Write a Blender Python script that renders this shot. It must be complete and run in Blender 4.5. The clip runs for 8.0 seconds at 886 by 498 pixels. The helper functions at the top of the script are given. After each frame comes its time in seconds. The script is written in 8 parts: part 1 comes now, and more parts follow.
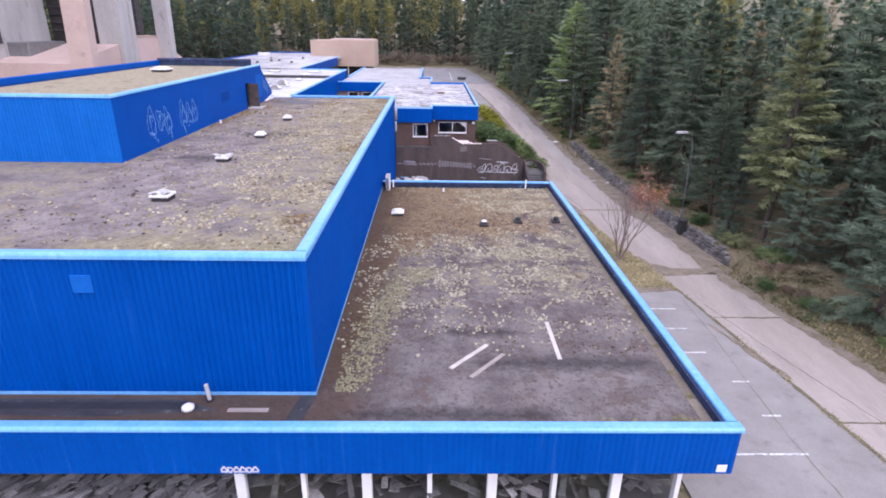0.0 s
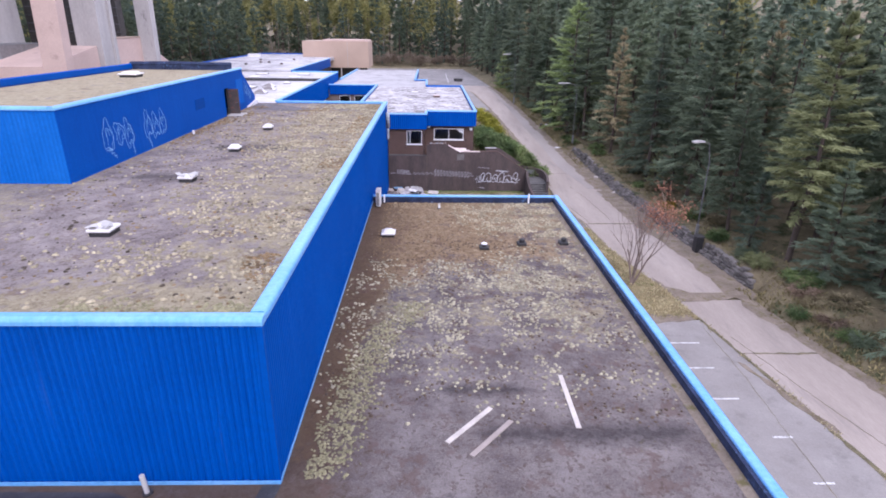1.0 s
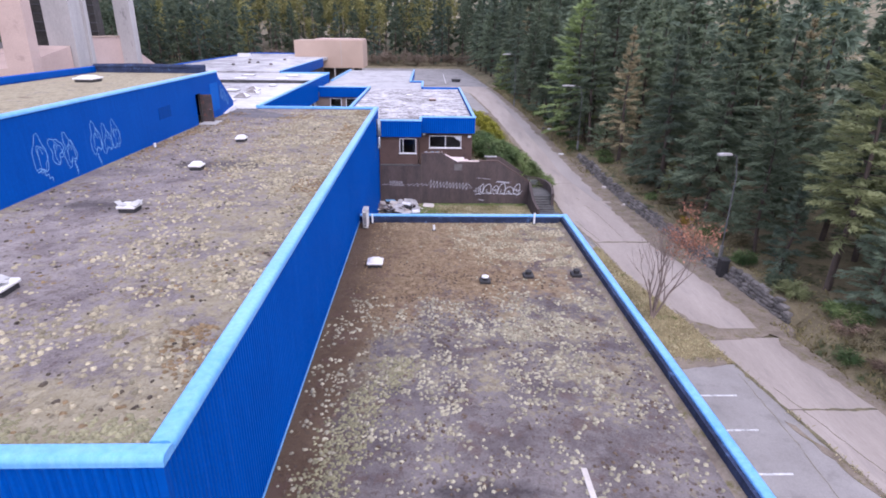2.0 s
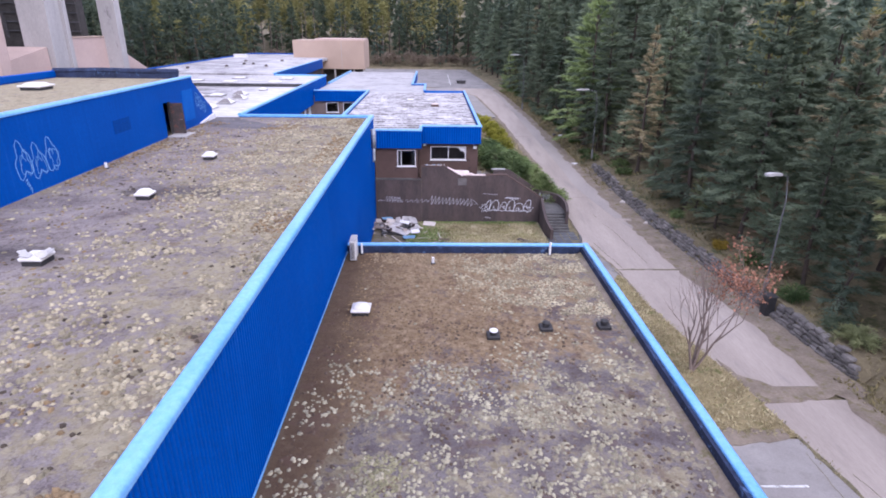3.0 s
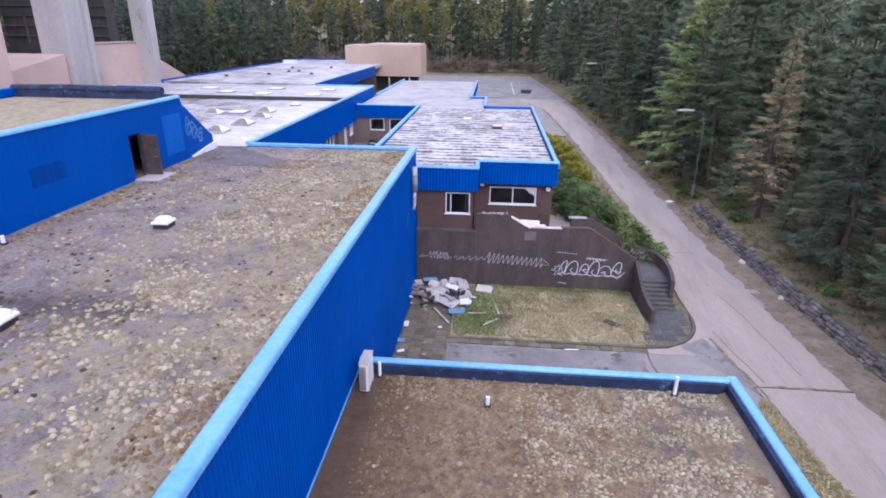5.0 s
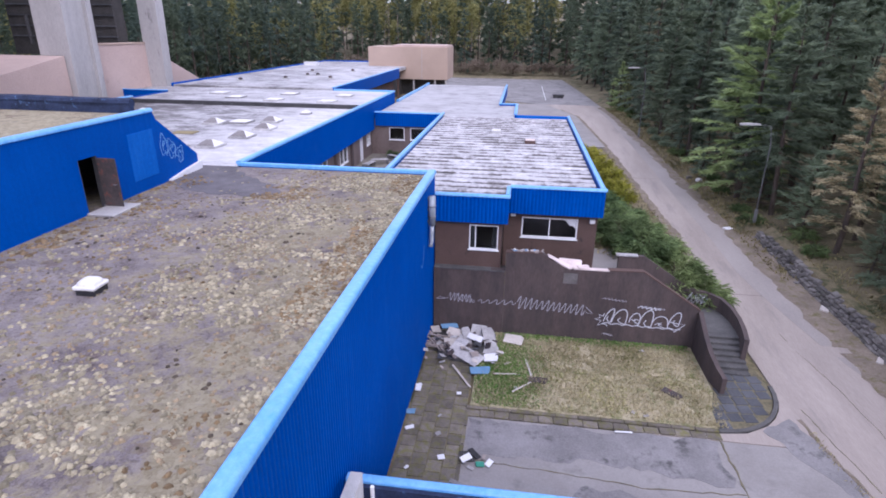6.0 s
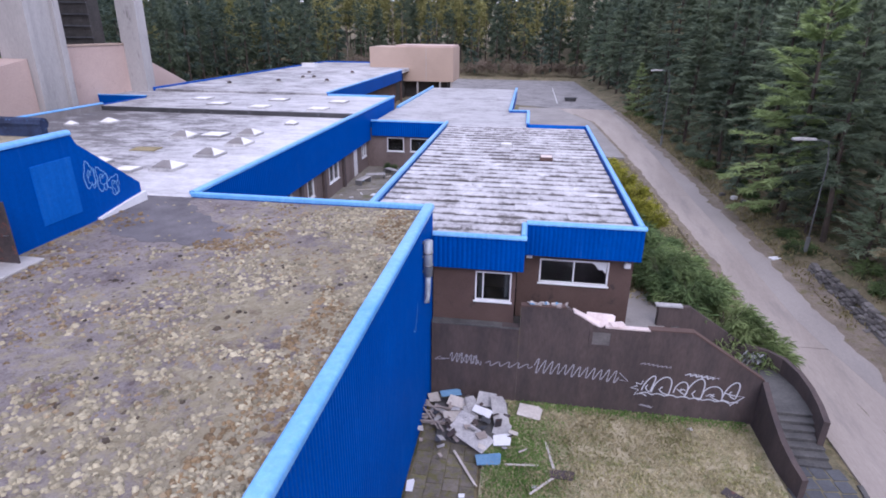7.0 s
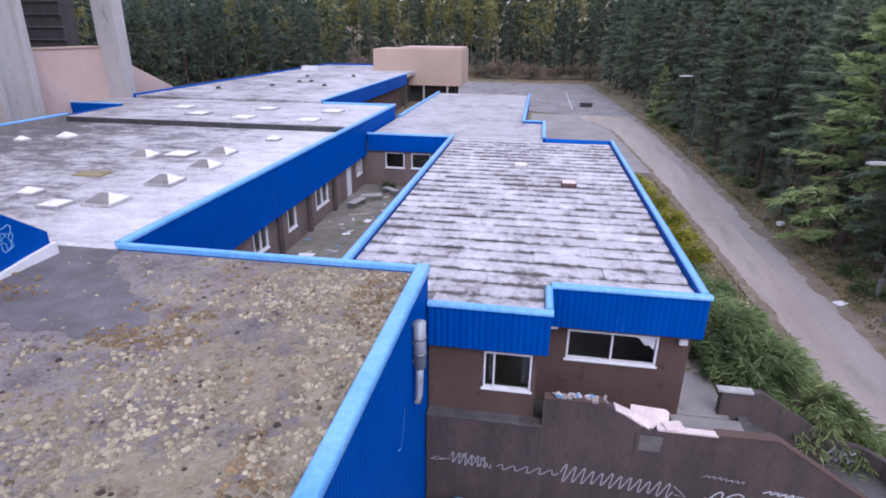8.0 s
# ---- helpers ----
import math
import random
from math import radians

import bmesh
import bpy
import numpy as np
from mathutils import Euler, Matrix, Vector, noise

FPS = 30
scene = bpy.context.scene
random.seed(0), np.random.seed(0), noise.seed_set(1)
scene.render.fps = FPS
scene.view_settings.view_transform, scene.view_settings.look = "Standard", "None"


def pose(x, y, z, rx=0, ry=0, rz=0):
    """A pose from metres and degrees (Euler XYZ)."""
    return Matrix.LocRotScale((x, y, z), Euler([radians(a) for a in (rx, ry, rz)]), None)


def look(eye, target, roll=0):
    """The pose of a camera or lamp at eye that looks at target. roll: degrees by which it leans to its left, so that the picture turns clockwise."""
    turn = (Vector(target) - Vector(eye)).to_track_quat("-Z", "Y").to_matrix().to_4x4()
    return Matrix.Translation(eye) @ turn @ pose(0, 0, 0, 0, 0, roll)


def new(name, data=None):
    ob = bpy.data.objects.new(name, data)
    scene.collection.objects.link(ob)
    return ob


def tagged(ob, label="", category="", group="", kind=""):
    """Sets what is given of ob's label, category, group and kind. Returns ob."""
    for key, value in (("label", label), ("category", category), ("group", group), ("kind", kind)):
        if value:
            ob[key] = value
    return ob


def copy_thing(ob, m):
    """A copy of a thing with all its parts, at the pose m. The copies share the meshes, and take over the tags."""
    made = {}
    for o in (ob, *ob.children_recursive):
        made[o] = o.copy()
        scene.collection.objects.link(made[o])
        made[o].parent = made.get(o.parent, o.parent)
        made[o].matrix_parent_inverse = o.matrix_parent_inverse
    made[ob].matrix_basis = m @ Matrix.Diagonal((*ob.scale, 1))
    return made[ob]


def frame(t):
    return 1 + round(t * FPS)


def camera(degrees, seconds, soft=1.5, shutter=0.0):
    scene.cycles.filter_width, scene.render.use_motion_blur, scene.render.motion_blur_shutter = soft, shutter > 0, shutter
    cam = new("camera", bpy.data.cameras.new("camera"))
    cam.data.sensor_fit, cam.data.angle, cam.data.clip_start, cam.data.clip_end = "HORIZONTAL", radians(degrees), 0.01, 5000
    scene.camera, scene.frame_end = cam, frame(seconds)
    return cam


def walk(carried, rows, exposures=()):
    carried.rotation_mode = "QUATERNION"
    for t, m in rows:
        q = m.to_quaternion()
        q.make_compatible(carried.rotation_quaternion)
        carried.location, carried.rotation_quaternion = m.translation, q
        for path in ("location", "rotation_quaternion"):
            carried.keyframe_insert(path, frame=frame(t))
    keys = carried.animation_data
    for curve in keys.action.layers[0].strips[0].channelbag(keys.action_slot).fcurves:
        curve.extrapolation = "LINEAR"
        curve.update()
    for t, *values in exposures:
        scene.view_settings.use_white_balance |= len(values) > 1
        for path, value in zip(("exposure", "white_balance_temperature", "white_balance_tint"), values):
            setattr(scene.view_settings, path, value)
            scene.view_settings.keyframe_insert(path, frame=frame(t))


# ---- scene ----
cam = camera(77.1, 8.0, soft=1.8)
PATH = [
    (0, (-0.069, 0.602, 15.121), (-0.03, 2.46, 14.382), 0.9),
    (0.5, (-0.01, 2.428, 15.119), (0.033, 4.287, 14.381), 0.8),
    (1, (0.068, 4.455, 15.158), (0.118, 6.313, 14.419), 0.8),
    (1.5, (0.184, 6.67, 15.178), (0.241, 8.527, 14.437), 0.8),
    (3, (0.728, 14.277, 15.152), (0.765, 16.133, 14.407), 0.7),
    (3.5, (0.827, 17.104, 15.213), (0.764, 18.96, 14.471), 0.7),
    (4, (0.799, 19.923, 15.183), (0.678, 21.778, 14.445), 0.5),
    (4.5, (0.699, 22.812, 15.197), (0.571, 24.667, 14.459), 0.5),
    (6, (0.103, 31.541, 15.172), (-0.145, 33.384, 14.437), 0.7),
    (6.5, (-0.153, 34.471, 15.171), (-0.412, 36.312, 14.435), 0.6),
    (7, (-0.436, 37.395, 15.189), (-0.707, 39.234, 14.451), 0.6),
    (7.5, (-0.771, 40.544, 15.22), (-1.056, 42.381, 14.482), 0.6),
    (8, (-1.032, 43.303, 15.26), (-1.333, 45.138, 14.523), 0.6),
]
walk(cam, [(t, look(eye, target, roll)) for t, eye, target, roll in PATH], exposures=[(0.0, 1.11, 5820, 26), (4.0, 1.05, 5660, 26), (8.0, 0.78, 5610, 25)])

# ---- daylight: an overcast sky ----
SUN_EL, SUN_AZ = radians(46), radians(150)
world = bpy.data.worlds.new("overcast")
world.use_nodes = True
scene.world = world
wn = world.node_tree
sky = wn.nodes.new("ShaderNodeTexSky")
sky.sky_type, sky.sun_disc, sky.sun_elevation, sky.sun_rotation = "NISHITA", False, SUN_EL, SUN_AZ
sky.dust_density, sky.ozone_density = 4.0, 1.0
grey = wn.nodes.new("ShaderNodeMixRGB")
grey.inputs[0].default_value = 0.72
grey.inputs[2].default_value = (9.0, 9.1, 9.6, 1)
wn.links.new(sky.outputs[0], grey.inputs[1])
wn.links.new(grey.outputs[0], wn.nodes["Background"].inputs[0])
wn.nodes["Background"].inputs[1].default_value = 0.10
sun_data = bpy.data.lights.new("sun", "SUN")
sun_data.energy, sun_data.angle, sun_data.color = 0.65, radians(40), (1.0, 0.97, 0.93)
sun = new("sun", sun_data)
sun.matrix_world = look((0, 0, 80), Vector((0, 0, 80)) - Vector((math.sin(SUN_AZ) * math.cos(SUN_EL), math.cos(SUN_AZ) * math.cos(SUN_EL), math.sin(SUN_EL))))


# ---- materials ----
def nodes_of(name):
    m = bpy.data.materials.new(name)
    m.use_nodes = True
    t = m.node_tree
    return m, t, t.nodes["Principled BSDF"]


def place(t, sx=1.0, sy=1.0, sz=1.0):
    """World position, scaled."""
    g = t.nodes.new("ShaderNodeNewGeometry")
    v = t.nodes.new("ShaderNodeVectorMath")
    v.operation = "MULTIPLY"
    v.inputs[1].default_value = (sx, sy, sz)
    t.links.new(g.outputs["Position"], v.inputs[0])
    return v.outputs[0]


def cloud(t, vec, scale, detail=4.0, rough=0.6):
    n = t.nodes.new("ShaderNodeTexNoise")
    n.inputs["Scale"].default_value, n.inputs["Detail"].default_value, n.inputs["Roughness"].default_value = scale, detail, rough
    t.links.new(vec, n.inputs["Vector"])
    return n.outputs[0]


def ramp(t, fac, stops):
    r = t.nodes.new("ShaderNodeValToRGB")
    while len(r.color_ramp.elements) < len(stops):
        r.color_ramp.elements.new(0.5)
    for e, (p, c) in zip(r.color_ramp.elements, stops):
        e.position = p
        e.color = (*c, 1) if len(c) == 3 else c
    t.links.new(fac, r.inputs[0])
    return r.outputs[0]


def mask(t, fac, lo, hi):
    r = t.nodes.new("ShaderNodeMapRange")
    r.inputs["From Min"].default_value, r.inputs["From Max"].default_value = lo, hi
    t.links.new(fac, r.inputs["Value"])
    return r.outputs[0]


def calc(t, op, a, b):
    n = t.nodes.new("ShaderNodeMath")
    n.operation = op
    n.use_clamp = False
    for k, v in enumerate((a, b)):
        if isinstance(v, (int, float)):
            n.inputs[k].default_value = v
        else:
            t.links.new(v, n.inputs[k])
    return n.outputs[0]


def mix(t, fac, a, b, mode="MIX"):
    n = t.nodes.new("ShaderNodeMixRGB")
    n.blend_type = mode
    for k, v in enumerate((fac, a, b)):
        if isinstance(v, (int, float)):
            n.inputs[k].default_value = v
        elif isinstance(v, tuple):
            n.inputs[k].default_value = (*v, 1)
        else:
            t.links.new(v, n.inputs[k])
    return n.outputs[0]


def relief(t, b, height, strength, dist):
    n = t.nodes.new("ShaderNodeBump")
    n.inputs["Strength"].default_value, n.inputs["Distance"].default_value = strength, dist
    t.links.new(height, n.inputs["Height"])
    t.links.new(n.outputs[0], b.inputs["Normal"])


def randomly(t, col, amount, island=False):
    """Varies the value from piece to piece."""
    if island:
        o = t.nodes.new("ShaderNodeNewGeometry").outputs["Random Per Island"]
    else:
        o = t.nodes.new("ShaderNodeObjectInfo").outputs["Random"]
    h = t.nodes.new("ShaderNodeHueSaturation")
    t.links.new(mask_out(t, o, 1 - amount, 1 + amount), h.inputs["Value"])
    t.links.new(col, h.inputs["Color"])
    return h.outputs[0]


def mask_out(t, fac, lo, hi):
    r = t.nodes.new("ShaderNodeMapRange")
    r.inputs["To Min"].default_value, r.inputs["To Max"].default_value = lo, hi
    t.links.new(fac, r.inputs["Value"])
    return r.outputs[0]


def surface(name, dark, light, coarse=0.5, fine=12.0, rough=0.85, bump=0.4, dist=0.01, vary=0.0, island=False, metal=0.0, spec=0.5, stain=None, stain_at=(0.6, 0.7), squash=(1, 1, 1)):
    m, t, b = nodes_of(name)
    vec = place(t, *squash)
    a, f = cloud(t, vec, coarse), cloud(t, vec, fine, 6.0, 0.7)
    both = calc(t, "ADD", calc(t, "MULTIPLY", a, 0.55), calc(t, "MULTIPLY", f, 0.45))
    col = ramp(t, both, [(0.36, dark), (0.64, light)])
    if stain:
        col = mix(t, mask(t, cloud(t, vec, coarse * 2.3, 6.0, 0.7), *stain_at), col, stain)
    if vary:
        col = randomly(t, col, vary, island)
    t.links.new(col, b.inputs["Base Color"])
    b.inputs["Roughness"].default_value, b.inputs["Metallic"].default_value = rough, metal
    b.inputs["Specular IOR Level"].default_value = spec
    if bump:
        relief(t, b, f, bump, dist)
    return m


def blue_paint(name, dark, light, rough, gloss=0.09):
    m, t, b = nodes_of(name)
    run = cloud(t, place(t, 6, 6, 0.25), 1.0, 5.0, 0.7)
    blot = cloud(t, place(t), 0.35, 5.0, 0.6)
    fine = cloud(t, place(t), 20, 3.0)
    col = ramp(t, calc(t, "ADD", calc(t, "MULTIPLY", run, 0.5), calc(t, "MULTIPLY", blot, 0.5)), [(0.35, dark), (0.65, light)])
    col = mix(t, calc(t, "MULTIPLY", mask(t, run, 0.62, 0.8), 0.25), col, (0.10, 0.16, 0.30))
    grain = calc(t, "ADD", calc(t, "MULTIPLY", cloud(t, place(t), 7.0, 7.0, 0.8), 0.6), calc(t, "MULTIPLY", cloud(t, place(t, 1, 1, 0.6), 45, 3.0, 0.7), 0.4))
    h = t.nodes.new("ShaderNodeHueSaturation")
    span = t.nodes.new("ShaderNodeMapRange")
    span.inputs["From Min"].default_value, span.inputs["From Max"].default_value = 0.34, 0.66
    span.inputs["To Min"].default_value, span.inputs["To Max"].default_value = 0.80, 1.20
    t.links.new(grain, span.inputs["Value"])
    t.links.new(span.outputs[0], h.inputs["Value"])
    t.links.new(col, h.inputs["Color"])
    chips = mask(t, cloud(t, place(t), 11, 6.0, 0.8), 0.66, 0.74)
    col = mix(t, calc(t, "MULTIPLY", chips, 0.3), h.outputs[0], (0.16, 0.26, 0.42))
    t.links.new(col, b.inputs["Base Color"])
    t.links.new(mask_out(t, fine, rough - 0.08, rough + 0.1), b.inputs["Roughness"])
    b.inputs["Specular IOR Level"].default_value = gloss
    relief(t, b, fine, 0.08, 0.004)
    return m


def field(t, vec, terms, offset):
    """A soft sum of ramps along x and y: terms (axis, from, to, weight)."""
    sep = t.nodes.new("ShaderNodeSeparateXYZ")
    t.links.new(vec, sep.inputs[0])
    out = None
    for axis, lo, hi, weight in terms:
        v = calc(t, "MULTIPLY", mask(t, sep.outputs[axis], lo, hi), weight)
        out = v if out is None else calc(t, "ADD", out, v)
    return calc(t, "ADD", out, offset)


def flakes(t, vec, scale):
    """A random tone for each crisp-edged flake."""
    n = t.nodes.new("ShaderNodeTexVoronoi")
    n.inputs["Scale"].default_value = scale
    t.links.new(vec, n.inputs["Vector"])
    sep = t.nodes.new("ShaderNodeSeparateColor")
    t.links.new(n.outputs["Color"], sep.inputs[0])
    return sep.outputs[0], sep.outputs[1]


def mossy_roof(name, moss_terms, moss_at, earth_terms, earth_at, tone=1.0, pale=1.0, damp=(), dead_at=0.64, dark_bands=()):
    """Roof felt with grit, broken by flakes of tan moss and by brown earth, each with its own patchy reach."""
    m, t, b = nodes_of(name)
    v = place(t)
    warp = t.nodes.new("ShaderNodeTexNoise")
    warp.inputs["Scale"].default_value, warp.inputs["Detail"].default_value = 5.0, 3.0
    t.links.new(v, warp.inputs["Vector"])
    bent = t.nodes.new("ShaderNodeVectorMath")
    bent.operation, bent.inputs[1].default_value = "MULTIPLY_ADD", (0.30, 0.30, 0.0)
    t.links.new(warp.outputs["Color"], bent.inputs[0])
    t.links.new(v, bent.inputs[2])
    w = bent.outputs[0]
    wide, mid, small, grit = cloud(t, v, 0.20, 4, 0.6), cloud(t, v, 0.6, 6, 0.65), cloud(t, w, 3.0, 5, 0.72), cloud(t, v, 22, 4, 0.75)
    one, two = flakes(t, w, 5.2)
    three, four = flakes(t, w, 11.0)
    flake = calc(t, "ADD", calc(t, "MULTIPLY", one, 0.6), calc(t, "MULTIPLY", three, 0.4))
    felt = ramp(t, calc(t, "ADD", calc(t, "MULTIPLY", mid, 0.6), calc(t, "MULTIPLY", grit, 0.4)), [(0.37, tuple(tone * c for c in (0.100, 0.082, 0.084))), (0.50, tuple(tone * c for c in (0.192, 0.168, 0.162))), (0.63, tuple(tone * c for c in (0.278, 0.248, 0.240)))])
    # brown crumbs strewn over the bare felt
    crumbs = calc(t, "MULTIPLY", mask(t, four, 0.70, 0.78), calc(t, "MULTIPLY", mask(t, small, 0.40, 0.60), 0.65))
    felt = mix(t, crumbs, felt, (0.085, 0.06, 0.048))
    felt = mix(t, calc(t, "MULTIPLY", mask(t, cloud(t, v, 1.7, 6, 0.75), 0.52, 0.70), 0.45), felt, tuple(tone * c for c in (0.30, 0.275, 0.28)))
    moss_tone = calc(t, "ADD", calc(t, "MULTIPLY", two, 0.17), calc(t, "ADD", calc(t, "MULTIPLY", four, 0.17), calc(t, "ADD", calc(t, "MULTIPLY", grit, 0.38), calc(t, "MULTIPLY", small, 0.28))))
    moss = ramp(t, moss_tone, [(0.20, tuple(pale * c for c in (0.14, 0.112, 0.072))), (0.42, tuple(pale * c for c in (0.258, 0.222, 0.148))), (0.75, tuple(pale * c for c in (0.38, 0.340, 0.245)))])
    earth = ramp(t, calc(t, "ADD", calc(t, "MULTIPLY", moss_tone, 0.45), calc(t, "MULTIPLY", small, 0.55)), [(0.32, (0.105, 0.070, 0.042)), (0.48, (0.198, 0.140, 0.084)), (0.66, (0.330, 0.252, 0.165))])
    # where the moss has taken hold: a reach that each flake follows with its own chance
    reach = calc(t, "ADD", calc(t, "MULTIPLY", mid, 0.75), calc(t, "MULTIPLY", small, 0.35))
    if moss_terms:
        reach = calc(t, "ADD", reach, field(t, v, moss_terms, 0.0))
    here = mask(t, calc(t, "ADD", reach, calc(t, "ADD", calc(t, "MULTIPLY", flake, 0.20), 0.07)), *moss_at)
    col = mix(t, here, felt, moss)
    soil = calc(t, "ADD", calc(t, "MULTIPLY", mid, 0.55), calc(t, "ADD", calc(t, "MULTIPLY", small, 0.25), calc(t, "MULTIPLY", flake, 0.12)))
    if earth_terms:
        soil = calc(t, "ADD", calc(t, "MULTIPLY", soil, 0.5), field(t, v, earth_terms, 0.0))
    soil = mask(t, soil, *earth_at)
    col = mix(t, soil, col, earth)
    # darker brown from x1 towards x0, broken by cloud; wet is only its mask
    for x0, x1 in dark_bands:
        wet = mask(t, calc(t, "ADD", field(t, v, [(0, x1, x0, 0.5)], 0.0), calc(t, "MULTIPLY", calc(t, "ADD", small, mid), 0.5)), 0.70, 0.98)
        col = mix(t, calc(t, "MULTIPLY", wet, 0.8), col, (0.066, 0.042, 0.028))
    # rust-brown dead patches, crumbled at their edges
    dead = mask(t, calc(t, "ADD", cloud(t, v, 0.85, 5, 0.7), calc(t, "MULTIPLY", flake, 0.10)), dead_at, dead_at + 0.07)
    col = mix(t, calc(t, "MULTIPLY", dead, 0.55), col, (0.105, 0.066, 0.054))
    speck = mask(t, cloud(t, w, 6.5, 3, 0.6), 0.60, 0.66)
    col = mix(t, calc(t, "MULTIPLY", speck, 0.45), col, (0.06, 0.046, 0.038))
    # damp soot stains: a line with a width, broken by cloud
    for x0, x1, y0, spread in damp:
        inside = field(t, v, [(0, x0 - 1.0, x0 + 0.4, 0.5), (0, x1 + 1.0, x1 - 0.4, 0.5), (1, y0 - spread, y0, 0.5), (1, y0 + spread, y0, 0.5)], -1.0)
        wet = mask(t, calc(t, "ADD", inside, calc(t, "MULTIPLY", calc(t, "ADD", small, mid), 0.55)), 1.24, 1.55)
        col = mix(t, calc(t, "MULTIPLY", wet, 0.72), col, (0.035, 0.030, 0.034))
    t.links.new(col, b.inputs["Base Color"])
    b.inputs["Roughness"].default_value = 0.95
    b.inputs["Specular IOR Level"].default_value = 0.15
    relief(t, b, calc(t, "ADD", calc(t, "MULTIPLY", calc(t, "ADD", here, one), 0.3), calc(t, "MULTIPLY", grit, 0.4)), 1.0, 0.06)
    return m


def sheet_roof(name, light, dark, amount, vary, laps=False, along=(0.5, 3.6, 1), tone_ramp=None):
    """Weathered cement roof: pale, with dark lichen and streaks; laps: darkening where one sheet lies over the next,
    part caught dirt, part the shade of the rows.
    """
    m, t, b = nodes_of(name)
    v = place(t)
    streak = cloud(t, place(t, *along), 1.0, 7, 0.72)
    spots = cloud(t, v, 3.5, 6, 0.75)
    wide = cloud(t, v, 0.30, 5, 0.7)
    grime = calc(t, "ADD", calc(t, "MULTIPLY", streak, 0.42), calc(t, "ADD", calc(t, "MULTIPLY", spots, 0.24), calc(t, "MULTIPLY", wide, 0.34)))
    # shifts the roof's tone along x and y, darker where the sum is higher
    if tone_ramp:
        grime = calc(t, "ADD", grime, field(t, v, tone_ramp, 0.0))
    if laps:
        o = t.nodes.new("ShaderNodeTexCoord")
        sep = t.nodes.new("ShaderNodeSeparateXYZ")
        t.links.new(o.outputs["Object"], sep.inputs[0])
        # lap darkening: dirt, and row shade put into the colour
        lap = calc(t, "ADD", mask(t, sep.outputs[1], 0.70, 0.95), mask(t, sep.outputs[1], 0.10, 0.0))
        ends = calc(t, "MULTIPLY", mask(t, calc(t, "ABSOLUTE", sep.outputs[0], 0.0), 0.62, 0.73), 0.012)
        grime = calc(t, "ADD", grime, calc(t, "ADD", ends, calc(t, "MULTIPLY", lap, calc(t, "MULTIPLY", mask(t, cloud(t, v, 1.1, 5, 0.7), 0.36, 0.60), 0.15))))
        grime = calc(t, "ADD", grime, calc(t, "MULTIPLY", mask(t, t.nodes.new("ShaderNodeObjectInfo").outputs["Random"], 0.6, 1.0), 0.035))
    col = ramp(t, grime, [(0.42 - amount, light), (0.53 - amount * 0.5, tuple(0.62 * a + 0.38 * c for a, c in zip(light, dark))), (0.62, dark)])
    if vary:
        col = randomly(t, col, vary)
    t.links.new(col, b.inputs["Base Color"])
    t.links.new(mask_out(t, wide, 0.5, 0.8), b.inputs["Roughness"])
    b.inputs["Specular IOR Level"].default_value = 0.3
    relief(t, b, spots, 0.4, 0.015)
    return m


def leaves(name, dark, light, island=True, vary=0.45, thin=0.32):
    m, t, b = nodes_of(name)
    n = calc(t, "ADD", calc(t, "MULTIPLY", cloud(t, place(t, 1, 1, 0.35), 0.22, 2), 0.6), calc(t, "MULTIPLY", cloud(t, place(t), 0.9, 2), 0.4))
    col = randomly(t, ramp(t, n, [(0.38, dark), (0.62, light)]), vary, island)
    col = randomly(t, col, 0.22)
    t.links.new(col, b.inputs["Base Color"])
    b.inputs["Roughness"].default_value = 0.8
    b.inputs["Specular IOR Level"].default_value = 0.2
    # thin leaves let light through
    thru = t.nodes.new("ShaderNodeBsdfTranslucent")
    t.links.new(col, thru.inputs["Color"])
    both = t.nodes.new("ShaderNodeMixShader")
    both.inputs[0].default_value = thin
    t.links.new(b.outputs[0], both.inputs[1])
    t.links.new(thru.outputs[0], both.inputs[2])
    t.links.new(both.outputs[0], t.nodes["Material Output"].inputs["Surface"])
    return m


def glass(name):
    m, t, b = nodes_of(name)
    b.inputs["Base Color"].default_value = (0.75, 0.8, 0.82, 1)
    b.inputs["Transmission Weight"].default_value, b.inputs["Roughness"].default_value, b.inputs["IOR"].default_value = 1.0, 0.04, 1.45
    return m


BLUE = blue_paint("blue_cladding", (0.0, 0.058, 0.31), (0.001, 0.078, 0.39), 0.5)
# Coping blue is lightened to carry sky light; the pale foot flashings share it.
COPING = blue_paint("sky_lit_blue_coping", (0.085, 0.32, 0.67), (0.21, 0.47, 0.81), 0.33, 0.7)
PALE_BLUE = blue_paint("faded_blue_panel", (0.004, 0.098, 0.43), (0.012, 0.128, 0.50), 0.6)
# A paler blue than BLUE, worn by the plant room's front wall only.
LOFT_FRONT_BLUE = blue_paint("loft_front_cladding", (0.004, 0.105, 0.42), (0.010, 0.135, 0.50), 0.6)
DARK_BLUE = blue_paint("dark_blue_patch", (0.0, 0.040, 0.22), (0.001, 0.056, 0.28), 0.55)
PATCH_FELT = surface("lavender_grey_felt", (0.100, 0.092, 0.098), (0.180, 0.167, 0.176), 0.9, 20, 0.95, 0.4, 0.01, spec=0.15, stain=(0.07, 0.062, 0.06), stain_at=(0.62, 0.75))
DIRT = surface("road_edge_dirt", (0.142, 0.112, 0.085), (0.285, 0.236, 0.182), 0.8, 9, 0.95, 0.8, 0.03, stain=(0.14, 0.12, 0.05), stain_at=(0.52, 0.64))
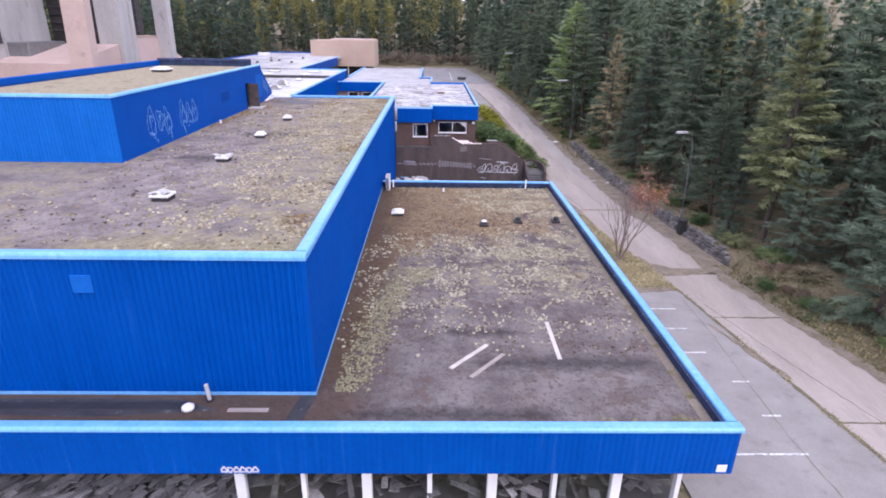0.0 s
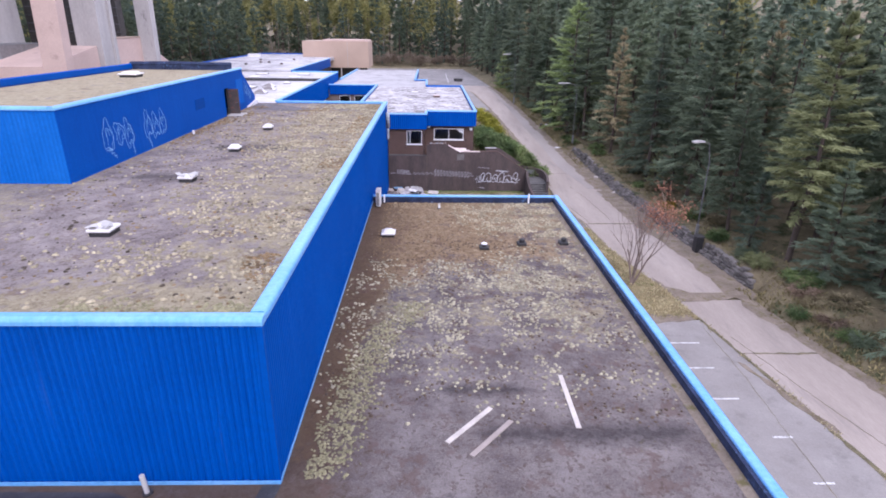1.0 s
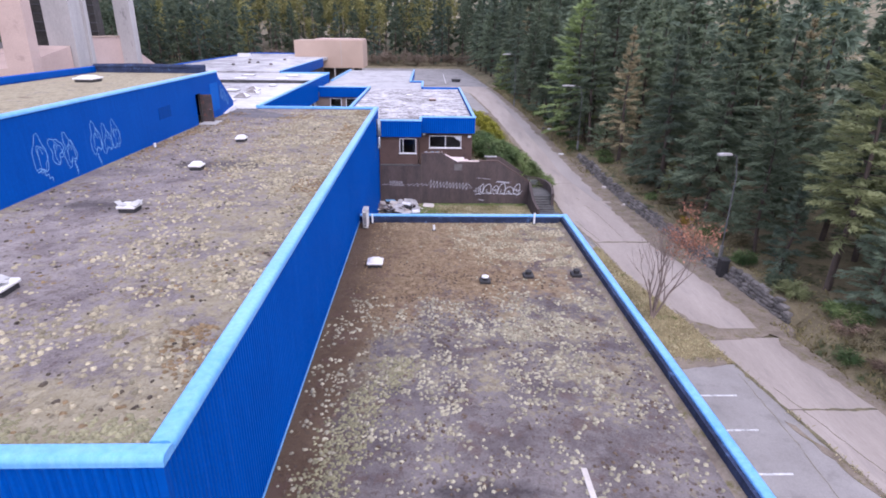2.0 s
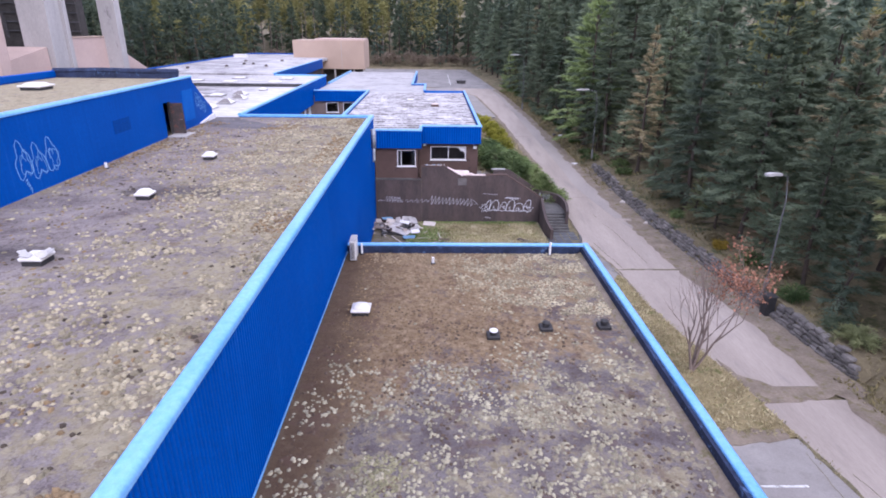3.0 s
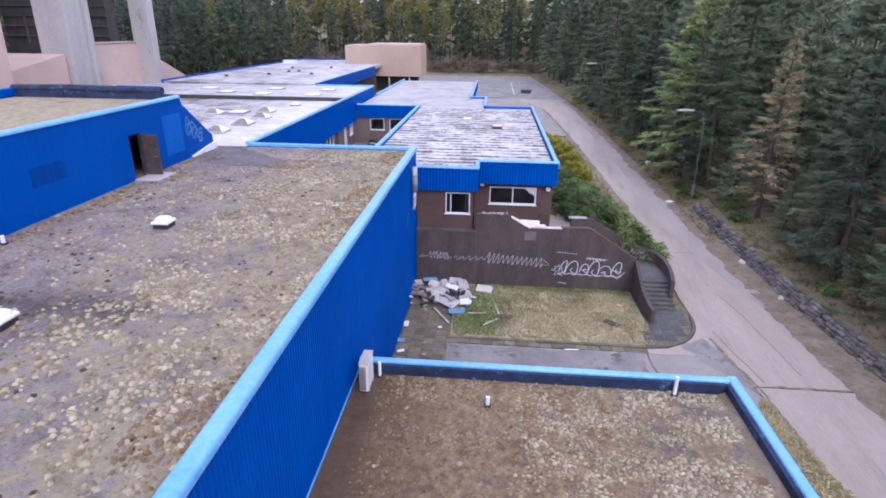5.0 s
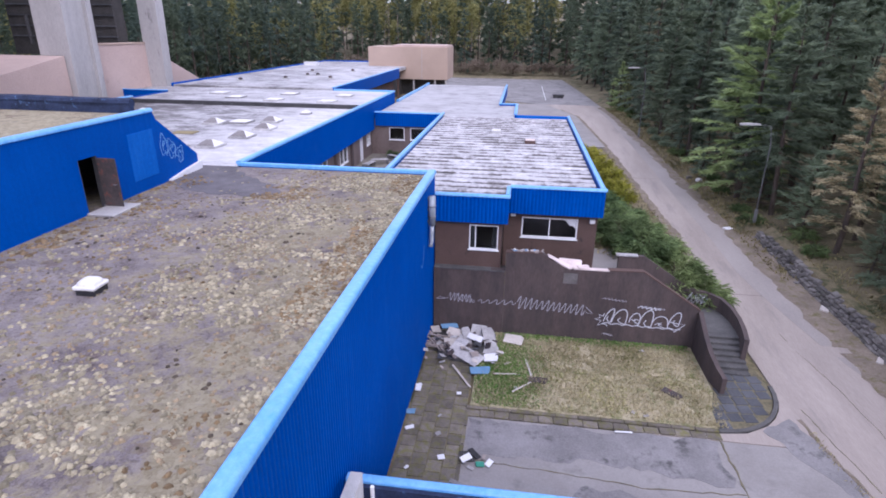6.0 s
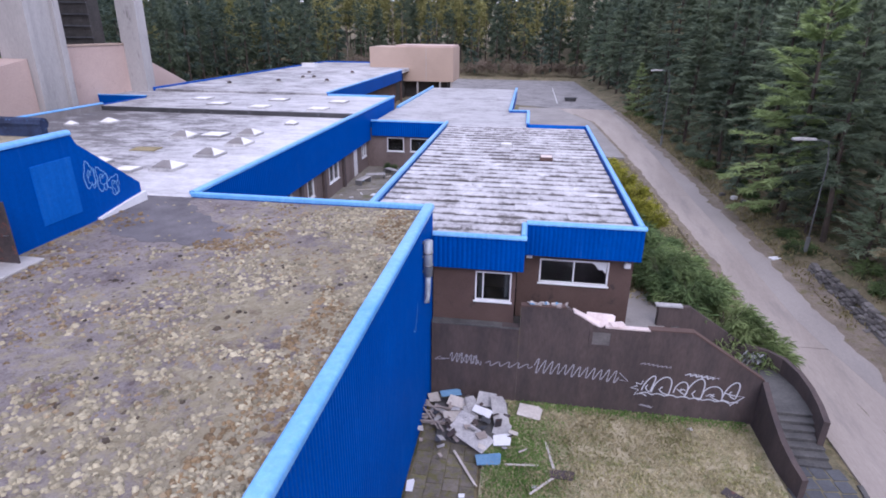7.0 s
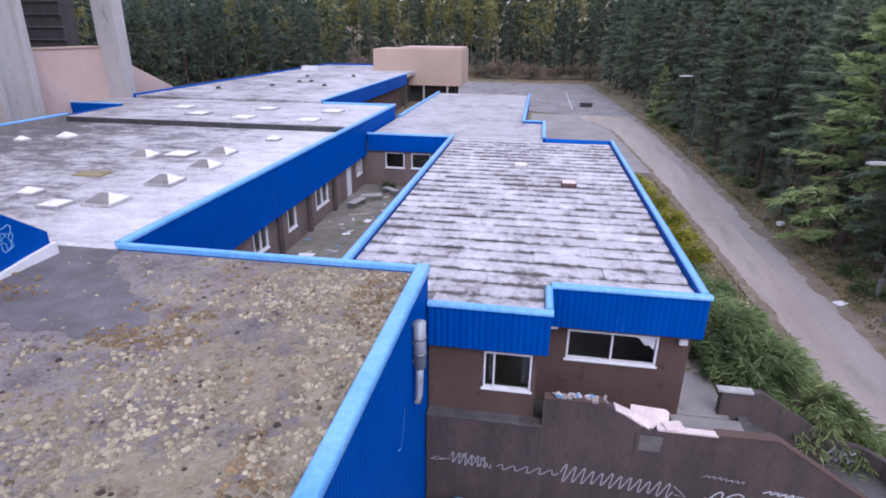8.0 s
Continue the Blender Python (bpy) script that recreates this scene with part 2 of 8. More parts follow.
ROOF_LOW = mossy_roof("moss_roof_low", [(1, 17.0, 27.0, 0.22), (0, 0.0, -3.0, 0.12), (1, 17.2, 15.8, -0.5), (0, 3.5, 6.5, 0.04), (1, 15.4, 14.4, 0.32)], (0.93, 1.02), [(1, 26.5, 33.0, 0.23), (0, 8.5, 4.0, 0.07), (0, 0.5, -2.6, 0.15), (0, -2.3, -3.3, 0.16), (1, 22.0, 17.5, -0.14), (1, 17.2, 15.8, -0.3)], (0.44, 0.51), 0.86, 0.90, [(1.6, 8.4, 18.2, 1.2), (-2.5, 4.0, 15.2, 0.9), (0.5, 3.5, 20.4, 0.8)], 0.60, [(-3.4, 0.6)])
ROOF_MID = mossy_roof("moss_roof_mid", [(0, -13.0, -5.5, 0.20), (1, 24.0, 50.0, 0.07), (1, 49.0, 55.0, -0.03), (1, 19.2, 17.2, 0.22), (0, -14.0, -16.0, 0.14)], (0.82, 0.97), [(0, -6.1, -4.4, 0.10)], (0.36, 0.42), 1.18, 0.90, [(-12.5, -8.0, 37.6, 2.2), (-14.0, -11.0, 30.5, 1.8)])
ROOF_TOP = mossy_roof("moss_roof_top", [], (0.55, 0.62), [], (0.66, 0.74), 1.6, 1.15)
FELT = surface("grey_roof_felt", (0.16, 0.145, 0.14), (0.27, 0.25, 0.245), 0.8, 18, 0.9, 0.4, 0.01, stain=(0.07, 0.06, 0.055), stain_at=(0.62, 0.75))
DARK_FELT = surface("black_roof_felt", (0.02, 0.02, 0.022), (0.06, 0.058, 0.06), 1.2, 14, 0.6, 0.5, 0.02, stain=(0.18, 0.18, 0.2))
TORN_FELT = surface("torn_blue_black_felt", (0.010, 0.014, 0.030), (0.038, 0.055, 0.115), 1.4, 12, 0.7, 0.6, 0.03, spec=0.2, stain=(0.10, 0.17, 0.32), stain_at=(0.6, 0.7))
SHEETS = sheet_roof("cement_sheet", (0.58, 0.565, 0.58), (0.12, 0.108, 0.104), 0.0, 0.11, True, (1.6, 1.4, 1))
REAR_ROOF = sheet_roof("rear_roof_coating", (0.48, 0.468, 0.475), (0.15, 0.14, 0.138), 0.02, 0.0, False, (0.8, 1.6, 1))
WHITE_ROOF = sheet_roof("white_roof_coating", (0.62, 0.605, 0.615), (0.12, 0.11, 0.11), 0.03, 0.0, False, (0.5, 1.3, 1), [(0, -17.0, -34.0, 0.12), (0, -20.0, -14.5, -0.06), (1, 66.0, 60.0, 0.01)])
WHITE_ROOF_FAR = sheet_roof("white_roof_far", (0.60, 0.585, 0.595), (0.16, 0.15, 0.15), 0.02, 0.0, False, (0.35, 1.3, 1), [(0, -18.0, -40.0, 0.07), (0, -22.0, -15.0, -0.03)])
BROWN = surface("brown_render", (0.082, 0.050, 0.041), (0.125, 0.080, 0.066), 0.6, 15, 0.9, 0.5, 0.01, stain=(0.05, 0.036, 0.034))
OLD_BROWN = surface("stained_brown_render", (0.066, 0.049, 0.046), (0.122, 0.092, 0.085), 0.45, 9, 0.92, 0.5, 0.012, stain=(0.045, 0.038, 0.040), stain_at=(0.42, 0.78), squash=(1, 1, 0.35))
COURT_WALL = surface("weathered_court_render", (0.125, 0.094, 0.084), (0.21, 0.165, 0.150), 0.6, 12, 0.9, 0.4, 0.01, stain=(0.09, 0.068, 0.062), squash=(1, 1, 0.4))
COURT_PAVING = surface("court_paving", (0.135, 0.122, 0.100), (0.255, 0.232, 0.198), 0.5, 9, 0.9, 0.5, 0.01, stain=(0.13, 0.125, 0.06), stain_at=(0.5, 0.64))
CONCRETE_DARK = surface("grimy_concrete", (0.095, 0.085, 0.082), (0.19, 0.175, 0.168), 1.2, 10, 0.9, 0.3, 0.01)
CONCRETE = surface("concrete", (0.33, 0.315, 0.305), (0.48, 0.46, 0.445), 0.4, 8, 0.85, 0.3, 0.01, stain=(0.2, 0.19, 0.185), squash=(1, 1, 0.3))
PINK = surface("pink_render", (0.46, 0.345, 0.300), (0.58, 0.445, 0.388), 0.25, 7, 0.9, 0.2, 0.01, stain=(0.40, 0.30, 0.26))
TAN = surface("tan_panel", (0.40, 0.30, 0.235), (0.48, 0.36, 0.285), 0.25, 6, 0.85, 0.2, 0.01)
ROAD = surface("concrete_road", (0.295, 0.252, 0.219), (0.415, 0.359, 0.318), 0.5, 16, 0.9, 0.4, 0.01, stain=(0.24, 0.215, 0.197), stain_at=(0.54, 0.78), squash=(1, 0.16, 1))
TARMAC = surface("worn_tarmac", (0.225, 0.208, 0.196), (0.33, 0.308, 0.292), 0.4, 16, 0.9, 0.5, 0.012, stain=(0.19, 0.178, 0.17), stain_at=(0.55, 0.75))
OLD_TARMAC = surface("dark_tarmac", (0.15, 0.141, 0.140), (0.30, 0.284, 0.280), 0.35, 16, 0.85, 0.5, 0.012, stain=(0.085, 0.08, 0.079), stain_at=(0.54, 0.66))
ROAD_DARK = surface("grey_road_lane", (0.265, 0.236, 0.214), (0.375, 0.336, 0.308), 0.22, 16, 0.9, 0.4, 0.01, stain=(0.24, 0.218, 0.205), stain_at=(0.52, 0.8), squash=(1, 0.4, 1))
LINE = surface("worn_line_paint", (0.5, 0.5, 0.5), (0.75, 0.75, 0.74), 2.5, 20, 0.8, 0.2, 0.003, stain=(0.3, 0.29, 0.28), stain_at=(0.5, 0.6))
CRACK = surface("weedy_joint", (0.085, 0.075, 0.045), (0.22, 0.19, 0.11), 1.5, 12, 0.95, 0.6, 0.02)
DRY_GRASS = surface("dry_grass", (0.16, 0.125, 0.06), (0.36, 0.30, 0.16), 0.6, 11, 0.95, 0.8, 0.05, stain=(0.12, 0.13, 0.035), stain_at=(0.55, 0.66))
LAWN = surface("rough_lawn", (0.285, 0.248, 0.15), (0.53, 0.462, 0.31), 0.8, 10, 0.95, 0.8, 0.05, stain=(0.16, 0.17, 0.06), stain_at=(0.48, 0.66))
FOREST_FLOOR = surface("forest_floor", (0.115, 0.092, 0.054), (0.26, 0.215, 0.122), 0.3, 7, 0.95, 0.9, 0.08, stain=(0.055, 0.065, 0.022), stain_at=(0.5, 0.62))
SLAB = surface("mossy_slab", (0.095, 0.082, 0.064), (0.20, 0.174, 0.142), 1.6, 12, 0.9, 0.5, 0.01, vary=0.25, stain=(0.14, 0.13, 0.05), stain_at=(0.48, 0.62))
DARK_SLAB = surface("dark_slab", (0.055, 0.058, 0.065), (0.105, 0.108, 0.118), 1.0, 12, 0.75, 0.4, 0.01, vary=0.25)
STEP = surface("dark_step", (0.055, 0.054, 0.054), (0.13, 0.124, 0.118), 1.2, 12, 0.85, 0.4, 0.01)
STONE = surface("wall_stone", (0.088, 0.080, 0.074), (0.205, 0.188, 0.174), 1.5, 10, 0.9, 0.7, 0.02, vary=0.35, stain=(0.09, 0.095, 0.045))
WHITE = surface("white_paint", (0.68, 0.68, 0.69), (0.82, 0.82, 0.83), 1.5, 20, 0.5, 0.1, 0.003)
DOME = surface("roof_dome_plastic", (0.62, 0.60, 0.58), (0.80, 0.78, 0.76), 3, 25, 0.4, 0.1, 0.003)
GREY_PLASTIC = surface("grey_plastic", (0.35, 0.34, 0.33), (0.50, 0.49, 0.48), 3, 25, 0.5, 0.1, 0.003)
BLACK = surface("black_rubber", (0.015, 0.015, 0.017), (0.035, 0.034, 0.036), 3, 25, 0.6, 0.3, 0.004)
# Near-black: the shade of unlit rooms and bays is put into this colour.
DARK_IN = surface("near_black_shade", (0.035, 0.033, 0.032), (0.075, 0.07, 0.066), 1, 8, 0.9, 0.2, 0.01)
RUST = surface("rusted_steel_door", (0.032, 0.026, 0.027), (0.085, 0.066, 0.062), 1.2, 9, 0.7, 0.3, 0.005, stain=(0.16, 0.06, 0.045), stain_at=(0.56, 0.62))
WOOD = surface("bleached_plank", (0.42, 0.38, 0.34), (0.62, 0.57, 0.52), 2, 18, 0.85, 0.4, 0.004, squash=(1, 1, 1))
GREY_WOOD = surface("grey_plank", (0.25, 0.21, 0.19), (0.36, 0.31, 0.28), 2, 18, 0.85, 0.4, 0.004)
BOARD = surface("plasterboard", (0.26, 0.25, 0.25), (0.50, 0.485, 0.475), 1.5, 12, 0.9, 0.3, 0.004, vary=0.42)
BLUE_BIT = surface("blue_sheet", (0.10, 0.22, 0.36), (0.17, 0.32, 0.48), 2, 10, 0.7, 0.2, 0.004)
BUFF_BOARD = surface("buff_board", (0.40, 0.36, 0.32), (0.58, 0.535, 0.485), 2, 10, 0.9, 0.2, 0.004, vary=0.2)
PINK_BIT = surface("pink_insulation_board", (0.62, 0.50, 0.46), (0.78, 0.68, 0.64), 2, 10, 0.9, 0.2, 0.004)
GREEN_BIT = surface("green_plastic", (0.02, 0.20, 0.13), (0.03, 0.28, 0.19), 2, 10, 0.5, 0.1, 0.004)
FADED_SPRAY = surface("faded_spray", (0.29, 0.28, 0.31), (0.48, 0.47, 0.51), 4, 20, 0.7, 0.0)
SPRAY = surface("sprayed_paint", (0.52, 0.53, 0.58), (0.66, 0.67, 0.72), 4, 20, 0.7, 0.0)
SPRAY_BLUE = surface("pale_blue_spray", (0.10, 0.30, 0.62), (0.28, 0.50, 0.78), 3, 16, 0.7, 0.0)
STEEL = surface("galvanised_steel", (0.22, 0.225, 0.23), (0.32, 0.325, 0.33), 2, 20, 0.5, 0.1, 0.003, metal=0.7)
POLE = surface("dull_lamp_steel", (0.13, 0.132, 0.138), (0.20, 0.202, 0.208), 2, 20, 0.6, 0.1, 0.003, metal=0.4)
BARK = surface("bark", (0.055, 0.042, 0.034), (0.13, 0.10, 0.08), 1.5, 10, 0.95, 0.8, 0.03, squash=(1, 1, 0.3))
PALE_BARK = surface("pale_bark", (0.17, 0.13, 0.11), (0.28, 0.22, 0.19), 2, 12, 0.95, 0.6, 0.01)
PINE = leaves("pine_needles", (0.134, 0.178, 0.118), (0.282, 0.340, 0.220), vary=0.15, thin=0.45)
SPRUCE = leaves("spruce_needles", (0.116, 0.160, 0.116), (0.250, 0.310, 0.215), vary=0.15, thin=0.45)
# Dimmed copies of PINE and SPRUCE: the far wood's shade is in the colour.
DIMMED_PINE = leaves("dimmed_pine_needles", (0.082, 0.112, 0.074), (0.195, 0.240, 0.155), vary=0.10, thin=0.5)
DIMMED_SPRUCE = leaves("dimmed_spruce_needles", (0.076, 0.110, 0.088), (0.170, 0.225, 0.172), vary=0.10, thin=0.5)
GOLD = leaves("golden_wood_leaves", (0.25, 0.255, 0.095), (0.50, 0.470, 0.200), vary=0.16, thin=0.5)
SCRUB = leaves("brown_scrub_twigs", (0.135, 0.108, 0.082), (0.25, 0.205, 0.158), vary=0.16, thin=0.4)
FRESH = leaves("fresh_green_needles", (0.20, 0.265, 0.105), (0.37, 0.450, 0.20), vary=0.13)
LARCH = leaves("larch_needles", (0.175, 0.20, 0.095), (0.335, 0.36, 0.175), vary=0.14)
RUSSET = leaves("russet_needles", (0.25, 0.215, 0.125), (0.41, 0.355, 0.215))
PALE_SHRUB = leaves("pale_shrub_leaves", (0.13, 0.185, 0.065), (0.30, 0.37, 0.15))
SHRUB = leaves("shrub_leaves", (0.065, 0.110, 0.042), (0.215, 0.285, 0.11))
PALE_BRACKEN = leaves("pale_bracken", (0.22, 0.155, 0.11), (0.40, 0.30, 0.225))
YELLOW_SHRUB = leaves("yellow_shrub_leaves", (0.20, 0.21, 0.025), (0.40, 0.38, 0.06))
GORSE = leaves("gorse_flowers", (0.24, 0.17, 0.03), (0.50, 0.36, 0.06))
RED_LEAF = leaves("autumn_leaves", (0.36, 0.16, 0.10), (0.50, 0.26, 0.17))
MOSS = surface("moss_clump", (0.170, 0.144, 0.090), (0.395, 0.350, 0.240), 0.9, 14, 0.95, 0.5, 0.01, vary=0.42, island=True)
PALE_MOSS = surface("pale_moss_clump", (0.20, 0.18, 0.12), (0.40, 0.37, 0.265), 0.9, 14, 0.95, 0.5, 0.01, vary=0.28, island=True)
GREEN_MOSS = surface("yellow_green_moss_clump", (0.15, 0.138, 0.078), (0.275, 0.258, 0.150), 0.9, 14, 0.95, 0.5, 0.01, vary=0.25, island=True)
CRUMB = surface("peaty_moss_crumb", (0.055, 0.038, 0.027), (0.13, 0.092, 0.064), 0.9, 14, 0.95, 0.5, 0.01, vary=0.3, island=True)
DARK_MOSS = surface("black_moss_clump", (0.035, 0.027, 0.02), (0.085, 0.065, 0.045), 0.9, 14, 0.95, 0.5, 0.01, vary=0.3, island=True)
GALV = surface("dull_galvanised_flue", (0.27, 0.30, 0.34), (0.42, 0.46, 0.50), 2, 20, 0.5, 0.2, 0.004, metal=0.3)
TAN_MOSS = surface("tan_moss_clump", (0.165, 0.122, 0.070), (0.33, 0.258, 0.165), 0.9, 14, 0.95, 0.5, 0.01, vary=0.22, island=True)
BROWN_MOSS = surface("dead_moss_clump", (0.105, 0.070, 0.035), (0.245, 0.172, 0.092), 0.9, 14, 0.95, 0.5, 0.01, vary=0.3, island=True)
GRASS = leaves("grass_blades", (0.30, 0.262, 0.142), (0.54, 0.478, 0.305), vary=0.22)
BANK_GRASS = leaves("bank_grass_blades", (0.18, 0.155, 0.075), (0.34, 0.29, 0.15), vary=0.22)
OLIVE_GRASS = leaves("olive_grass_blades", (0.20, 0.205, 0.075), (0.37, 0.36, 0.15), vary=0.2)
GREEN_GRASS = leaves("green_grass_blades", (0.135, 0.25, 0.06), (0.28, 0.43, 0.125), vary=0.2)
PANE = glass("window_glass")
TILE_BITS = surface("broken_tiles", (0.085, 0.085, 0.092), (0.24, 0.232, 0.235), 1.2, 12, 0.85, 0.4, 0.01, vary=0.55, island=True)
CEILING_BITS = surface("fallen_ceiling_boards", (0.06, 0.058, 0.058), (0.26, 0.25, 0.245), 0.9, 9, 0.9, 0.3, 0.01, vary=0.6, island=True)


# ---- mesh helpers ----
class Shape:
    """Collects corners and faces of one mesh."""

    def __init__(self):
        self.v, self.f = [], []

    def add(self, vs, fs):
        n = len(self.v)
        self.v += [tuple(p) for p in vs]
        self.f += [tuple(n + i for i in q) for q in fs]
        return self

    def box(self, a, b):
        (x0, y0, z0), (x1, y1, z1) = a, b
        return self.add([(x0, y0, z0), (x1, y0, z0), (x1, y1, z0), (x0, y1, z0), (x0, y0, z1), (x1, y0, z1), (x1, y1, z1), (x0, y1, z1)],
                        [(3, 2, 1, 0), (4, 5, 6, 7), (0, 1, 5, 4), (1, 2, 6, 5), (2, 3, 7, 6), (3, 0, 4, 7)])

    def soft(self, a, b, c=0.02):
        """A box with chamfered edges."""
        lo, hi = a, b
        vs, idx = [], {}
        for sx in (0, 1):
            for sy in (0, 1):
                for sz in (0, 1):
                    for ax in range(3):
                        p = []
                        for k, s in enumerate((sx, sy, sz)):
                            e = hi[k] if s else lo[k]
                            p.append(e if k == ax else e + (-c if s else c))
                        idx[sx, sy, sz, ax] = len(vs)
                        vs.append(p)
        fs = []
        for ax in range(3):
            o = [k for k in range(3) if k != ax]
            for s in (0, 1):
                q = []
                for u, w in ((0, 0), (1, 0), (1, 1), (0, 1)):
                    key = [0, 0, 0]
                    key[ax], key[o[0]], key[o[1]] = s, u, w
                    q.append(idx[(*key, ax)])
                fs.append(q if (s == 1) == (ax != 1) else q[::-1])
        for ax in range(3):
            o = [k for k in range(3) if k != ax]
            for u in (0, 1):
                for w in (0, 1):
                    q = []
                    for s, face in ((0, o[0]), (1, o[0]), (1, o[1]), (0, o[1])):
                        key = [0, 0, 0]
                        key[ax], key[o[0]], key[o[1]] = s, u, w
                        q.append(idx[(*key, face)])
                    fs.append(q if (u == w) == (ax != 1) else q[::-1])
        for sx in (0, 1):
            for sy in (0, 1):
                for sz in (0, 1):
                    q = [idx[sx, sy, sz, k] for k in range(3)]
                    fs.append(q if (sx + sy + sz) % 2 else q[::-1])
        return self.add(vs, fs)

    def prism(self, poly, axis, a, b):
        """A polygon in the plane across the axis, drawn out from a to b."""
        def at(p, d):
            return {"x": (d, p[0], p[1]), "y": (p[0], d, p[1]), "z": (p[0], p[1], d)}[axis]
        n = len(poly)
        vs = [at(p, a) for p in poly] + [at(p, b) for p in poly]
        fs = [tuple(range(n))[::-1], tuple(range(n, 2 * n))] + [(i, (i + 1) % n, n + (i + 1) % n, n + i) for i in range(n)]
        return self.add(vs, fs)

    def tube(self, pts, radii, n=8):
        pts = [Vector(p) for p in pts]
        rings = []
        for i, p in enumerate(pts):
            d = (pts[min(i + 1, len(pts) - 1)] - pts[max(i - 1, 0)]).normalized()
            u = d.cross((0, 0, 1) if abs(d.z) < 0.9 else (1, 0, 0)).normalized()
            w = d.cross(u)
            r = radii[i] if isinstance(radii, (list, tuple)) else radii
            rings.append([p + u * math.cos(6.2832 * k / n) * r + w * math.sin(6.2832 * k / n) * r for k in range(n)])
        vs = [q for ring in rings for q in ring]
        fs = [(i * n + k, i * n + (k + 1) % n, (i + 1) * n + (k + 1) % n, (i + 1) * n + k) for i in range(len(pts) - 1) for k in range(n)]
        fs += [tuple(range(n))[::-1], tuple(range((len(pts) - 1) * n, len(pts) * n))]
        return self.add(vs, fs)

    def ribs(self, p0, p1, z0, z1, out, pitch=0.19, depth=0.034, back=0.2):
        """Corrugated cladding between two plan points, with a solid back."""
        p0, p1, out = Vector((*p0, 0)), Vector((*p1, 0)), Vector((*out, 0))
        length = (p1 - p0).length
        n = max(1, round(length / pitch))
        d = (p1 - p0) / n
        line = []
        for i in range(n):
            for s, h in ((0.0, 0.0), (0.12, 0.16), (0.28, 0.86), (0.40, 1.0), (0.56, 1.0), (0.70, 0.80), (0.86, 0.16)):
                line.append(p0 + d * (i + s) + out * depth * (h - 1))
        line.append(p1 - out * depth)
        vs = [(p.x, p.y, z0) for p in line] + [(p.x, p.y, z1) for p in line]
        m = len(line)
        self.add(vs, [(i, i + 1, m + i + 1, m + i) for i in range(m - 1)])
        q0, q1 = p0 - out * (depth + 0.004), p1 - out * (depth + 0.004)
        r0, r1 = q0 - out * back, q1 - out * back
        vs = [(p.x, p.y, z) for z in (z0, z1) for p in (q0, q1, r1, r0)]
        return self.add(vs, [(3, 2, 1, 0), (4, 5, 6, 7), (0, 1, 5, 4), (1, 2, 6, 5), (2, 3, 7, 6), (3, 0, 4, 7)])


def part(name, shape, material, parent=None, label="", smooth=False):
    me = bpy.data.meshes.new(name)
    me.from_pydata([tuple(p) for p in shape.v], [], shape.f)
    me.materials.append(material)
    if smooth:
        me.polygons.foreach_set("use_smooth", [True] * len(me.polygons))
    me.update()
    ob = new(name, me)
    if parent is not None:
        ob.parent = parent
        ob.matrix_parent_inverse = parent.matrix_basis.inverted() if parent.parent is None else Matrix()
    if label:
        tagged(ob, label)
    return ob


def thing(name, at, label, category, group="", kind=""):
    e = new(name)
    e.matrix_basis = Matrix.Translation(at)
    e.empty_display_size = 0.3
    return tagged(e, label, category, group, kind)


def solid(name, shape, material, label, category, group="", kind="", smooth=False):
    return tagged(part(name, shape, material, smooth=smooth), label, category, group, kind)


def flat_array(name, verts, faces, material, parent=None, smooth=False):
    """A mesh from numpy arrays of corners and triangles or quads."""
    me = bpy.data.meshes.new(name)
    k = faces.shape[1]
    me.vertices.add(len(verts)), me.loops.add(faces.size), me.polygons.add(len(faces))
    me.vertices.foreach_set("co", np.ascontiguousarray(verts, dtype=np.float32).ravel())
    me.loops.foreach_set("vertex_index", np.ascontiguousarray(faces, dtype=np.int32).ravel())
    me.polygons.foreach_set("loop_start", np.arange(0, faces.size, k, dtype=np.int32))
    if smooth:
        me.polygons.foreach_set("use_smooth", np.ones(len(faces), dtype=bool))
    me.materials.append(material)
    me.update(calc_edges=True)
    ob = new(name, me)
    if parent is not None:
        ob.parent = parent
    return ob


def cells(shape, axis, lo, hi, a, b, z0, z1, holes):
    """A wall across an axis ('x' or 'y') from lo to hi thick, from a to b long, with holes (a0, a1, z0, z1) through it, in one piece."""
    us = sorted({a, b, *[h[0] for h in holes], *[h[1] for h in holes]})
    ws = sorted({z0, z1, *[h[2] for h in holes], *[h[3] for h in holes]})
    raw = Shape()
    for u0, u1 in zip(us, us[1:]):
        for w0, w1 in zip(ws, ws[1:]):
            if not any(h[0] <= u0 and u1 <= h[1] and h[2] <= w0 and w1 <= h[3] for h in holes):
                raw.box((lo, u0, w0) if axis == "x" else (u0, lo, w0), (hi, u1, w1) if axis == "x" else (u1, hi, w1))
    index, corners = {}, []
    for p in raw.v:
        if p not in index:
            index[p] = len(corners)
            corners.append(p)
    faces = [tuple(index[raw.v[i]] for i in f) for f in raw.f]
    seen = {}
    for f in faces:
        seen[frozenset(f)] = seen.get(frozenset(f), 0) + 1
    return shape.add(corners, [f for f in faces if seen[frozenset(f)] == 1])


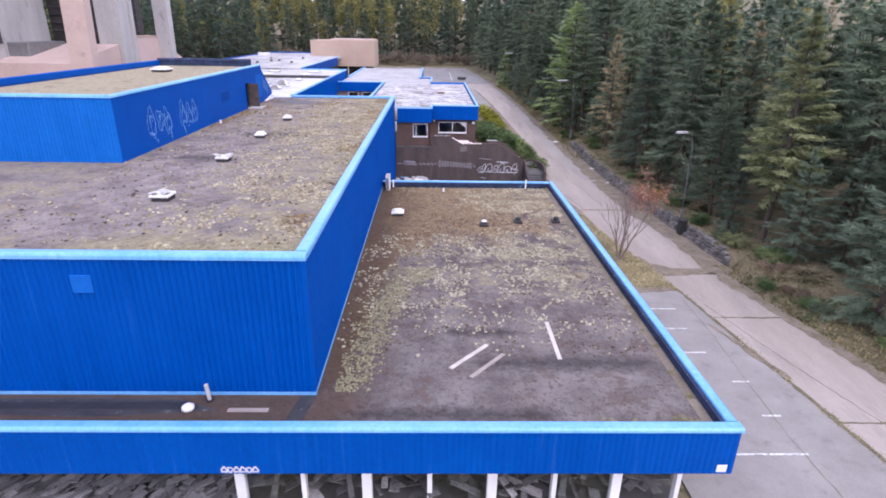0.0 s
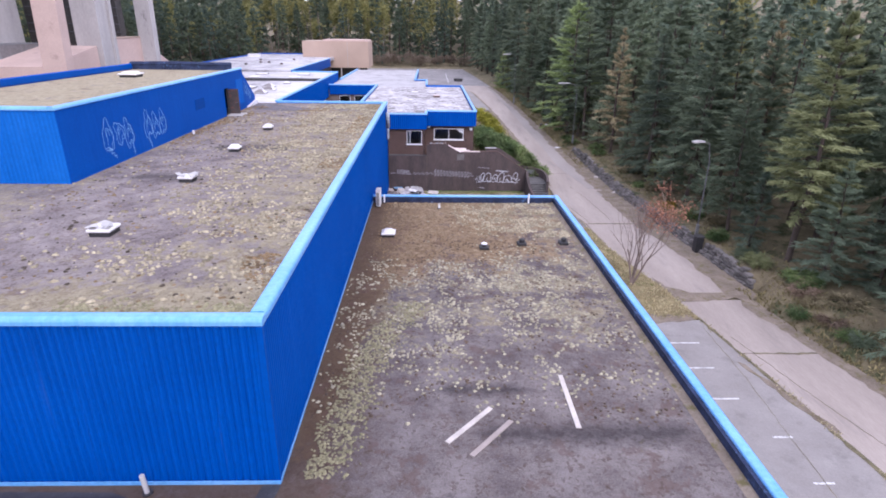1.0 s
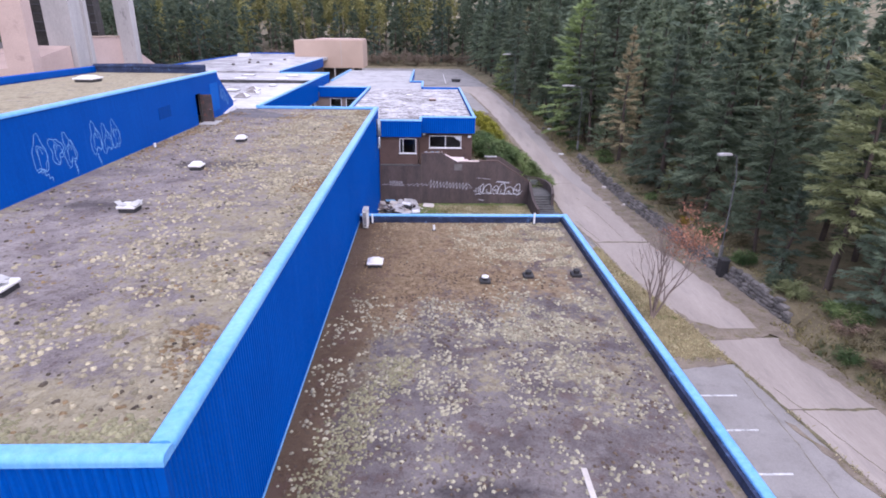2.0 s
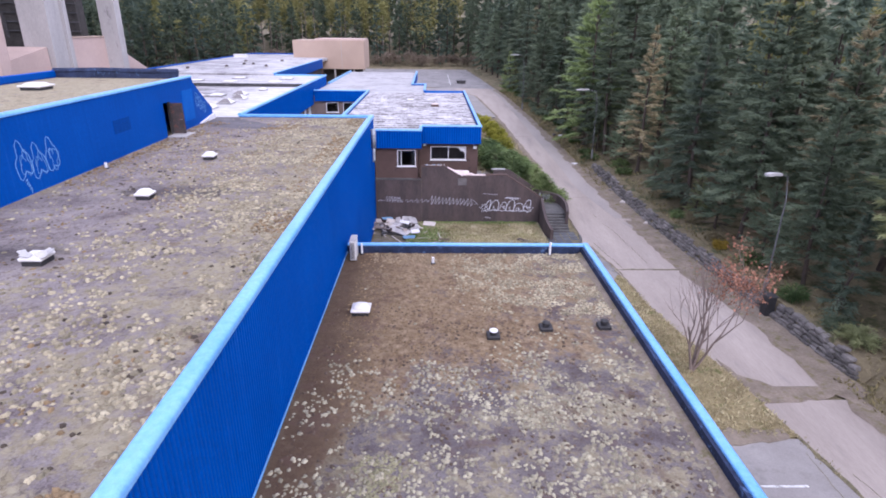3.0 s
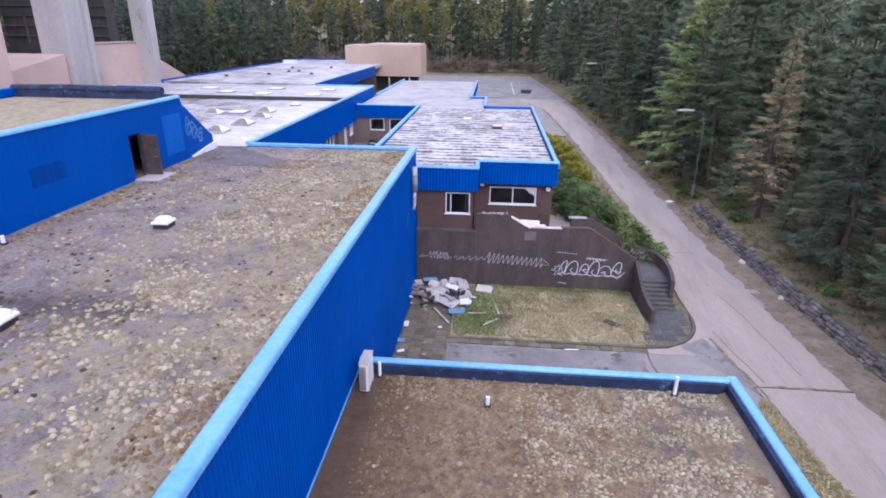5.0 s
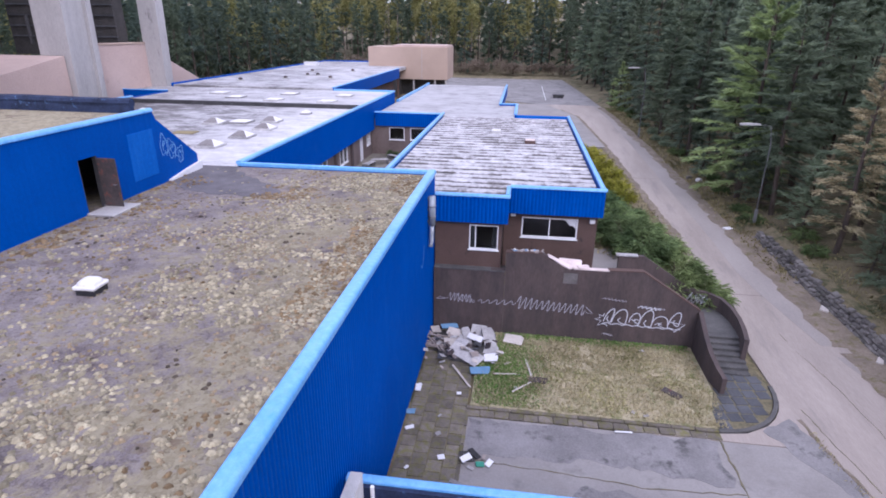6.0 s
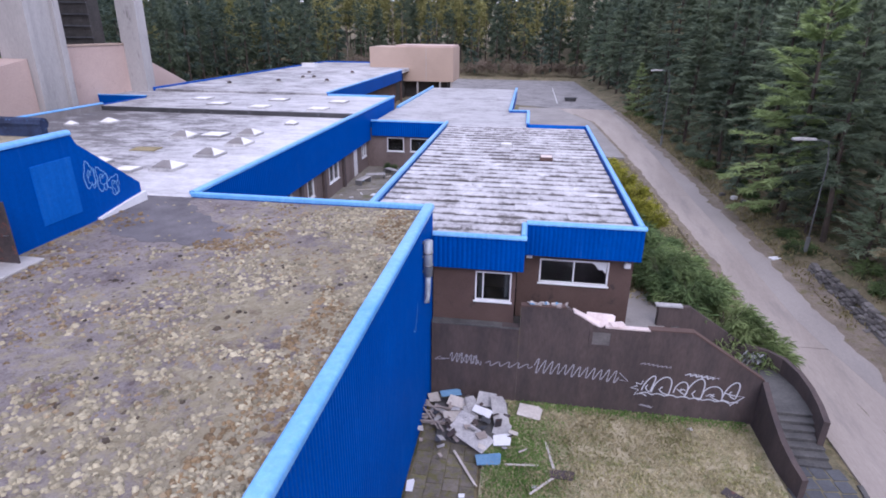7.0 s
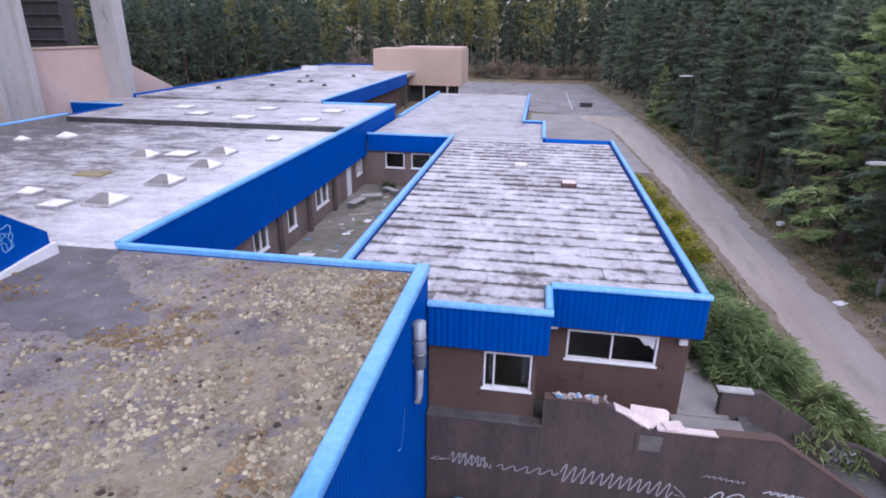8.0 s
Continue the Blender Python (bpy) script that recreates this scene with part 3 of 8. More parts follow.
def coping(shape, axis, at, a, b, top, width=0.4, height=0.2, out=1):
    """A rounded capping along an axis; its outer edge is at 'at', and it reaches inwards. out: +1 or -1, the way the outer side faces."""
    r, q = min(0.13, height * 0.85), min(0.07, height * 0.5)
    prof = [(0.0, -height)] + [(r - r * math.cos(a), -r + r * math.sin(a)) for a in [0.2618 * k for k in range(7)]]
    prof += [(width - q + q * math.sin(a), -0.012 - q + q * math.cos(a)) for a in [0.5236 * k for k in range(4)]] + [(width, -height)]
    poly = [(at - out * u, top + w) for u, w in prof]
    if (out > 0) == (axis == "x"):
        poly = poly[::-1]
    return shape.prism(poly, "y" if axis == "y" else "x", a, b)


# ---- ground ----
def lerp(x, xs, ys):
    return float(np.interp(x, xs, ys))


ROAD_Y = (-10, 10, 17, 22, 30, 36, 40, 44, 47, 50, 57, 63, 70, 82, 98, 115, 128, 140)
ROAD_L = (20.3, 18.2, 17.3, 16.7, 15.7, 14.9, 14.0, 13.35, 13.2, 12.75, 12.4, 12.3, 12.1, 11.2, 9.9, 8.2, 4.0, -6.0)
ROAD_R = (26.0, 23.3, 22.3, 21.5, 20.0, 19.2, 19.0, 18.5, 17.9, 17.65, 17.6, 17.25, 16.5, 15.9, 14.8, 13.5, 12.8, 12.4)


def climb(y):
    return lerp(y, (-400, 59, 65, 74, 86, 100, 116, 130, 180, 240, 420, 900), (0, 0, 0.5, 1.25, 2.0, 2.9, 3.6, 3.7, 3.8, 8.5, 26, 50))


def wall_foot(y):
    """The plan line of the dry-stone wall's face beside the road."""
    return lerp(y, (35.5, 45.5, 52, 60, 66.5, 73), (20.3, 19.5, 19.0, 18.55, 17.9, 17.6))


def ground_z(x, y):
    z = climb(y)
    r = lerp(y, ROAD_Y, ROAD_R)
    if 34 < y < 74:
        r = max(r, wall_foot(y) - 0.05)
    # the wooded bank beside the road
    if x > r + 0.5:
        step = lerp(y, (28, 36, 68, 75), (0.25, 0.9, 0.8, 0.3))
        z += step * min(1.0, (x - r - 0.5) / 0.7) + lerp(x - r, (1.3, 8, 30, 120, 500), (0, 0.6, 2.5, 14, 60))
    # the terrace on which the annexe stands
    left = lerp(y, ROAD_Y, ROAD_L)
    if y > 61 and x < left:
        z += max(0.0, 2.9 - z) * min(1.0, max(0.0, (left - 0.8 - x) / 4.0)) * min(1.0, (y - 61) / 1.5)
    if y > 86 and x < left:
        z = max(z, min(3.5, z + 0.0))
    return z


xs = [-900, -500, -300, -200, -150, -120, -100, -85, -70, -60, -50, -40, -30, -20, -10, -5, 0, 3] + [4 + 0.7 * i for i in range(40)] + [34, 37, 41, 46, 52, 60, 70, 85, 100, 130, 170, 240, 400, 700]
ys = [-500, -250, -120, -60, -30, -15, -5] + [1.5 * i for i in range(0, 92)] + [140, 145, 150, 157, 165, 175, 185, 195, 205, 220, 240, 260, 290, 330, 380, 450, 600, 900]
gv = np.array([(x, y, ground_z(x, y) - 0.05 + (0.12 * noise.noise((x * 0.4, y * 0.4, 0)) if x > lerp(y, ROAD_Y, ROAD_R) + 1.5 else 0)) for y in ys for x in xs])
nx = len(xs)
gf = np.array([(j * nx + i, j * nx + i + 1, (j + 1) * nx + i + 1, (j + 1) * nx + i) for j in range(len(ys) - 1) for i in range(nx - 1)])
tagged(flat_array("ground", gv, gf, FOREST_FLOOR, smooth=True), "brown forest floor with moss and fallen needles", "ground", kind="structure")


def strip(name, rows_y, left, right, lift, thick, material, label, category, kind="structure", steps=4):
    """A paved strip that follows the ground; left and right are functions of y."""
    s = Shape()
    n = steps + 1
    vs, fs = [], []
    for y in rows_y:
        for k in range(n):
            x = left(y) + (right(y) - left(y)) * k / steps
            vs.append((x, y, climb(y) + lift))
        for k in range(n):
            x = left(y) + (right(y) - left(y)) * k / steps
            vs.append((x, y, climb(y) + lift - thick))
    m = 2 * n
    for j in range(len(rows_y) - 1):
        a, b = j * m, (j + 1) * m
        for k in range(steps):
            fs.append((a + k, a + k + 1, b + k + 1, b + k))
        fs.append((a, b, b + n, a + n))
        fs.append((a + steps, a + n + steps, b + n + steps, b + steps))
    for a in (0, (len(rows_y) - 1) * m):
        for k in range(steps):
            fs.append((a + k, a + n + k, a + n + k + 1, a + k + 1))
    s.add(vs, fs)
    return solid(name, s, material, label, category, kind=kind)


def frange(a, b, d):
    n = max(1, round((b - a) / d))
    return [a + (b - a) * i / n for i in range(n + 1)]


def road_l(y):
    return lerp(y, ROAD_Y, ROAD_L)


def road_r(y):
    return lerp(y, ROAD_Y, ROAD_R) + 0.06 * math.sin(y * 1.3) + 0.05 * math.sin(y * 3.1)


# concrete road bays with open joints between them
for y0, y1 in ((-10, 9.96), (10.04, 19.2), (19.28, 28.3), (28.38, 34.3), (35.3, 48.3), (48.38, 64), (64.05, 86), (86.05, 128)):
    strip("road", frange(y0, y1, 1.5), road_l, road_r, 0.03, 0.09, ROAD, "pale worn concrete road bay with open joints", "road")
strip("road", frange(53.0, 128, 2.0), lambda y: lerp(y, (53, 66, 128), (17.8, 14.7, 11.6)), lambda y: lerp(y, ROAD_Y, ROAD_R) - 0.1, 0.036, 0.02, ROAD_DARK, "greyer resurfaced lane of the road", "road")
strip("car_park", frange(128.05, 180, 3), lambda y: lerp(y, (128, 140, 180), (3.9, -20, -22)), lambda y: lerp(y, (128, 150, 180), (12.8, 11.6, 9.5)), 0.03, 0.09, OLD_TARMAC, "far grey tarmac car park", "car park")
strip("parking_bays", frange(-10, 31.8, 2), lambda y: 9.05, lambda y: road_l(y) - 0.12, 0.03, 0.09, TARMAC, "grey worn tarmac parking bays beside the road", "parking")
strip("yard", frange(43.0, 50.7, 1.2), lambda y: -1.35, lambda y: road_l(y) - 0.05, 0.024, 0.09, TARMAC, "grey worn tarmac yard between wing and lawn", "yard")


def ragged(x0, y0, x1, y1, seed, wob=0.22, step=0.45):
    """A crooked line between two plan points, without its end."""
    rng = random.Random(seed)
    n = max(2, round(math.hypot(x1 - x0, y1 - y0) / step))
    return [(x0 + (x1 - x0) * i / n + rng.uniform(-wob, wob) * (i > 0), y0 + (y1 - y0) * i / n + rng.uniform(-wob, wob) * (i > 0)) for i in range(n)]


def patch(name, corners, z, material, label, category, seed, wob=0.2):
    """A thin ragged-edged layer on the ground."""
    line = []
    for k, (a, b) in enumerate(zip(corners, corners[1:] + corners[:1])):
        line += ragged(*a, *b, seed + k, wob)
    return solid(name, Shape().prism(line, "z", z - 0.02, z), material, label, category, kind="structure")


def crack(line, width, z, material, label, seed, category="joint"):
    """A crooked dirt-filled crack along a plan line."""
    rng = random.Random(seed)
    pts = []
    for a, b in zip(line, line[1:]):
        pts += ragged(*a, *b, rng.randint(0, 999), 0.05, 0.3)
    pts.append(line[-1])
    vs = []
    for i, q in enumerate(pts):
        a, b = pts[max(i - 1, 0)], pts[min(i + 1, len(pts) - 1)]
        d = Vector((b[0] - a[0], b[1] - a[1])).normalized()
        w = width * rng.uniform(0.3, 1.5) / 2
        for side in (1, -1):
            for dz in (0.0, -0.03):
                vs.append((q[0] - d.y * w * side, q[1] + d.x * w * side, z + climb(q[1]) + dz))
    fs = []
    for i in range(len(pts) - 1):
        a, b = 4 * i, 4 * i + 4
        fs += [(a, b, b + 2, a + 2), (a, a + 1, b + 1, b), (a + 2, b + 2, b + 3, a + 3)]
    return solid("joint", Shape().add(vs, fs), material, label, category, kind="structure")


patch("tarmac_patch", [(-1.3, 48.5), (4.0, 48.7), (8.5, 48.2), (8.7, 50.6), (-1.3, 50.65)], 0.031, OLD_TARMAC, "darker tarmac patch in the yard", "yard", 61)
patch("tarmac_patch", [(10.7, 51.6), (12.7, 48.2), (13.0, 47.4), (13.1, 49.0), (12.5, 51.5), (12.1, 52.6)], 0.031, OLD_TARMAC, "dark tarmac strip along the road's edge", "yard", 71, 0.12)
patch("tarmac_patch", [(2.0, 45.2), (6.5, 45.0), (7.5, 47.0), (3.0, 47.4)], 0.031, OLD_TARMAC, "worn dark patch in the yard", "yard", 81, 0.3)
strip("apron", frange(50.75, 58, 0.6), lambda y: 8.9 + 3.42 * math.sqrt(max(0.0, 1 - (min(y - 54.9, 0) / 3.75) ** 2)) if y > 51.25 else 6.0, lambda y: max(road_l(y), 12.33) + 0.05, 0.026, 0.09, ROAD, "pale concrete apron round the stair foot", "road")
strip("verge", frange(31.9, 42.9, 1.0), lambda y: 9.05, lambda y: road_l(y) - 0.02, 0.05, 0.09, DRY_GRASS, "dry grass verge round a bare tree", "verge")
strip("verge", frange(42.95, 47.5, 0.7), lambda y: lerp(y, (42.9, 47.5), (10.4, 12.9)), lambda y: road_l(y) - 0.02, 0.045, 0.06, DRY_GRASS, "tapering end of the dry grass verge", "verge")
strip("side_apron", frange(97, 127.5, 2.0), lambda y: -1.9, lambda y: road_l(y) - 0.12, 0.13, 0.2, TARMAC, "grey tarmac apron beside the rear wing", "paving")
for x0, x1, y0, y1 in ((4.2, 4.34, 134, 172),):
    solid("bay_line", Shape().box((x0, y0, climb(150) + 0.02), (x1, y1, climb(150) + 0.05)), LINE, "worn white bay line in the far car park", "road marking", "far bay lines")
for y, x0, x1 in ((12.6, 9.5, 14.6), (15.0, 13.9, 14.7), (17.4, 9.5, 14.53), (19.7, 14.0, 14.78), (22.15, 13.9, 14.72), (24.65, 9.5, 13.86), (27.05, 9.5, 13.9), (29.35, 9.5, 14.2)):
    solid("bay_line", Shape().box((x0, y - 0.05, 0.02), (x1, y + 0.05, 0.036)), LINE, "worn white painted parking bay line", "road marking", "parking bay lines")
jn = random.Random(4)
for x_of, y0, y1, w, nm in ((lambda y: road_l(y) - 0.06, -10, 32, 0.11, "weed-filled joint along the concrete road"), (lambda y: lerp(y, (-10, 15, 18, 22, 26, 33), (14.8, 14.4, 14.35, 14.6, 15.0, 15.2)), -10, 31, 0.014, "dark tar joint through the parking bays")):
    s, vs = Shape(), []
    rows = frange(y0, y1, 0.4)
    for y in rows:
        c, q = x_of(y) + jn.uniform(-0.03, 0.03), w * jn.uniform(0.5, 1.4)
        vs += [(c - q, y, 0.038), (c + q, y, 0.038)]
    s.add(vs, [(2 * i, 2 * i + 1, 2 * i + 3, 2 * i + 2) for i in range(len(rows) - 1)])
    solid("joint", s, CRACK, nm, "joint", kind="structure")


patch("weed_patch", [(14.75, 37.6), (15.1, 36.2), (16.3, 35.28), (18.3, 35.3), (19.2, 35.1), (18.2, 34.35), (15.0, 34.0), (14.6, 35.6)], 0.046, DIRT, "weedy earth between two road bays", "verge", 91, 0.10)
for line, w, m, lb in (
        ([(13.1, 48.34), (15.2, 48.45), (17.6, 48.36)], 0.13, CRACK, "weedy open joint across the road"),
        ([(16.6, 28.35), (18.5, 28.3), (20.2, 28.36)], 0.12, CRACK, "weedy open joint across the road"),
        ([(17.0, 19.25), (19.6, 19.22), (21.9, 19.26)], 0.10, CRACK, "weedy open joint across the road"),
        ([(13.35, 44.5), (13.3, 46.4), (13.2, 48.3), (12.8, 50.2), (12.5, 52.6)], 0.14, DIRT, "dirt-filled joint along the road"),
        ([(12.9, 53.3), (13.6, 48.7)], 0.035, CRACK, "crack through the pale concrete"),
        ([(8.75, 50.8), (8.85, 48.1), (9.0, 45.5)], 0.06, CRACK, "open joint in the yard"),
        ([(-1.2, 48.2), (2.4, 48.0), (5.5, 47.7), (8.8, 47.9)], 0.03, CRACK, "open joint in the yard"),
        ([(15.6, 49.5), (15.3, 55.0), (14.6, 60.0)], 0.02, CRACK, "hairline crack along the road"),
        ([(16.2, 29.9), (17.4, 24.5), (18.9, 19.0)], 0.022, CRACK, "hairline crack along the road")):
    crack(line, w, 0.04, m, lb, round(line[0][0] * 10))
patch("dirt_patch", [(15.3, 27.6), (16.2, 25.6), (16.9, 22.3), (16.6, 22.3), (15.7, 25.7)], 0.044, DIRT, "drift of brown earth at the edge of the road bay", "dirt", 101, 0.12)
patch("dirt_patch", [(9.2, 31.3), (12.8, 31.4), (15.0, 31.8), (15.0, 32.4), (9.2, 32.3)], 0.056, DIRT, "brown leaf litter where verge meets tarmac", "dirt", 111, 0.15)
patch("dirt_patch", [(18.6, 35.4), (20.0, 35.6), (19.6, 38.6), (18.95, 37.6)], 0.05, DIRT, "earth and weeds beside the road bay", "dirt", 121, 0.2)


# ---- the blue-clad wings ----
def wing(name, at, label):
    return thing(name, at, label, "building")


LOW_X, LOW_Y0, LOW_Y1, LOW_TOP, LOW_DECK = 9.2, 13.95, 42.8, 4.1, 3.6
MID_X, MID_Y0, MID_Y1, MID_TOP, MID_DECK = -3.95, 16.25, 58.4, 8.68, 8.42
UP_X, UP_Y0, UP_Y1, UP_TOP, UP_DECK = -16.0, 29.1, 54.5, 11.82, 11.58

low = wing("low_wing", (2, 28, 0), "single-storey flat-roofed wing with blue corrugated fascia")
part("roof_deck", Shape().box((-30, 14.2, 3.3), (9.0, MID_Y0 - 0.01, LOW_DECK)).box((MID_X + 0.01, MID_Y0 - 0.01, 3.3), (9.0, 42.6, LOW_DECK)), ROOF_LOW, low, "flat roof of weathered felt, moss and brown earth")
part("front_fascia", Shape().ribs((-30, LOW_Y0), (LOW_X + 0.1, LOW_Y0), 2.36, 4.0, (0, -1), depth=0.015), BLUE, low, "blue corrugated fascia over the front glazing")
part("side_fascia", Shape().ribs((LOW_X + 0.1, LOW_Y0 + 0.3), (LOW_X + 0.1, LOW_Y1), 2.36, 4.0, (1, 0)), BLUE, low, "blue corrugated side fascia")
part("rear_fascia", Shape().ribs((LOW_X + 0.05, LOW_Y1), (MID_X + 0.05, LOW_Y1), 2.36, 4.0, (0, 1)), BLUE, low, "blue corrugated rear fascia")
part("front_coping", coping(Shape(), "x", LOW_Y0 - 0.05, -30, LOW_X + 0.15, LOW_TOP, 0.42, 0.14, -1), COPING, low, "metal coping, its blue lightened as by sky light")
part("side_coping", coping(Shape(), "y", LOW_X + 0.152, LOW_Y0 + 0.37, LOW_Y1 + 0.05, LOW_TOP - 0.003, 0.36, 0.14, 1), COPING, low, "metal coping, its blue lightened as by sky light")
part("rear_coping", coping(Shape(), "x", LOW_Y1 + 0.05, MID_X + 0.04, LOW_X - 0.21, LOW_TOP - 0.006, 0.3, 0.14, 1), COPING, low, "metal coping, its blue lightened as by sky light")
part("cant_strip", Shape().prism([(8.55, 3.59), (8.85, 3.59), (8.85, 3.70), (8.78, 3.70), (8.62, 3.615)], "y", 14.35, 42.41), DIRT, low, "grey felt cant strip with caught dirt")
part("upstand", Shape().box((8.86, 14.3, 3.6), (8.99, 42.5, 3.98)), TORN_FELT, low, "torn blue-black felt upstand inside the parapet")
part("upstand", Shape().box((MID_X + 0.05, 42.42, 3.6), (8.85, 42.55, 3.98)), TORN_FELT, low, "torn blue-black felt upstand inside the parapet")
part("side_wall", Shape().box((8.5, 17.0, 0), (8.75, 42.4, 3.3)), BROWN, low, "brown rendered side wall")
part("rear_wall", Shape().box((MID_X + 0.1, 42.1, 0), (8.5, 42.39, 3.3)), BROWN, low, "brown rendered rear wall")
part("inner_floor", Shape().box((-30, 14.6, -0.02), (8.5, 42.1, 0.08)), STEP, low, "littered concrete floor behind the glazing")
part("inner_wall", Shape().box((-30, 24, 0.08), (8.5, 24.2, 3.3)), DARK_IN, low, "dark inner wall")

# the glazed front: white posts, thin mullions, a low rail
for i, x in enumerate([-6.15 + 2.02 * k for k in range(8)]):
    w = 0.16 if i % 2 == 0 else 0.08
    part("post" if i % 2 == 0 else "mullion", Shape().soft((x - w, 14.45, 0.05), (x + w, 14.7, 2.62), 0.015), WHITE, low, "white painted front post" if i % 2 == 0 else "thin white mullion")
part("head_rail", Shape().box((-30, 14.5, 2.62), (8.6, 14.7, 3.3)), WHITE, low, "white rail over the glazing")
part("floor_rail", Shape().soft((-6.1, 14.5, 0.05), (8.3, 14.66, 0.22), 0.01), WHITE, low, "white bottom rail")
for k in (0, 3, 5):
    x = -6.15 + 2.02 * k
    part("window_pane", Shape().box((x + 0.12, 14.57, 0.23), (x + 1.88, 14.578, 2.62)), PANE, low, "unbroken front window pane").visible_shadow = False

hall = wing("hall_wing", (-10, 40, 0), "tall flat-roofed hall with blue corrugated walls")
part("roof_deck", Shape().box((-29.5, MID_Y0 + 0.2, 8.1), (MID_X - 0.2, MID_Y1 - 0.15, MID_DECK)), ROOF_MID, hall, "flat roof of weathered felt with tan moss")
part("front_wall", Shape().ribs((-29.5, MID_Y0), (MID_X - 0.02, MID_Y0), 3.62, 8.5, (0, -1), 0.2, 0.055), BLUE, hall, "blue corrugated front wall")
part("side_wall", Shape().ribs((MID_X, MID_Y0 + 0.03), (MID_X, LOW_Y1 + 0.002), 3.62, 8.5, (1, 0), 0.16, 0.05).ribs((MID_X, LOW_Y1 + 0.002), (MID_X, MID_Y1), -0.05, 8.5, (1, 0), 0.16, 0.05), BLUE, hall, "long blue corrugated side wall")
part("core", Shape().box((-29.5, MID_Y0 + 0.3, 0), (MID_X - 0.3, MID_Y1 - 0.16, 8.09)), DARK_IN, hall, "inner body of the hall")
part("rear_wall", Shape().ribs((MID_X - 0.02, MID_Y1), (-14.15, MID_Y1), 3.0, 8.5, (0, 1), back=0.12), BLUE, hall, "blue corrugated rear wall")
part("front_coping", coping(Shape(), "x", MID_Y0 - 0.05, -29.5, MID_X + 0.05, MID_TOP, 0.4, 0.2, -1), COPING, hall, "rounded coping, its blue lightened as by sky light")
part("side_coping", coping(Shape(), "y", MID_X + 0.052, MID_Y0 + 0.36, MID_Y1 + 0.03, MID_TOP - 0.003, 0.42, 0.2, 1), COPING, hall, "rounded coping, its blue lightened as by sky light")
part("rear_coping", coping(Shape(), "x", MID_Y1 + 0.05, -14.3, MID_X - 0.37, MID_TOP - 0.02, 0.22, 0.2, 1), COPING, hall, "narrow blue coping")
part("corner_trim", Shape().box((MID_X - 0.12, MID_Y0 - 0.03, 3.62), (MID_X + 0.03, MID_Y0 + 0.028, 8.47)), BLUE, hall, "blue corner flashing")
part("foot_flashing", Shape().box((-29.5, MID_Y0 - 0.06, 3.605), (MID_X + 0.03, MID_Y0 - 0.035, 3.72)), COPING, hall, "pale blue flashing at the wall foot")
part("foot_flashing", Shape().box((MID_X + 0.012, MID_Y0 - 0.03, 3.605), (MID_X + 0.035, LOW_Y1 - 0.3, 3.70)), COPING, hall, "blue flashing at the wall foot")
part("wall_panel", Shape().soft((-11.15, MID_Y0 - 0.035, 7.35), (-10.5, MID_Y0 + 0.03, 7.95), 0.01), PALE_BLUE, hall, "faded blue cover plate on the wall")
PATCH = [(-22, 54.6), (-15.9, 54.6), (-15.2, 54.2), (-14.5, 53.6), (-13.8, 53.45), (-13.0, 53.15), (-12.0, 53.3), (-11.2, 53.1), (-10.3, 53.6), (-10.1, 54.0), (-10.8, 54.6), (-10.9, 55.2), (-11.8, 55.5), (-12.2, 56.1), (-13.1, 56.5), (-13.4, 57.2), (-14.0, 57.5), (-14.2, 58.2), (-22, 58.2)]
part("felt_patch", Shape().prism([q for k, (a, b) in enumerate(zip(PATCH, PATCH[1:] + PATCH[:1])) for q in ragged(*a, *b, 130 + k, 0.09, 0.22)], "z", MID_DECK - 0.02, MID_DECK + 0.012), PATCH_FELT, hall, "bare grey felt patch on the roof")

loft = wing("plant_loft", (-20, 42, MID_DECK), "blue metal-clad plant room standing on the hall roof")
part("roof_deck", Shape().box((-25.0, UP_Y0 + 0.2, 11.3), (UP_X - 0.2, UP_Y1 - 0.2, UP_DECK)), ROOF_TOP, loft, "flat roof with tan moss")
part("front_wall", Shape().ribs((-25.2, UP_Y0), (UP_X - 0.02, UP_Y0), MID_DECK, 11.7, (0, -1), depth=0.022), LOFT_FRONT_BLUE, loft, "blue front wall")
s = Shape()
cells(s, "x", UP_X - 0.2, UP_X, UP_Y0 + 0.02, UP_Y1, MID_DECK, 11.7, [(49.75, 50.75, MID_DECK, 10.5)])
part("side_wall", s, BLUE, loft, "smooth blue side wall with a doorway")
part("gusset", Shape().prism([(54.5, MID_DECK), (57.5, MID_DECK), (57.5, 9.2), (54.7, 11.3), (54.5, 11.7)], "x", UP_X - 0.18, UP_X - 0.01), BLUE, loft, "sloping blue end panel")
part("side_coping", coping(Shape(), "y", UP_X + 0.05, UP_Y0 - 0.05, UP_Y1 + 0.02, UP_TOP, 0.34, 0.16, 1), COPING, loft, "rounded coping, its blue lightened as by sky light")
part("front_coping", coping(Shape(), "x", UP_Y0 - 0.05, -25.25, UP_X - 0.3, UP_TOP - 0.003, 0.34, 0.16, -1), COPING, loft, "rounded coping, its blue lightened as by sky light")
part("west_coping", coping(Shape(), "y", -25.3, UP_Y0 + 0.3, UP_Y1, 12.05, 0.3, 0.4, -1), BLUE, loft, "blue parapet on the far side")
part("rear_upstand", Shape().tube([(-25.2, 54.4, 12.0), (-22, 54.42, 12.06), (-19, 54.38, 12.02), (-16.8, 54.42, 12.02)], 0.2, 8).box((-25.2, 54.25, 11.5), (-16.8, 54.5, 11.95)), TORN_FELT, loft, "upstand wrapped in torn black felt")
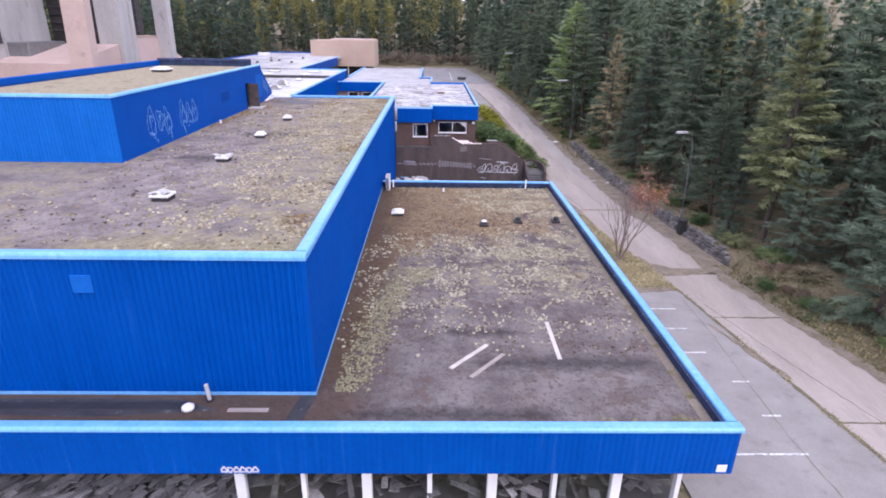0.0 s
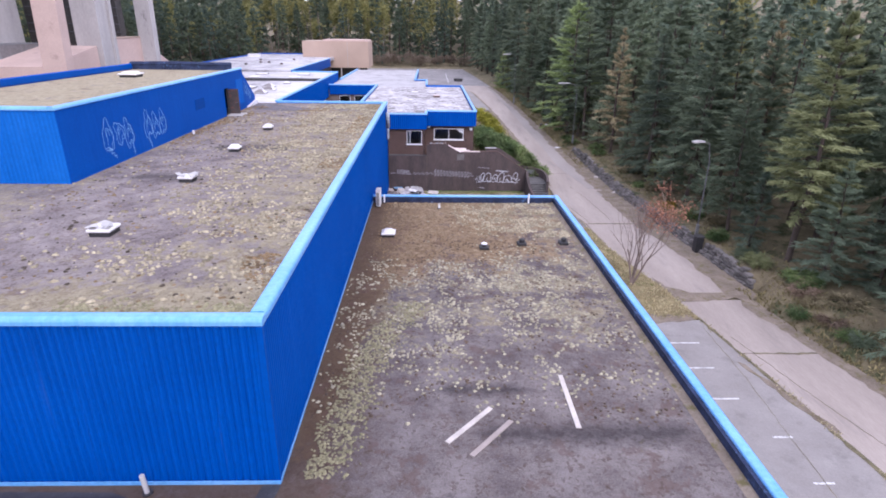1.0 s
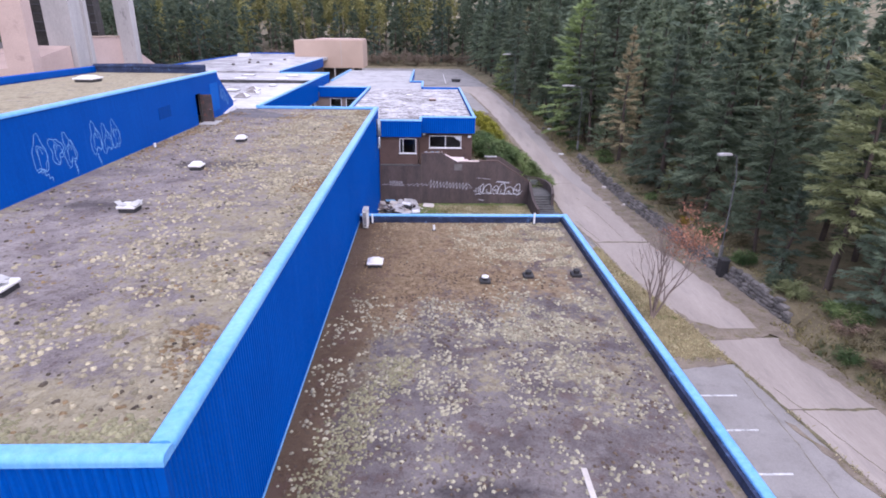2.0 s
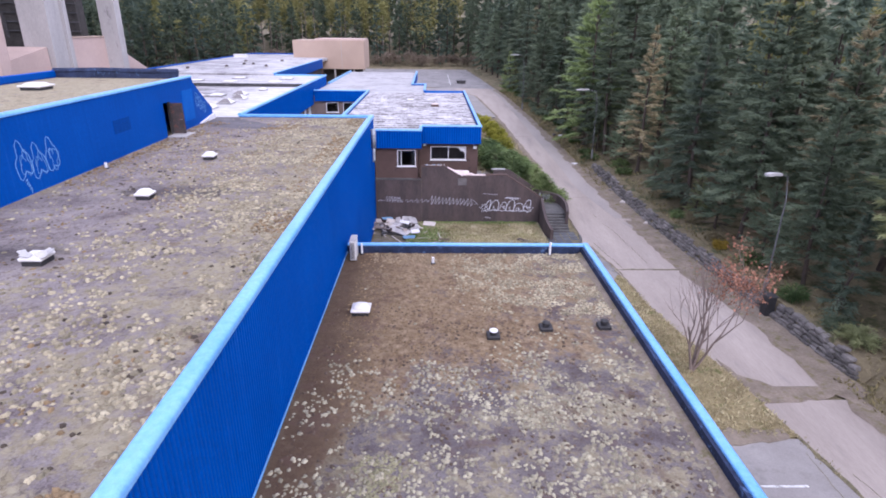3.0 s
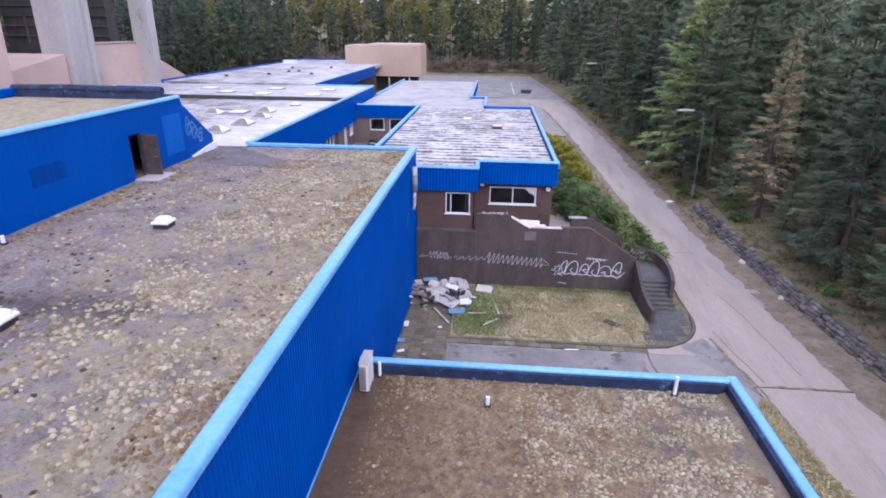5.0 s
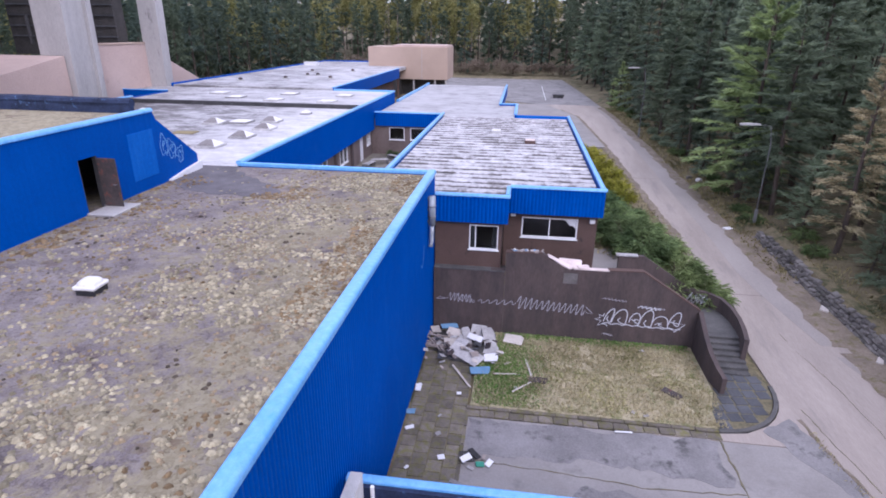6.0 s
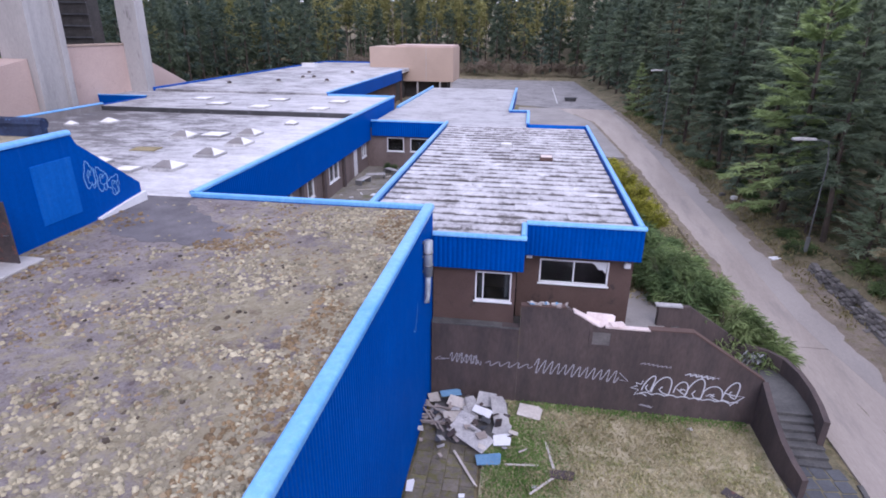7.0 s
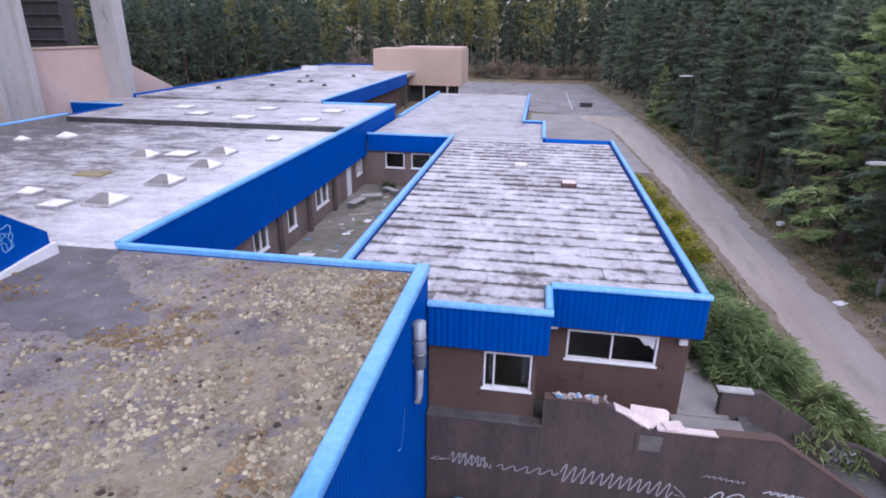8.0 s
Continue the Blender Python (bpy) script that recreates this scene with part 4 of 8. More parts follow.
part("rear_wall", Shape().box((-25.2, 54.32, MID_DECK), (UP_X - 0.21, 54.5, 11.5)), BLUE, loft, "blue rear wall")
part("west_wall", Shape().box((-25.25, UP_Y0 + 0.25, MID_DECK), (-25.05, 54.3, 11.65)), BLUE, loft, "blue wall on the far side")
part("wall_panel", Shape().soft((UP_X - 0.02, 43.9, 9.65), (UP_X + 0.012, 45.6, 10.35), 0.004), DARK_BLUE, loft, "darker blue repainted patch")
part("blanked_panel", Shape().soft((UP_X - 0.02, 52.6, 8.95), (UP_X + 0.02, 54.3, 10.95), 0.01), PALE_BLUE, loft, "paler blue blanking panel")
for y in (49.75, 50.69):
    part("door_jamb", Shape().box((UP_X - 0.19, y, MID_DECK), (UP_X - 0.02, y + 0.06, 10.5)), DARK_FELT, loft)
part("inner_wall", Shape().box((-19, 46, MID_DECK), (-18.9, 54, 11.2)), DARK_IN, loft, "dark inner wall behind the doorway")
s = Shape().soft((UP_X + 0.01, 50.66, 8.5), (UP_X + 0.78, 50.72, 10.42), 0.01)
door = part("door", s, RUST, loft, "rusty steel door standing open")
part("door_handle", Shape().tube([(UP_X + 0.68, 50.67, 9.4), (UP_X + 0.68, 50.61, 9.4), (UP_X + 0.55, 50.61, 9.4)], 0.015, 6), STEEL, door)
part("threshold", Shape().soft((UP_X + 0.02, 49.6, MID_DECK), (UP_X + 1.15, 51.2, MID_DECK + 0.09), 0.02), CONCRETE, loft, "pale concrete slab before the doorway")
part("flashing", Shape().prism([(54.9, 8.44), (57.6, 8.44), (57.6, 8.82), (56.6, 8.72), (54.9, 8.5)], "x", UP_X + 0.0, UP_X + 0.14), WHITE, loft, "loose white flashing along the roof")

# ---- the annexe with its sheeted roof ----
ANX_R, ANX_Y, ANX_YL, ANX_TOP, ANX_L, ANX_B = 4.65, 59.78, 57.95, 7.7, -7.5, 86.2
annex = wing("annexe", (0, 70, 2.9), "low brown-rendered annexe with blue fascia and sheeted roof")
part("roof_deck", Shape().box((ANX_L + 0.2, 58.55, 6.9), (-0.35, ANX_B - 0.2, 7.33)).box((-0.35, 60.0, 6.9), (ANX_R - 0.25, ANX_B - 0.2, 7.33)), FELT, annex, "felt under the roof sheets")
part("front_fascia", Shape().ribs((-0.2, ANX_Y), (ANX_R, ANX_Y), 6.17, 7.6, (0, -1), depth=0.026), BLUE, annex, "blue corrugated fascia")
part("porch_fascia", Shape().ribs((MID_X + 0.06, ANX_YL), (-0.2, ANX_YL), 6.15, 7.55, (0, -1), depth=0.026), BLUE, annex, "blue corrugated fascia, set forward")
part("return_fascia", Shape().ribs((-0.2, ANX_YL + 0.03), (-0.2, ANX_Y - 0.02), 6.15, 7.55, (1, 0), back=0.1), BLUE, annex, "blue fascia return")
part("side_fascia", Shape().ribs((ANX_R, ANX_Y + 0.24), (ANX_R, ANX_B), 6.17, 7.6, (1, 0)), BLUE, annex, "blue side fascia")
part("court_fascia", Shape().ribs((ANX_L, 85.2), (ANX_L, 58.5), 6.2, 7.6, (-1, 0)), BLUE, annex, "blue fascia towards the court")
part("front_coping", coping(Shape(), "x", ANX_Y - 0.04, -0.18, ANX_R + 0.05, ANX_TOP, 0.3, 0.14, -1), COPING, annex, "coping, its blue lightened as by sky light")
part("porch_coping", coping(Shape(), "x", ANX_YL - 0.04, MID_X + 0.06, -0.15, ANX_TOP - 0.05, 0.28, 0.14, -1), COPING, annex, "coping, its blue lightened as by sky light")
part("return_coping", coping(Shape(), "y", -0.148, ANX_YL + 0.24, ANX_Y - 0.05, ANX_TOP - 0.02, 0.24, 0.16, 1), COPING, annex, "coping, its blue lightened as by sky light")
part("side_coping", coping(Shape(), "y", ANX_R + 0.052, ANX_Y + 0.26, ANX_B, ANX_TOP - 0.003, 0.28, 0.14, 1), COPING, annex, "coping, its blue lightened as by sky light")
part("court_coping", coping(Shape(), "y", ANX_L - 0.05, MID_Y1 + 0.06, ANX_B, ANX_TOP - 0.003, 0.3, 0.2, -1), COPING, annex, "coping towards the court, its blue lightened as by sky light")
part("rear_coping", Shape().box((-0.3, ANX_B - 0.2, 7.2), (ANX_R - 0.23, ANX_B, 7.62)), PALE_BLUE, annex, "faded rear parapet")
s = cells(Shape(), "y", 60.26, 60.5, -0.45, 4.45, 2.85, 6.9, [(0.5, 3.46, 4.74, 5.88)])
part("front_wall", s, BROWN, annex, "brown rendered front wall")
s = cells(Shape(), "y", 58.2, 58.44, MID_X + 0.05, -0.5, 3.6, 6.9, [(-2.14, -0.66, 4.66, 5.98)])
part("porch_wall", s, BROWN, annex, "brown rendered wall with the small window")
part("return_wall", Shape().box((-0.74, 58.45, 2.9), (-0.5, 60.6, 6.9)), BROWN, annex, "brown rendered return wall")
part("side_wall", Shape().box((4.2, 60.51, 2.0), (4.45, 86.0, 6.9)), BROWN, annex, "brown rendered side wall")
part("court_wall", Shape().box((ANX_L + 0.3, 58.6, 3.4), (ANX_L + 0.55, 85.9, 6.9)), BROWN, annex, "brown rendered court wall")
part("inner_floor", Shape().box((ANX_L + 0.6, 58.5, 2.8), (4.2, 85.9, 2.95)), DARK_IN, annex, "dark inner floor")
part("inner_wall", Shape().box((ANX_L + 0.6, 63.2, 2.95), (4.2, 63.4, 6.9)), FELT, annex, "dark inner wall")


def window(owner, axis, at, a, b, z0, z1, bars=(), out=-1, broken=False, w=0.07):
    """A white framed window in a wall that faces -y (axis 'y'), +x or -x (axis 'x')."""
    def bx(s, u0, u1, w0, w1, d0, d1):
        lo, hi = sorted((at + out * d0, at + out * d1))
        return s.box((u0, lo, w0), (u1, hi, w1)) if axis == "y" else s.box((lo, u0, w0), (hi, u1, w1))
    edges = [a + w, *[u + d for u in bars for d in (-w * 0.45, w * 0.45)], b - w]
    lo, hi = sorted((at - out * 0.1, at + out * 0.03))
    fr = cells(Shape(), axis, lo, hi, a, b, z0, z1, [(u0, u1, z0 + w, z1 - w) for u0, u1 in zip(edges[::2], edges[1::2])])
    win = part("window", fr, WHITE, owner, "white framed window")
    part("sill", bx(Shape(), a - 0.06, b + 0.06, z0 - 0.055, z0 - 0.003, -0.08, 0.08), WHITE, win)
    for k, (u0, u1) in enumerate(zip(edges[::2], edges[1::2])):
        if not (broken and k == len(edges) // 2 - 1):
            part("pane", bx(Shape(), u0 + 0.003, u1 - 0.003, z0 + w, z1 - w, -0.05, -0.042), PANE, win).visible_shadow = False
    return win


window(annex, "y", 60.26, 0.5, 3.46, 4.74, 5.88, (1.98,), broken=True)
window(annex, "y", 58.2, -2.14, -0.66, 4.66, 5.98, (-1.82,), w=0.055)
s = Shape()
s.add([(2.6, 60.32, 5.82), (3.38, 60.32, 5.82), (3.36, 60.33, 5.3), (3.2, 60.3, 5.5), (3.05, 60.34, 5.45), (2.85, 60.3, 5.72)], [(0, 1, 2, 3, 4, 5)])
s.add([(2.6, 60.34, 5.82), (3.38, 60.34, 5.82), (3.36, 60.35, 5.3), (3.2, 60.32, 5.5), (3.05, 60.36, 5.45), (2.85, 60.32, 5.72)], [(5, 4, 3, 2, 1, 0)])
part("torn_blind", s, WHITE, annex, "torn white blind hanging in the window")
part("curtain", Shape().prism([(-2.02, 58.5), (-1.9, 58.56), (-1.8, 58.5), (-1.78, 58.53), (-1.9, 58.6), (-2.02, 58.54)], "z", 4.7, 5.9), DARK_SLAB, annex, "dark grey curtain behind the small window")
part("curtain", Shape().prism([(-0.95, 58.5), (-0.85, 58.56), (-0.76, 58.5), (-0.74, 58.53), (-0.85, 58.6), (-0.95, 58.54)], "z", 4.7, 5.9), DARK_SLAB, annex, "dark grey curtain behind the small window")
part("wall_lamp", Shape().soft((4.05, 60.08, 5.72), (4.32, 60.255, 5.95), 0.02), WHITE, annex, "white bulkhead lamp")
part("vent_box", Shape().soft((-0.1, 60.0, 5.95), (0.15, 60.255, 6.12), 0.01), WHITE, annex)

# ---- white-roofed wings round the court ----
court = wing("court_wing", (-25, 75, 3.5), "low wing with pale coated roof and blue fascia")
part("roof_deck", Shape().box((-36.4, MID_Y1 - 0.1, 8.0), (-14.35, 81.0, 8.4)), WHITE_ROOF, court, "pale coated flat roof, weathered grey")
part("roof_deck", Shape().box((-38.0, 81.3, 8.0), (-14.35, 94.9, 8.52)).box((-44.6, 89.3, 8.0), (-38.0, 94.9, 8.52)), WHITE_ROOF_FAR, court, "pale coated flat roof, second bay")
part("roof_step", Shape().box((-36.4, 81.0, 8.0), (-14.35, 81.3, 8.75)), DARK_FELT, court, "black felt upstand between roof bays")
part("side_fascia", Shape().ribs((-14.15, MID_Y1 + 0.02), (-14.15, 95.0), 5.9, 8.55, (1, 0), depth=0.026), BLUE, court, "long blue fascia over the court")
part("side_coping", coping(Shape(), "y", -14.1, MID_Y1 - 0.1, 95.05, 8.72, 0.3, 0.18, 1), COPING, court, "coping, its blue lightened as by sky light")
part("west_parapet", Shape().box((-36.7, 62, 7.0), (-36.4, 81.3, 8.9)), FELT, court, "grey parapet")
part("west_coping", coping(Shape(), "y", -36.75, 62, 81.3, 9.02, 0.36, 0.12, -1), COPING, court, "blue coping")
part("link_fascia", Shape().box((-44.7, 89.1, 7.2), (-38.0, 89.3, 8.68)).box((-38.2, 81.3, 7.2), (-38.0, 89.3, 8.6)), BLUE, court, "blue fascia beside the podium")
part("link_coping", coping(Shape(), "x", 89.06, -44.7, -38.0, 8.75, 0.3, 0.08, -1), COPING, court)
part("rear_coping", coping(Shape(), "x", 95.05, -21.2, -14.42, 8.70, 0.25, 0.18, 1), COPING, court)
holes = [(67.1, 68.6, 4.55, 5.85), (71.1, 72.2, 4.5, 5.85), (75.3, 77.4, 4.5, 5.85), (81.3, 82.5, 3.52, 5.75), (83.6, 84.9, 4.6, 5.85)]
part("court_wall", cells(Shape(), "x", -14.7, -14.45, MID_Y1 + 0.02, 85.6, 3.3, 6.3, holes), COURT_WALL, court, "brown rendered wall to the court")
# one solid core stands in for the rooms, coloured like their shade
part("core", Shape().box((-36.3, MID_Y1 + 0.05, 0), (-17.0, 94.8, 7.99)), DARK_IN, court, "solid core behind the windows, near-black for the rooms' shade")
for y in (69.9, 74.0, 78.4):
    part("pilaster", Shape().soft((-14.44, y - 0.18, 3.4), (-14.25, y + 0.18, 5.95), 0.02), OLD_BROWN, court, "brown pilaster")
for a, b, z0, z1 in holes[:3] + holes[4:]:
    window(court, "x", -14.45, a, b, z0, z1, ((a + b) / 2,) if b - a > 1.2 else (), out=1)
door = part("door", Shape().soft((-14.6, 81.32, 3.52), (-14.5, 82.48, 5.75), 0.01), WHITE, court, "white panelled door")
part("door_handle", Shape().tube([(-14.5, 82.3, 4.55), (-14.44, 82.3, 4.55), (-14.44, 82.15, 4.55)], 0.02, 6), STEEL, door)

rear = wing("rear_wing", (-8, 95, 3.5), "low rear wing with pale roof and blue fascia")
part("roof_deck", Shape().box((-13.9, 85.6, 6.9), (-0.5, 94.3, 7.45)).box((-13.9, 94.3, 6.9), (-2.3, 117.0, 7.45)), REAR_ROOF, rear, "pale coated flat roof")
part("court_fascia", Shape().ribs((-14.0, 85.35), (ANX_L - 0.02, 85.35), 6.3, 7.6, (0, -1), depth=0.026), BLUE, rear, "blue fascia across the court")
part("court_coping", coping(Shape(), "x", 85.3, -14.0, ANX_L - 0.08, 7.7, 0.3, 0.14, -1), COPING, rear, "coping, its blue lightened as by sky light")
part("west_coping", coping(Shape(), "y", -14.03, 95.2, 117.2, 7.7, 0.3, 0.3, -1), COPING, rear, "coping, its blue lightened as by sky light")
part("side_fascia", Shape().box((-0.5, ANX_B + 0.01, 6.3), (-0.3, 94.3, 7.6)).box((-2.3, 94.5, 6.3), (-2.1, 117.2, 7.6)).box((-2.3, 94.3, 6.3), (-0.3, 94.5, 7.6)), BLUE, rear, "blue fascia")
part("side_coping", Shape().soft((-0.55, 86.3, 7.6), (-0.25, 94.25, 7.7), 0.02).soft((-2.35, 94.6, 7.6), (-2.05, 117.2, 7.7), 0.02).soft((-2.35, 94.27, 7.597), (-0.25, 94.57, 7.697), 0.02), COPING, rear, "coping, its blue lightened as by sky light")
holes = [(-12.66, -11.13, 4.93, 6.15), (-10.56, -9.03, 4.95, 6.15)]
part("court_wall", cells(Shape(), "y", 85.6, 85.85, -14.44, -6.9, 3.3, 6.9, holes), COURT_WALL, rear, "brown rendered wall to the court")
for a, b, z0, z1 in holes:
    window(rear, "y", 85.6, a, b, z0, z1)
part("outer_wall", Shape().box((-0.75, 86.1, 3), (-0.55, 94.2, 6.9)).box((-2.6, 94.3, 3), (-2.4, 117.0, 6.9)).box((-13.9, 116.8, 3), (-2.6, 117.0, 6.9)), BROWN, rear, "brown rendered outer wall")
part("core", Shape().box((-13.8, 88, 3), (-2.7, 116.7, 6.89)), DARK_IN, rear, "solid core behind the windows, near-black for the rooms' shade")
solid("court_floor", Shape().box((-14.45, MID_Y1 + 0.15, 3.0), (ANX_L + 0.3, 85.6, 3.5)), COURT_PAVING, "mossy paved floor of the court", "paving", kind="structure")

far = wing("far_wing", (-30, 112, 3.6), "far low wing with pale roof and blue edges")
part("roof_deck", Shape().box((-41, 95.1, 8.2), (-21.4, 149, 8.72)), WHITE_ROOF_FAR, far, "pale coated flat roof")
part("side_fascia", Shape().box((-21.4, 95.1, 7.2), (-21.2, 130.3, 8.75)), BLUE, far, "blue fascia")
part("side_coping", Shape().soft((-21.5, 95.1, 8.75), (-21.15, 130.4, 8.88), 0.02), COPING, far, "coping, its blue lightened as by sky light")
part("west_coping", Shape().soft((-41.3, 95.1, 8.2), (-41.0, 149, 8.9), 0.03), BLUE, far, "blue roof edge")
part("rear_coping", Shape().soft((-41.0, 149, 8.2), (-29, 149.3, 8.95), 0.03), BLUE, far, "blue roof edge")
part("side_wall", Shape().box((-22.4, 95.2, 3.6), (-22.2, 130, 8.2)), BROWN, far, "brown rendered wall")
part("post", Shape().soft((-21.5, 129.8, 3.7), (-21.2, 130.1, 7.2), 0.02), BROWN, far)
part("core", Shape().box((-40.9, 95.3, 0), (-22.5, 148.8, 8.19)), DARK_IN, far)

block = wing("stair_block", (-20, 140, 3.7), "windowless tan-panelled block behind the far roof")
part("upper_storey", Shape().box((-28.4, 137, 6.5), (-13.7, 146, 12.1)), TAN, block, "tan panelled upper storey")
part("roof_kerb", Shape().box((-23.9, 137.6, 12.1), (-13.9, 146, 12.42)), PINK, block, "paler roof kerb")
# the undercroft's shade is put into the colour of this box
part("lower_storey", Shape().box((-27, 139, 3.5), (-15, 145.5, 6.5)), DARK_IN, block, "recessed lower storey, near-black for the undercroft's shade")
for x in (-28.1, -24, -20, -16, -14.0):
    part("column", Shape().soft((x - 0.15, 137.2, 3.5), (x + 0.15, 137.5, 6.5), 0.02), CONCRETE, block)
part("joint_strip", Shape().box((-18.45, 136.97, 6.5), (-18.38, 137.0, 12.1)), CONCRETE, block)

# ---- the concrete tower and its podium ----
tower = wing("tower", (-48, 80, 0), "concrete tower with leaning buttress fins on a pink podium")
def slant(s, x0, x1, y0, y1, z0, z1, lean):
    return s.add([(x0, y0, z0), (x1, y0, z0), (x1, y1, z0), (x0, y1, z0), (x0 + lean, y0 + lean * 0.3, z1), (x1 + lean, y0 + lean * 0.3, z1), (x1 + lean, y1 + lean * 0.3, z1), (x0 + lean, y1 + lean * 0.3, z1)],
                 [(3, 2, 1, 0), (4, 5, 6, 7), (0, 1, 5, 4), (1, 2, 6, 5), (2, 3, 7, 6), (3, 0, 4, 7)])
fin = part("fin", slant(Shape(), -45.3, -42.5, 81.2, 85.0, 0, 42, 0.7), CONCRETE, tower, "board-marked concrete fin")
part("rib", slant(Shape(), -42.5, -42.15, 84.3, 85.0, 0, 42, 0.7), CONCRETE, fin)
part("rib", slant(Shape(), -42.5, -42.15, 81.2, 81.7, 0, 42, 0.7), CONCRETE, fin)
part("fin", slant(Shape(), -43.6, -41.4, 94.2, 95.6, 0, 42, 0.6), CONCRETE, tower, "board-marked concrete fin")
part("column", slant(Shape(), -42.95, -40.35, 69.6, 71.0, 0, 42, 1.6), PINK, tower, "pink rendered column")
part("podium", Shape().prism([(70.2, 0), (81.19, 0), (81.19, 12.45), (70.2, 10.55)], "x", -80, -42.6), PINK, tower, "pink rendered podium with sloping top")
part("podium_wall", Shape().prism([(85.0, 0), (108, 0), (104.5, 8.7), (96.5, 12.1), (94.5, 13.2), (85.0, 13.25)], "x", -44.5, -43.2), PINK, tower, "pink rendered wall with a sloping end")
part("podium_cap", Shape().soft((-44.6, 85.0, 13.25), (-43.1, 94.2, 13.4), 0.02), TAN, tower)
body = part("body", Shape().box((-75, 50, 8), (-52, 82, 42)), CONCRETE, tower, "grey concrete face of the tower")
# near-black panels on the face stand in for shaded bays
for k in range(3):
    part("dark_bay", Shape().box((-52.0, 53.5 + 8 * k, 12.6), (-51.7, 56.5 + 8 * k, 42)), DARK_IN, body, "near-black panel for the shade of a bay between piers")
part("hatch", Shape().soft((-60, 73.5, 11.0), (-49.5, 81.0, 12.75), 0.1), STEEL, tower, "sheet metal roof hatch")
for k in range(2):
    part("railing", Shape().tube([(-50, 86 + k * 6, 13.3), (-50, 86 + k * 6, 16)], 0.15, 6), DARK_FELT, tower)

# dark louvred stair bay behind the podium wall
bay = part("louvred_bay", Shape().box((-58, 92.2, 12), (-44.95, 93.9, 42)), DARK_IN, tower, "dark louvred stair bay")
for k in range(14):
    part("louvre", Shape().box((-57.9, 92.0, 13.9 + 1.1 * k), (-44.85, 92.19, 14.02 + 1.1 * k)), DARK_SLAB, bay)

# dirt and leaf litter drifting over the road's edges
dn = random.Random(14)
for side, y0, y1, w in ((1, 2, 126, 0.75), (-1, 60, 122, 0.45)):
    s, vs = Shape(), []
    rows = frange(y0, y1, 0.45)
    for y in rows:
        r = lerp(y, ROAD_Y, ROAD_R if side > 0 else ROAD_L)
        q = w * (0.45 + 0.9 * abs(noise.noise((y * 0.35, side, 3))) + dn.uniform(0, 0.35))
        far = max(r + 0.35, wall_foot(y) + 0.12) if 34.5 < y < 73 else r + 0.35
        a, b = (r - q, far) if side > 0 else (r - 0.35, r + q)
        vs += [(a, y, climb(y) + 0.043), (b, y, climb(y) + 0.046)]
    s.add(vs, [(2 * i, 2 * i + 1, 2 * i + 3, 2 * i + 2) for i in range(len(rows) - 1)])
    solid("dirt_drift", s, DIRT, "drift of dirt and fallen needles along the road edge", "dirt", kind="stuff")


# ---- retaining wall, steps, lawn and paving below the annexe ----
def ribbon(pts, width, axis, at, lift=0.006):
    """A painted stroke on a wall plane: points (u, z) on the plane across the axis."""
    s = Shape()
    vs = []
    for i, p in enumerate(pts):
        a, b = pts[max(i - 1, 0)], pts[min(i + 1, len(pts) - 1)]
        d = Vector((b[0] - a[0], b[1] - a[1]))
        n = Vector((-d.y, d.x)).normalized() * width / 2 if d.length > 1e-6 else Vector((width / 2, 0))
        for q in ((p[0] + n.x, p[1] + n.y), (p[0] - n.x, p[1] - n.y)):
            vs.append((q[0], at - lift, q[1]) if axis == "y" else (at + lift, q[0], q[1]))
    return s.add(vs, [(2 * i, 2 * i + 1, 2 * i + 3, 2 * i + 2) for i in range(len(pts) - 1)])


def loop_letter(rng, u, z, w, h):
    """An outlined blob letter with an inner stroke: no readable character."""
    n = 22
    k1, k2, ph = rng.uniform(0.14, 0.32), rng.uniform(0.08, 0.2), rng.uniform(0, 6)
    out = []
    for i in range(n + 1):
        t = 6.2832 * i / n
        r = 1 + k1 * math.sin(3 * t + ph) + k2 * math.sin(5 * t + 2 * ph)
        out.append((u + w / 2 * r * math.cos(t), z + h / 2 * r * math.sin(t)))
    inner = [(u + w * 0.2 * math.cos(a) * rng.uniform(0.5, 1.2), z + h * 0.22 * math.sin(a)) for a in [0.6 * i for i in range(7)]]
    return out, inner


def zigzag(u0, z0, u1, z1, teeth, amp, rng):
    pts = []
    for i in range(teeth * 2 + 1):
        f = i / (teeth * 2)
        a = amp * (1 if i % 2 else -1) * rng.uniform(0.6, 1.1)
        pts.append((u0 + (u1 - u0) * f + (0.06 if i % 2 else -0.04), z0 + (z1 - z0) * f + a))
    fine = []
    for p, q in zip(pts, pts[1:]):
        fine += [(p[0] + (q[0] - p[0]) * k / 4, p[1] + (q[1] - p[1]) * k / 4) for k in range(4)]
    return fine + [pts[-1]]


gr = random.Random(11)
GW = 57.8
wall = thing("retaining_wall", (3, GW, 0), "stained brown rendered retaining wall with stepped top and sprayed scribbles", "wall")
prof_l = [(MID_X + 0.05, -0.1), (-0.2, -0.1), (-0.2, 3.72), (MID_X + 0.05, 3.62)]
prof_r = [(-0.197, -0.1), (9.6, -0.1), (9.6, 2.2), (6.6, 4.1), (3.2, 4.02), (3.05, 3.95), (1.6, 4.78), (-0.197, 4.72)]
part("wall_panel", Shape().prism(prof_l, "y", GW + 0.01, GW + 0.36), OLD_BROWN, wall, "stained brown wall below the small window")
part("wall_panel", Shape().prism(prof_r, "y", GW, GW + 0.28), OLD_BROWN, wall, "stained brown wall with stepped top")
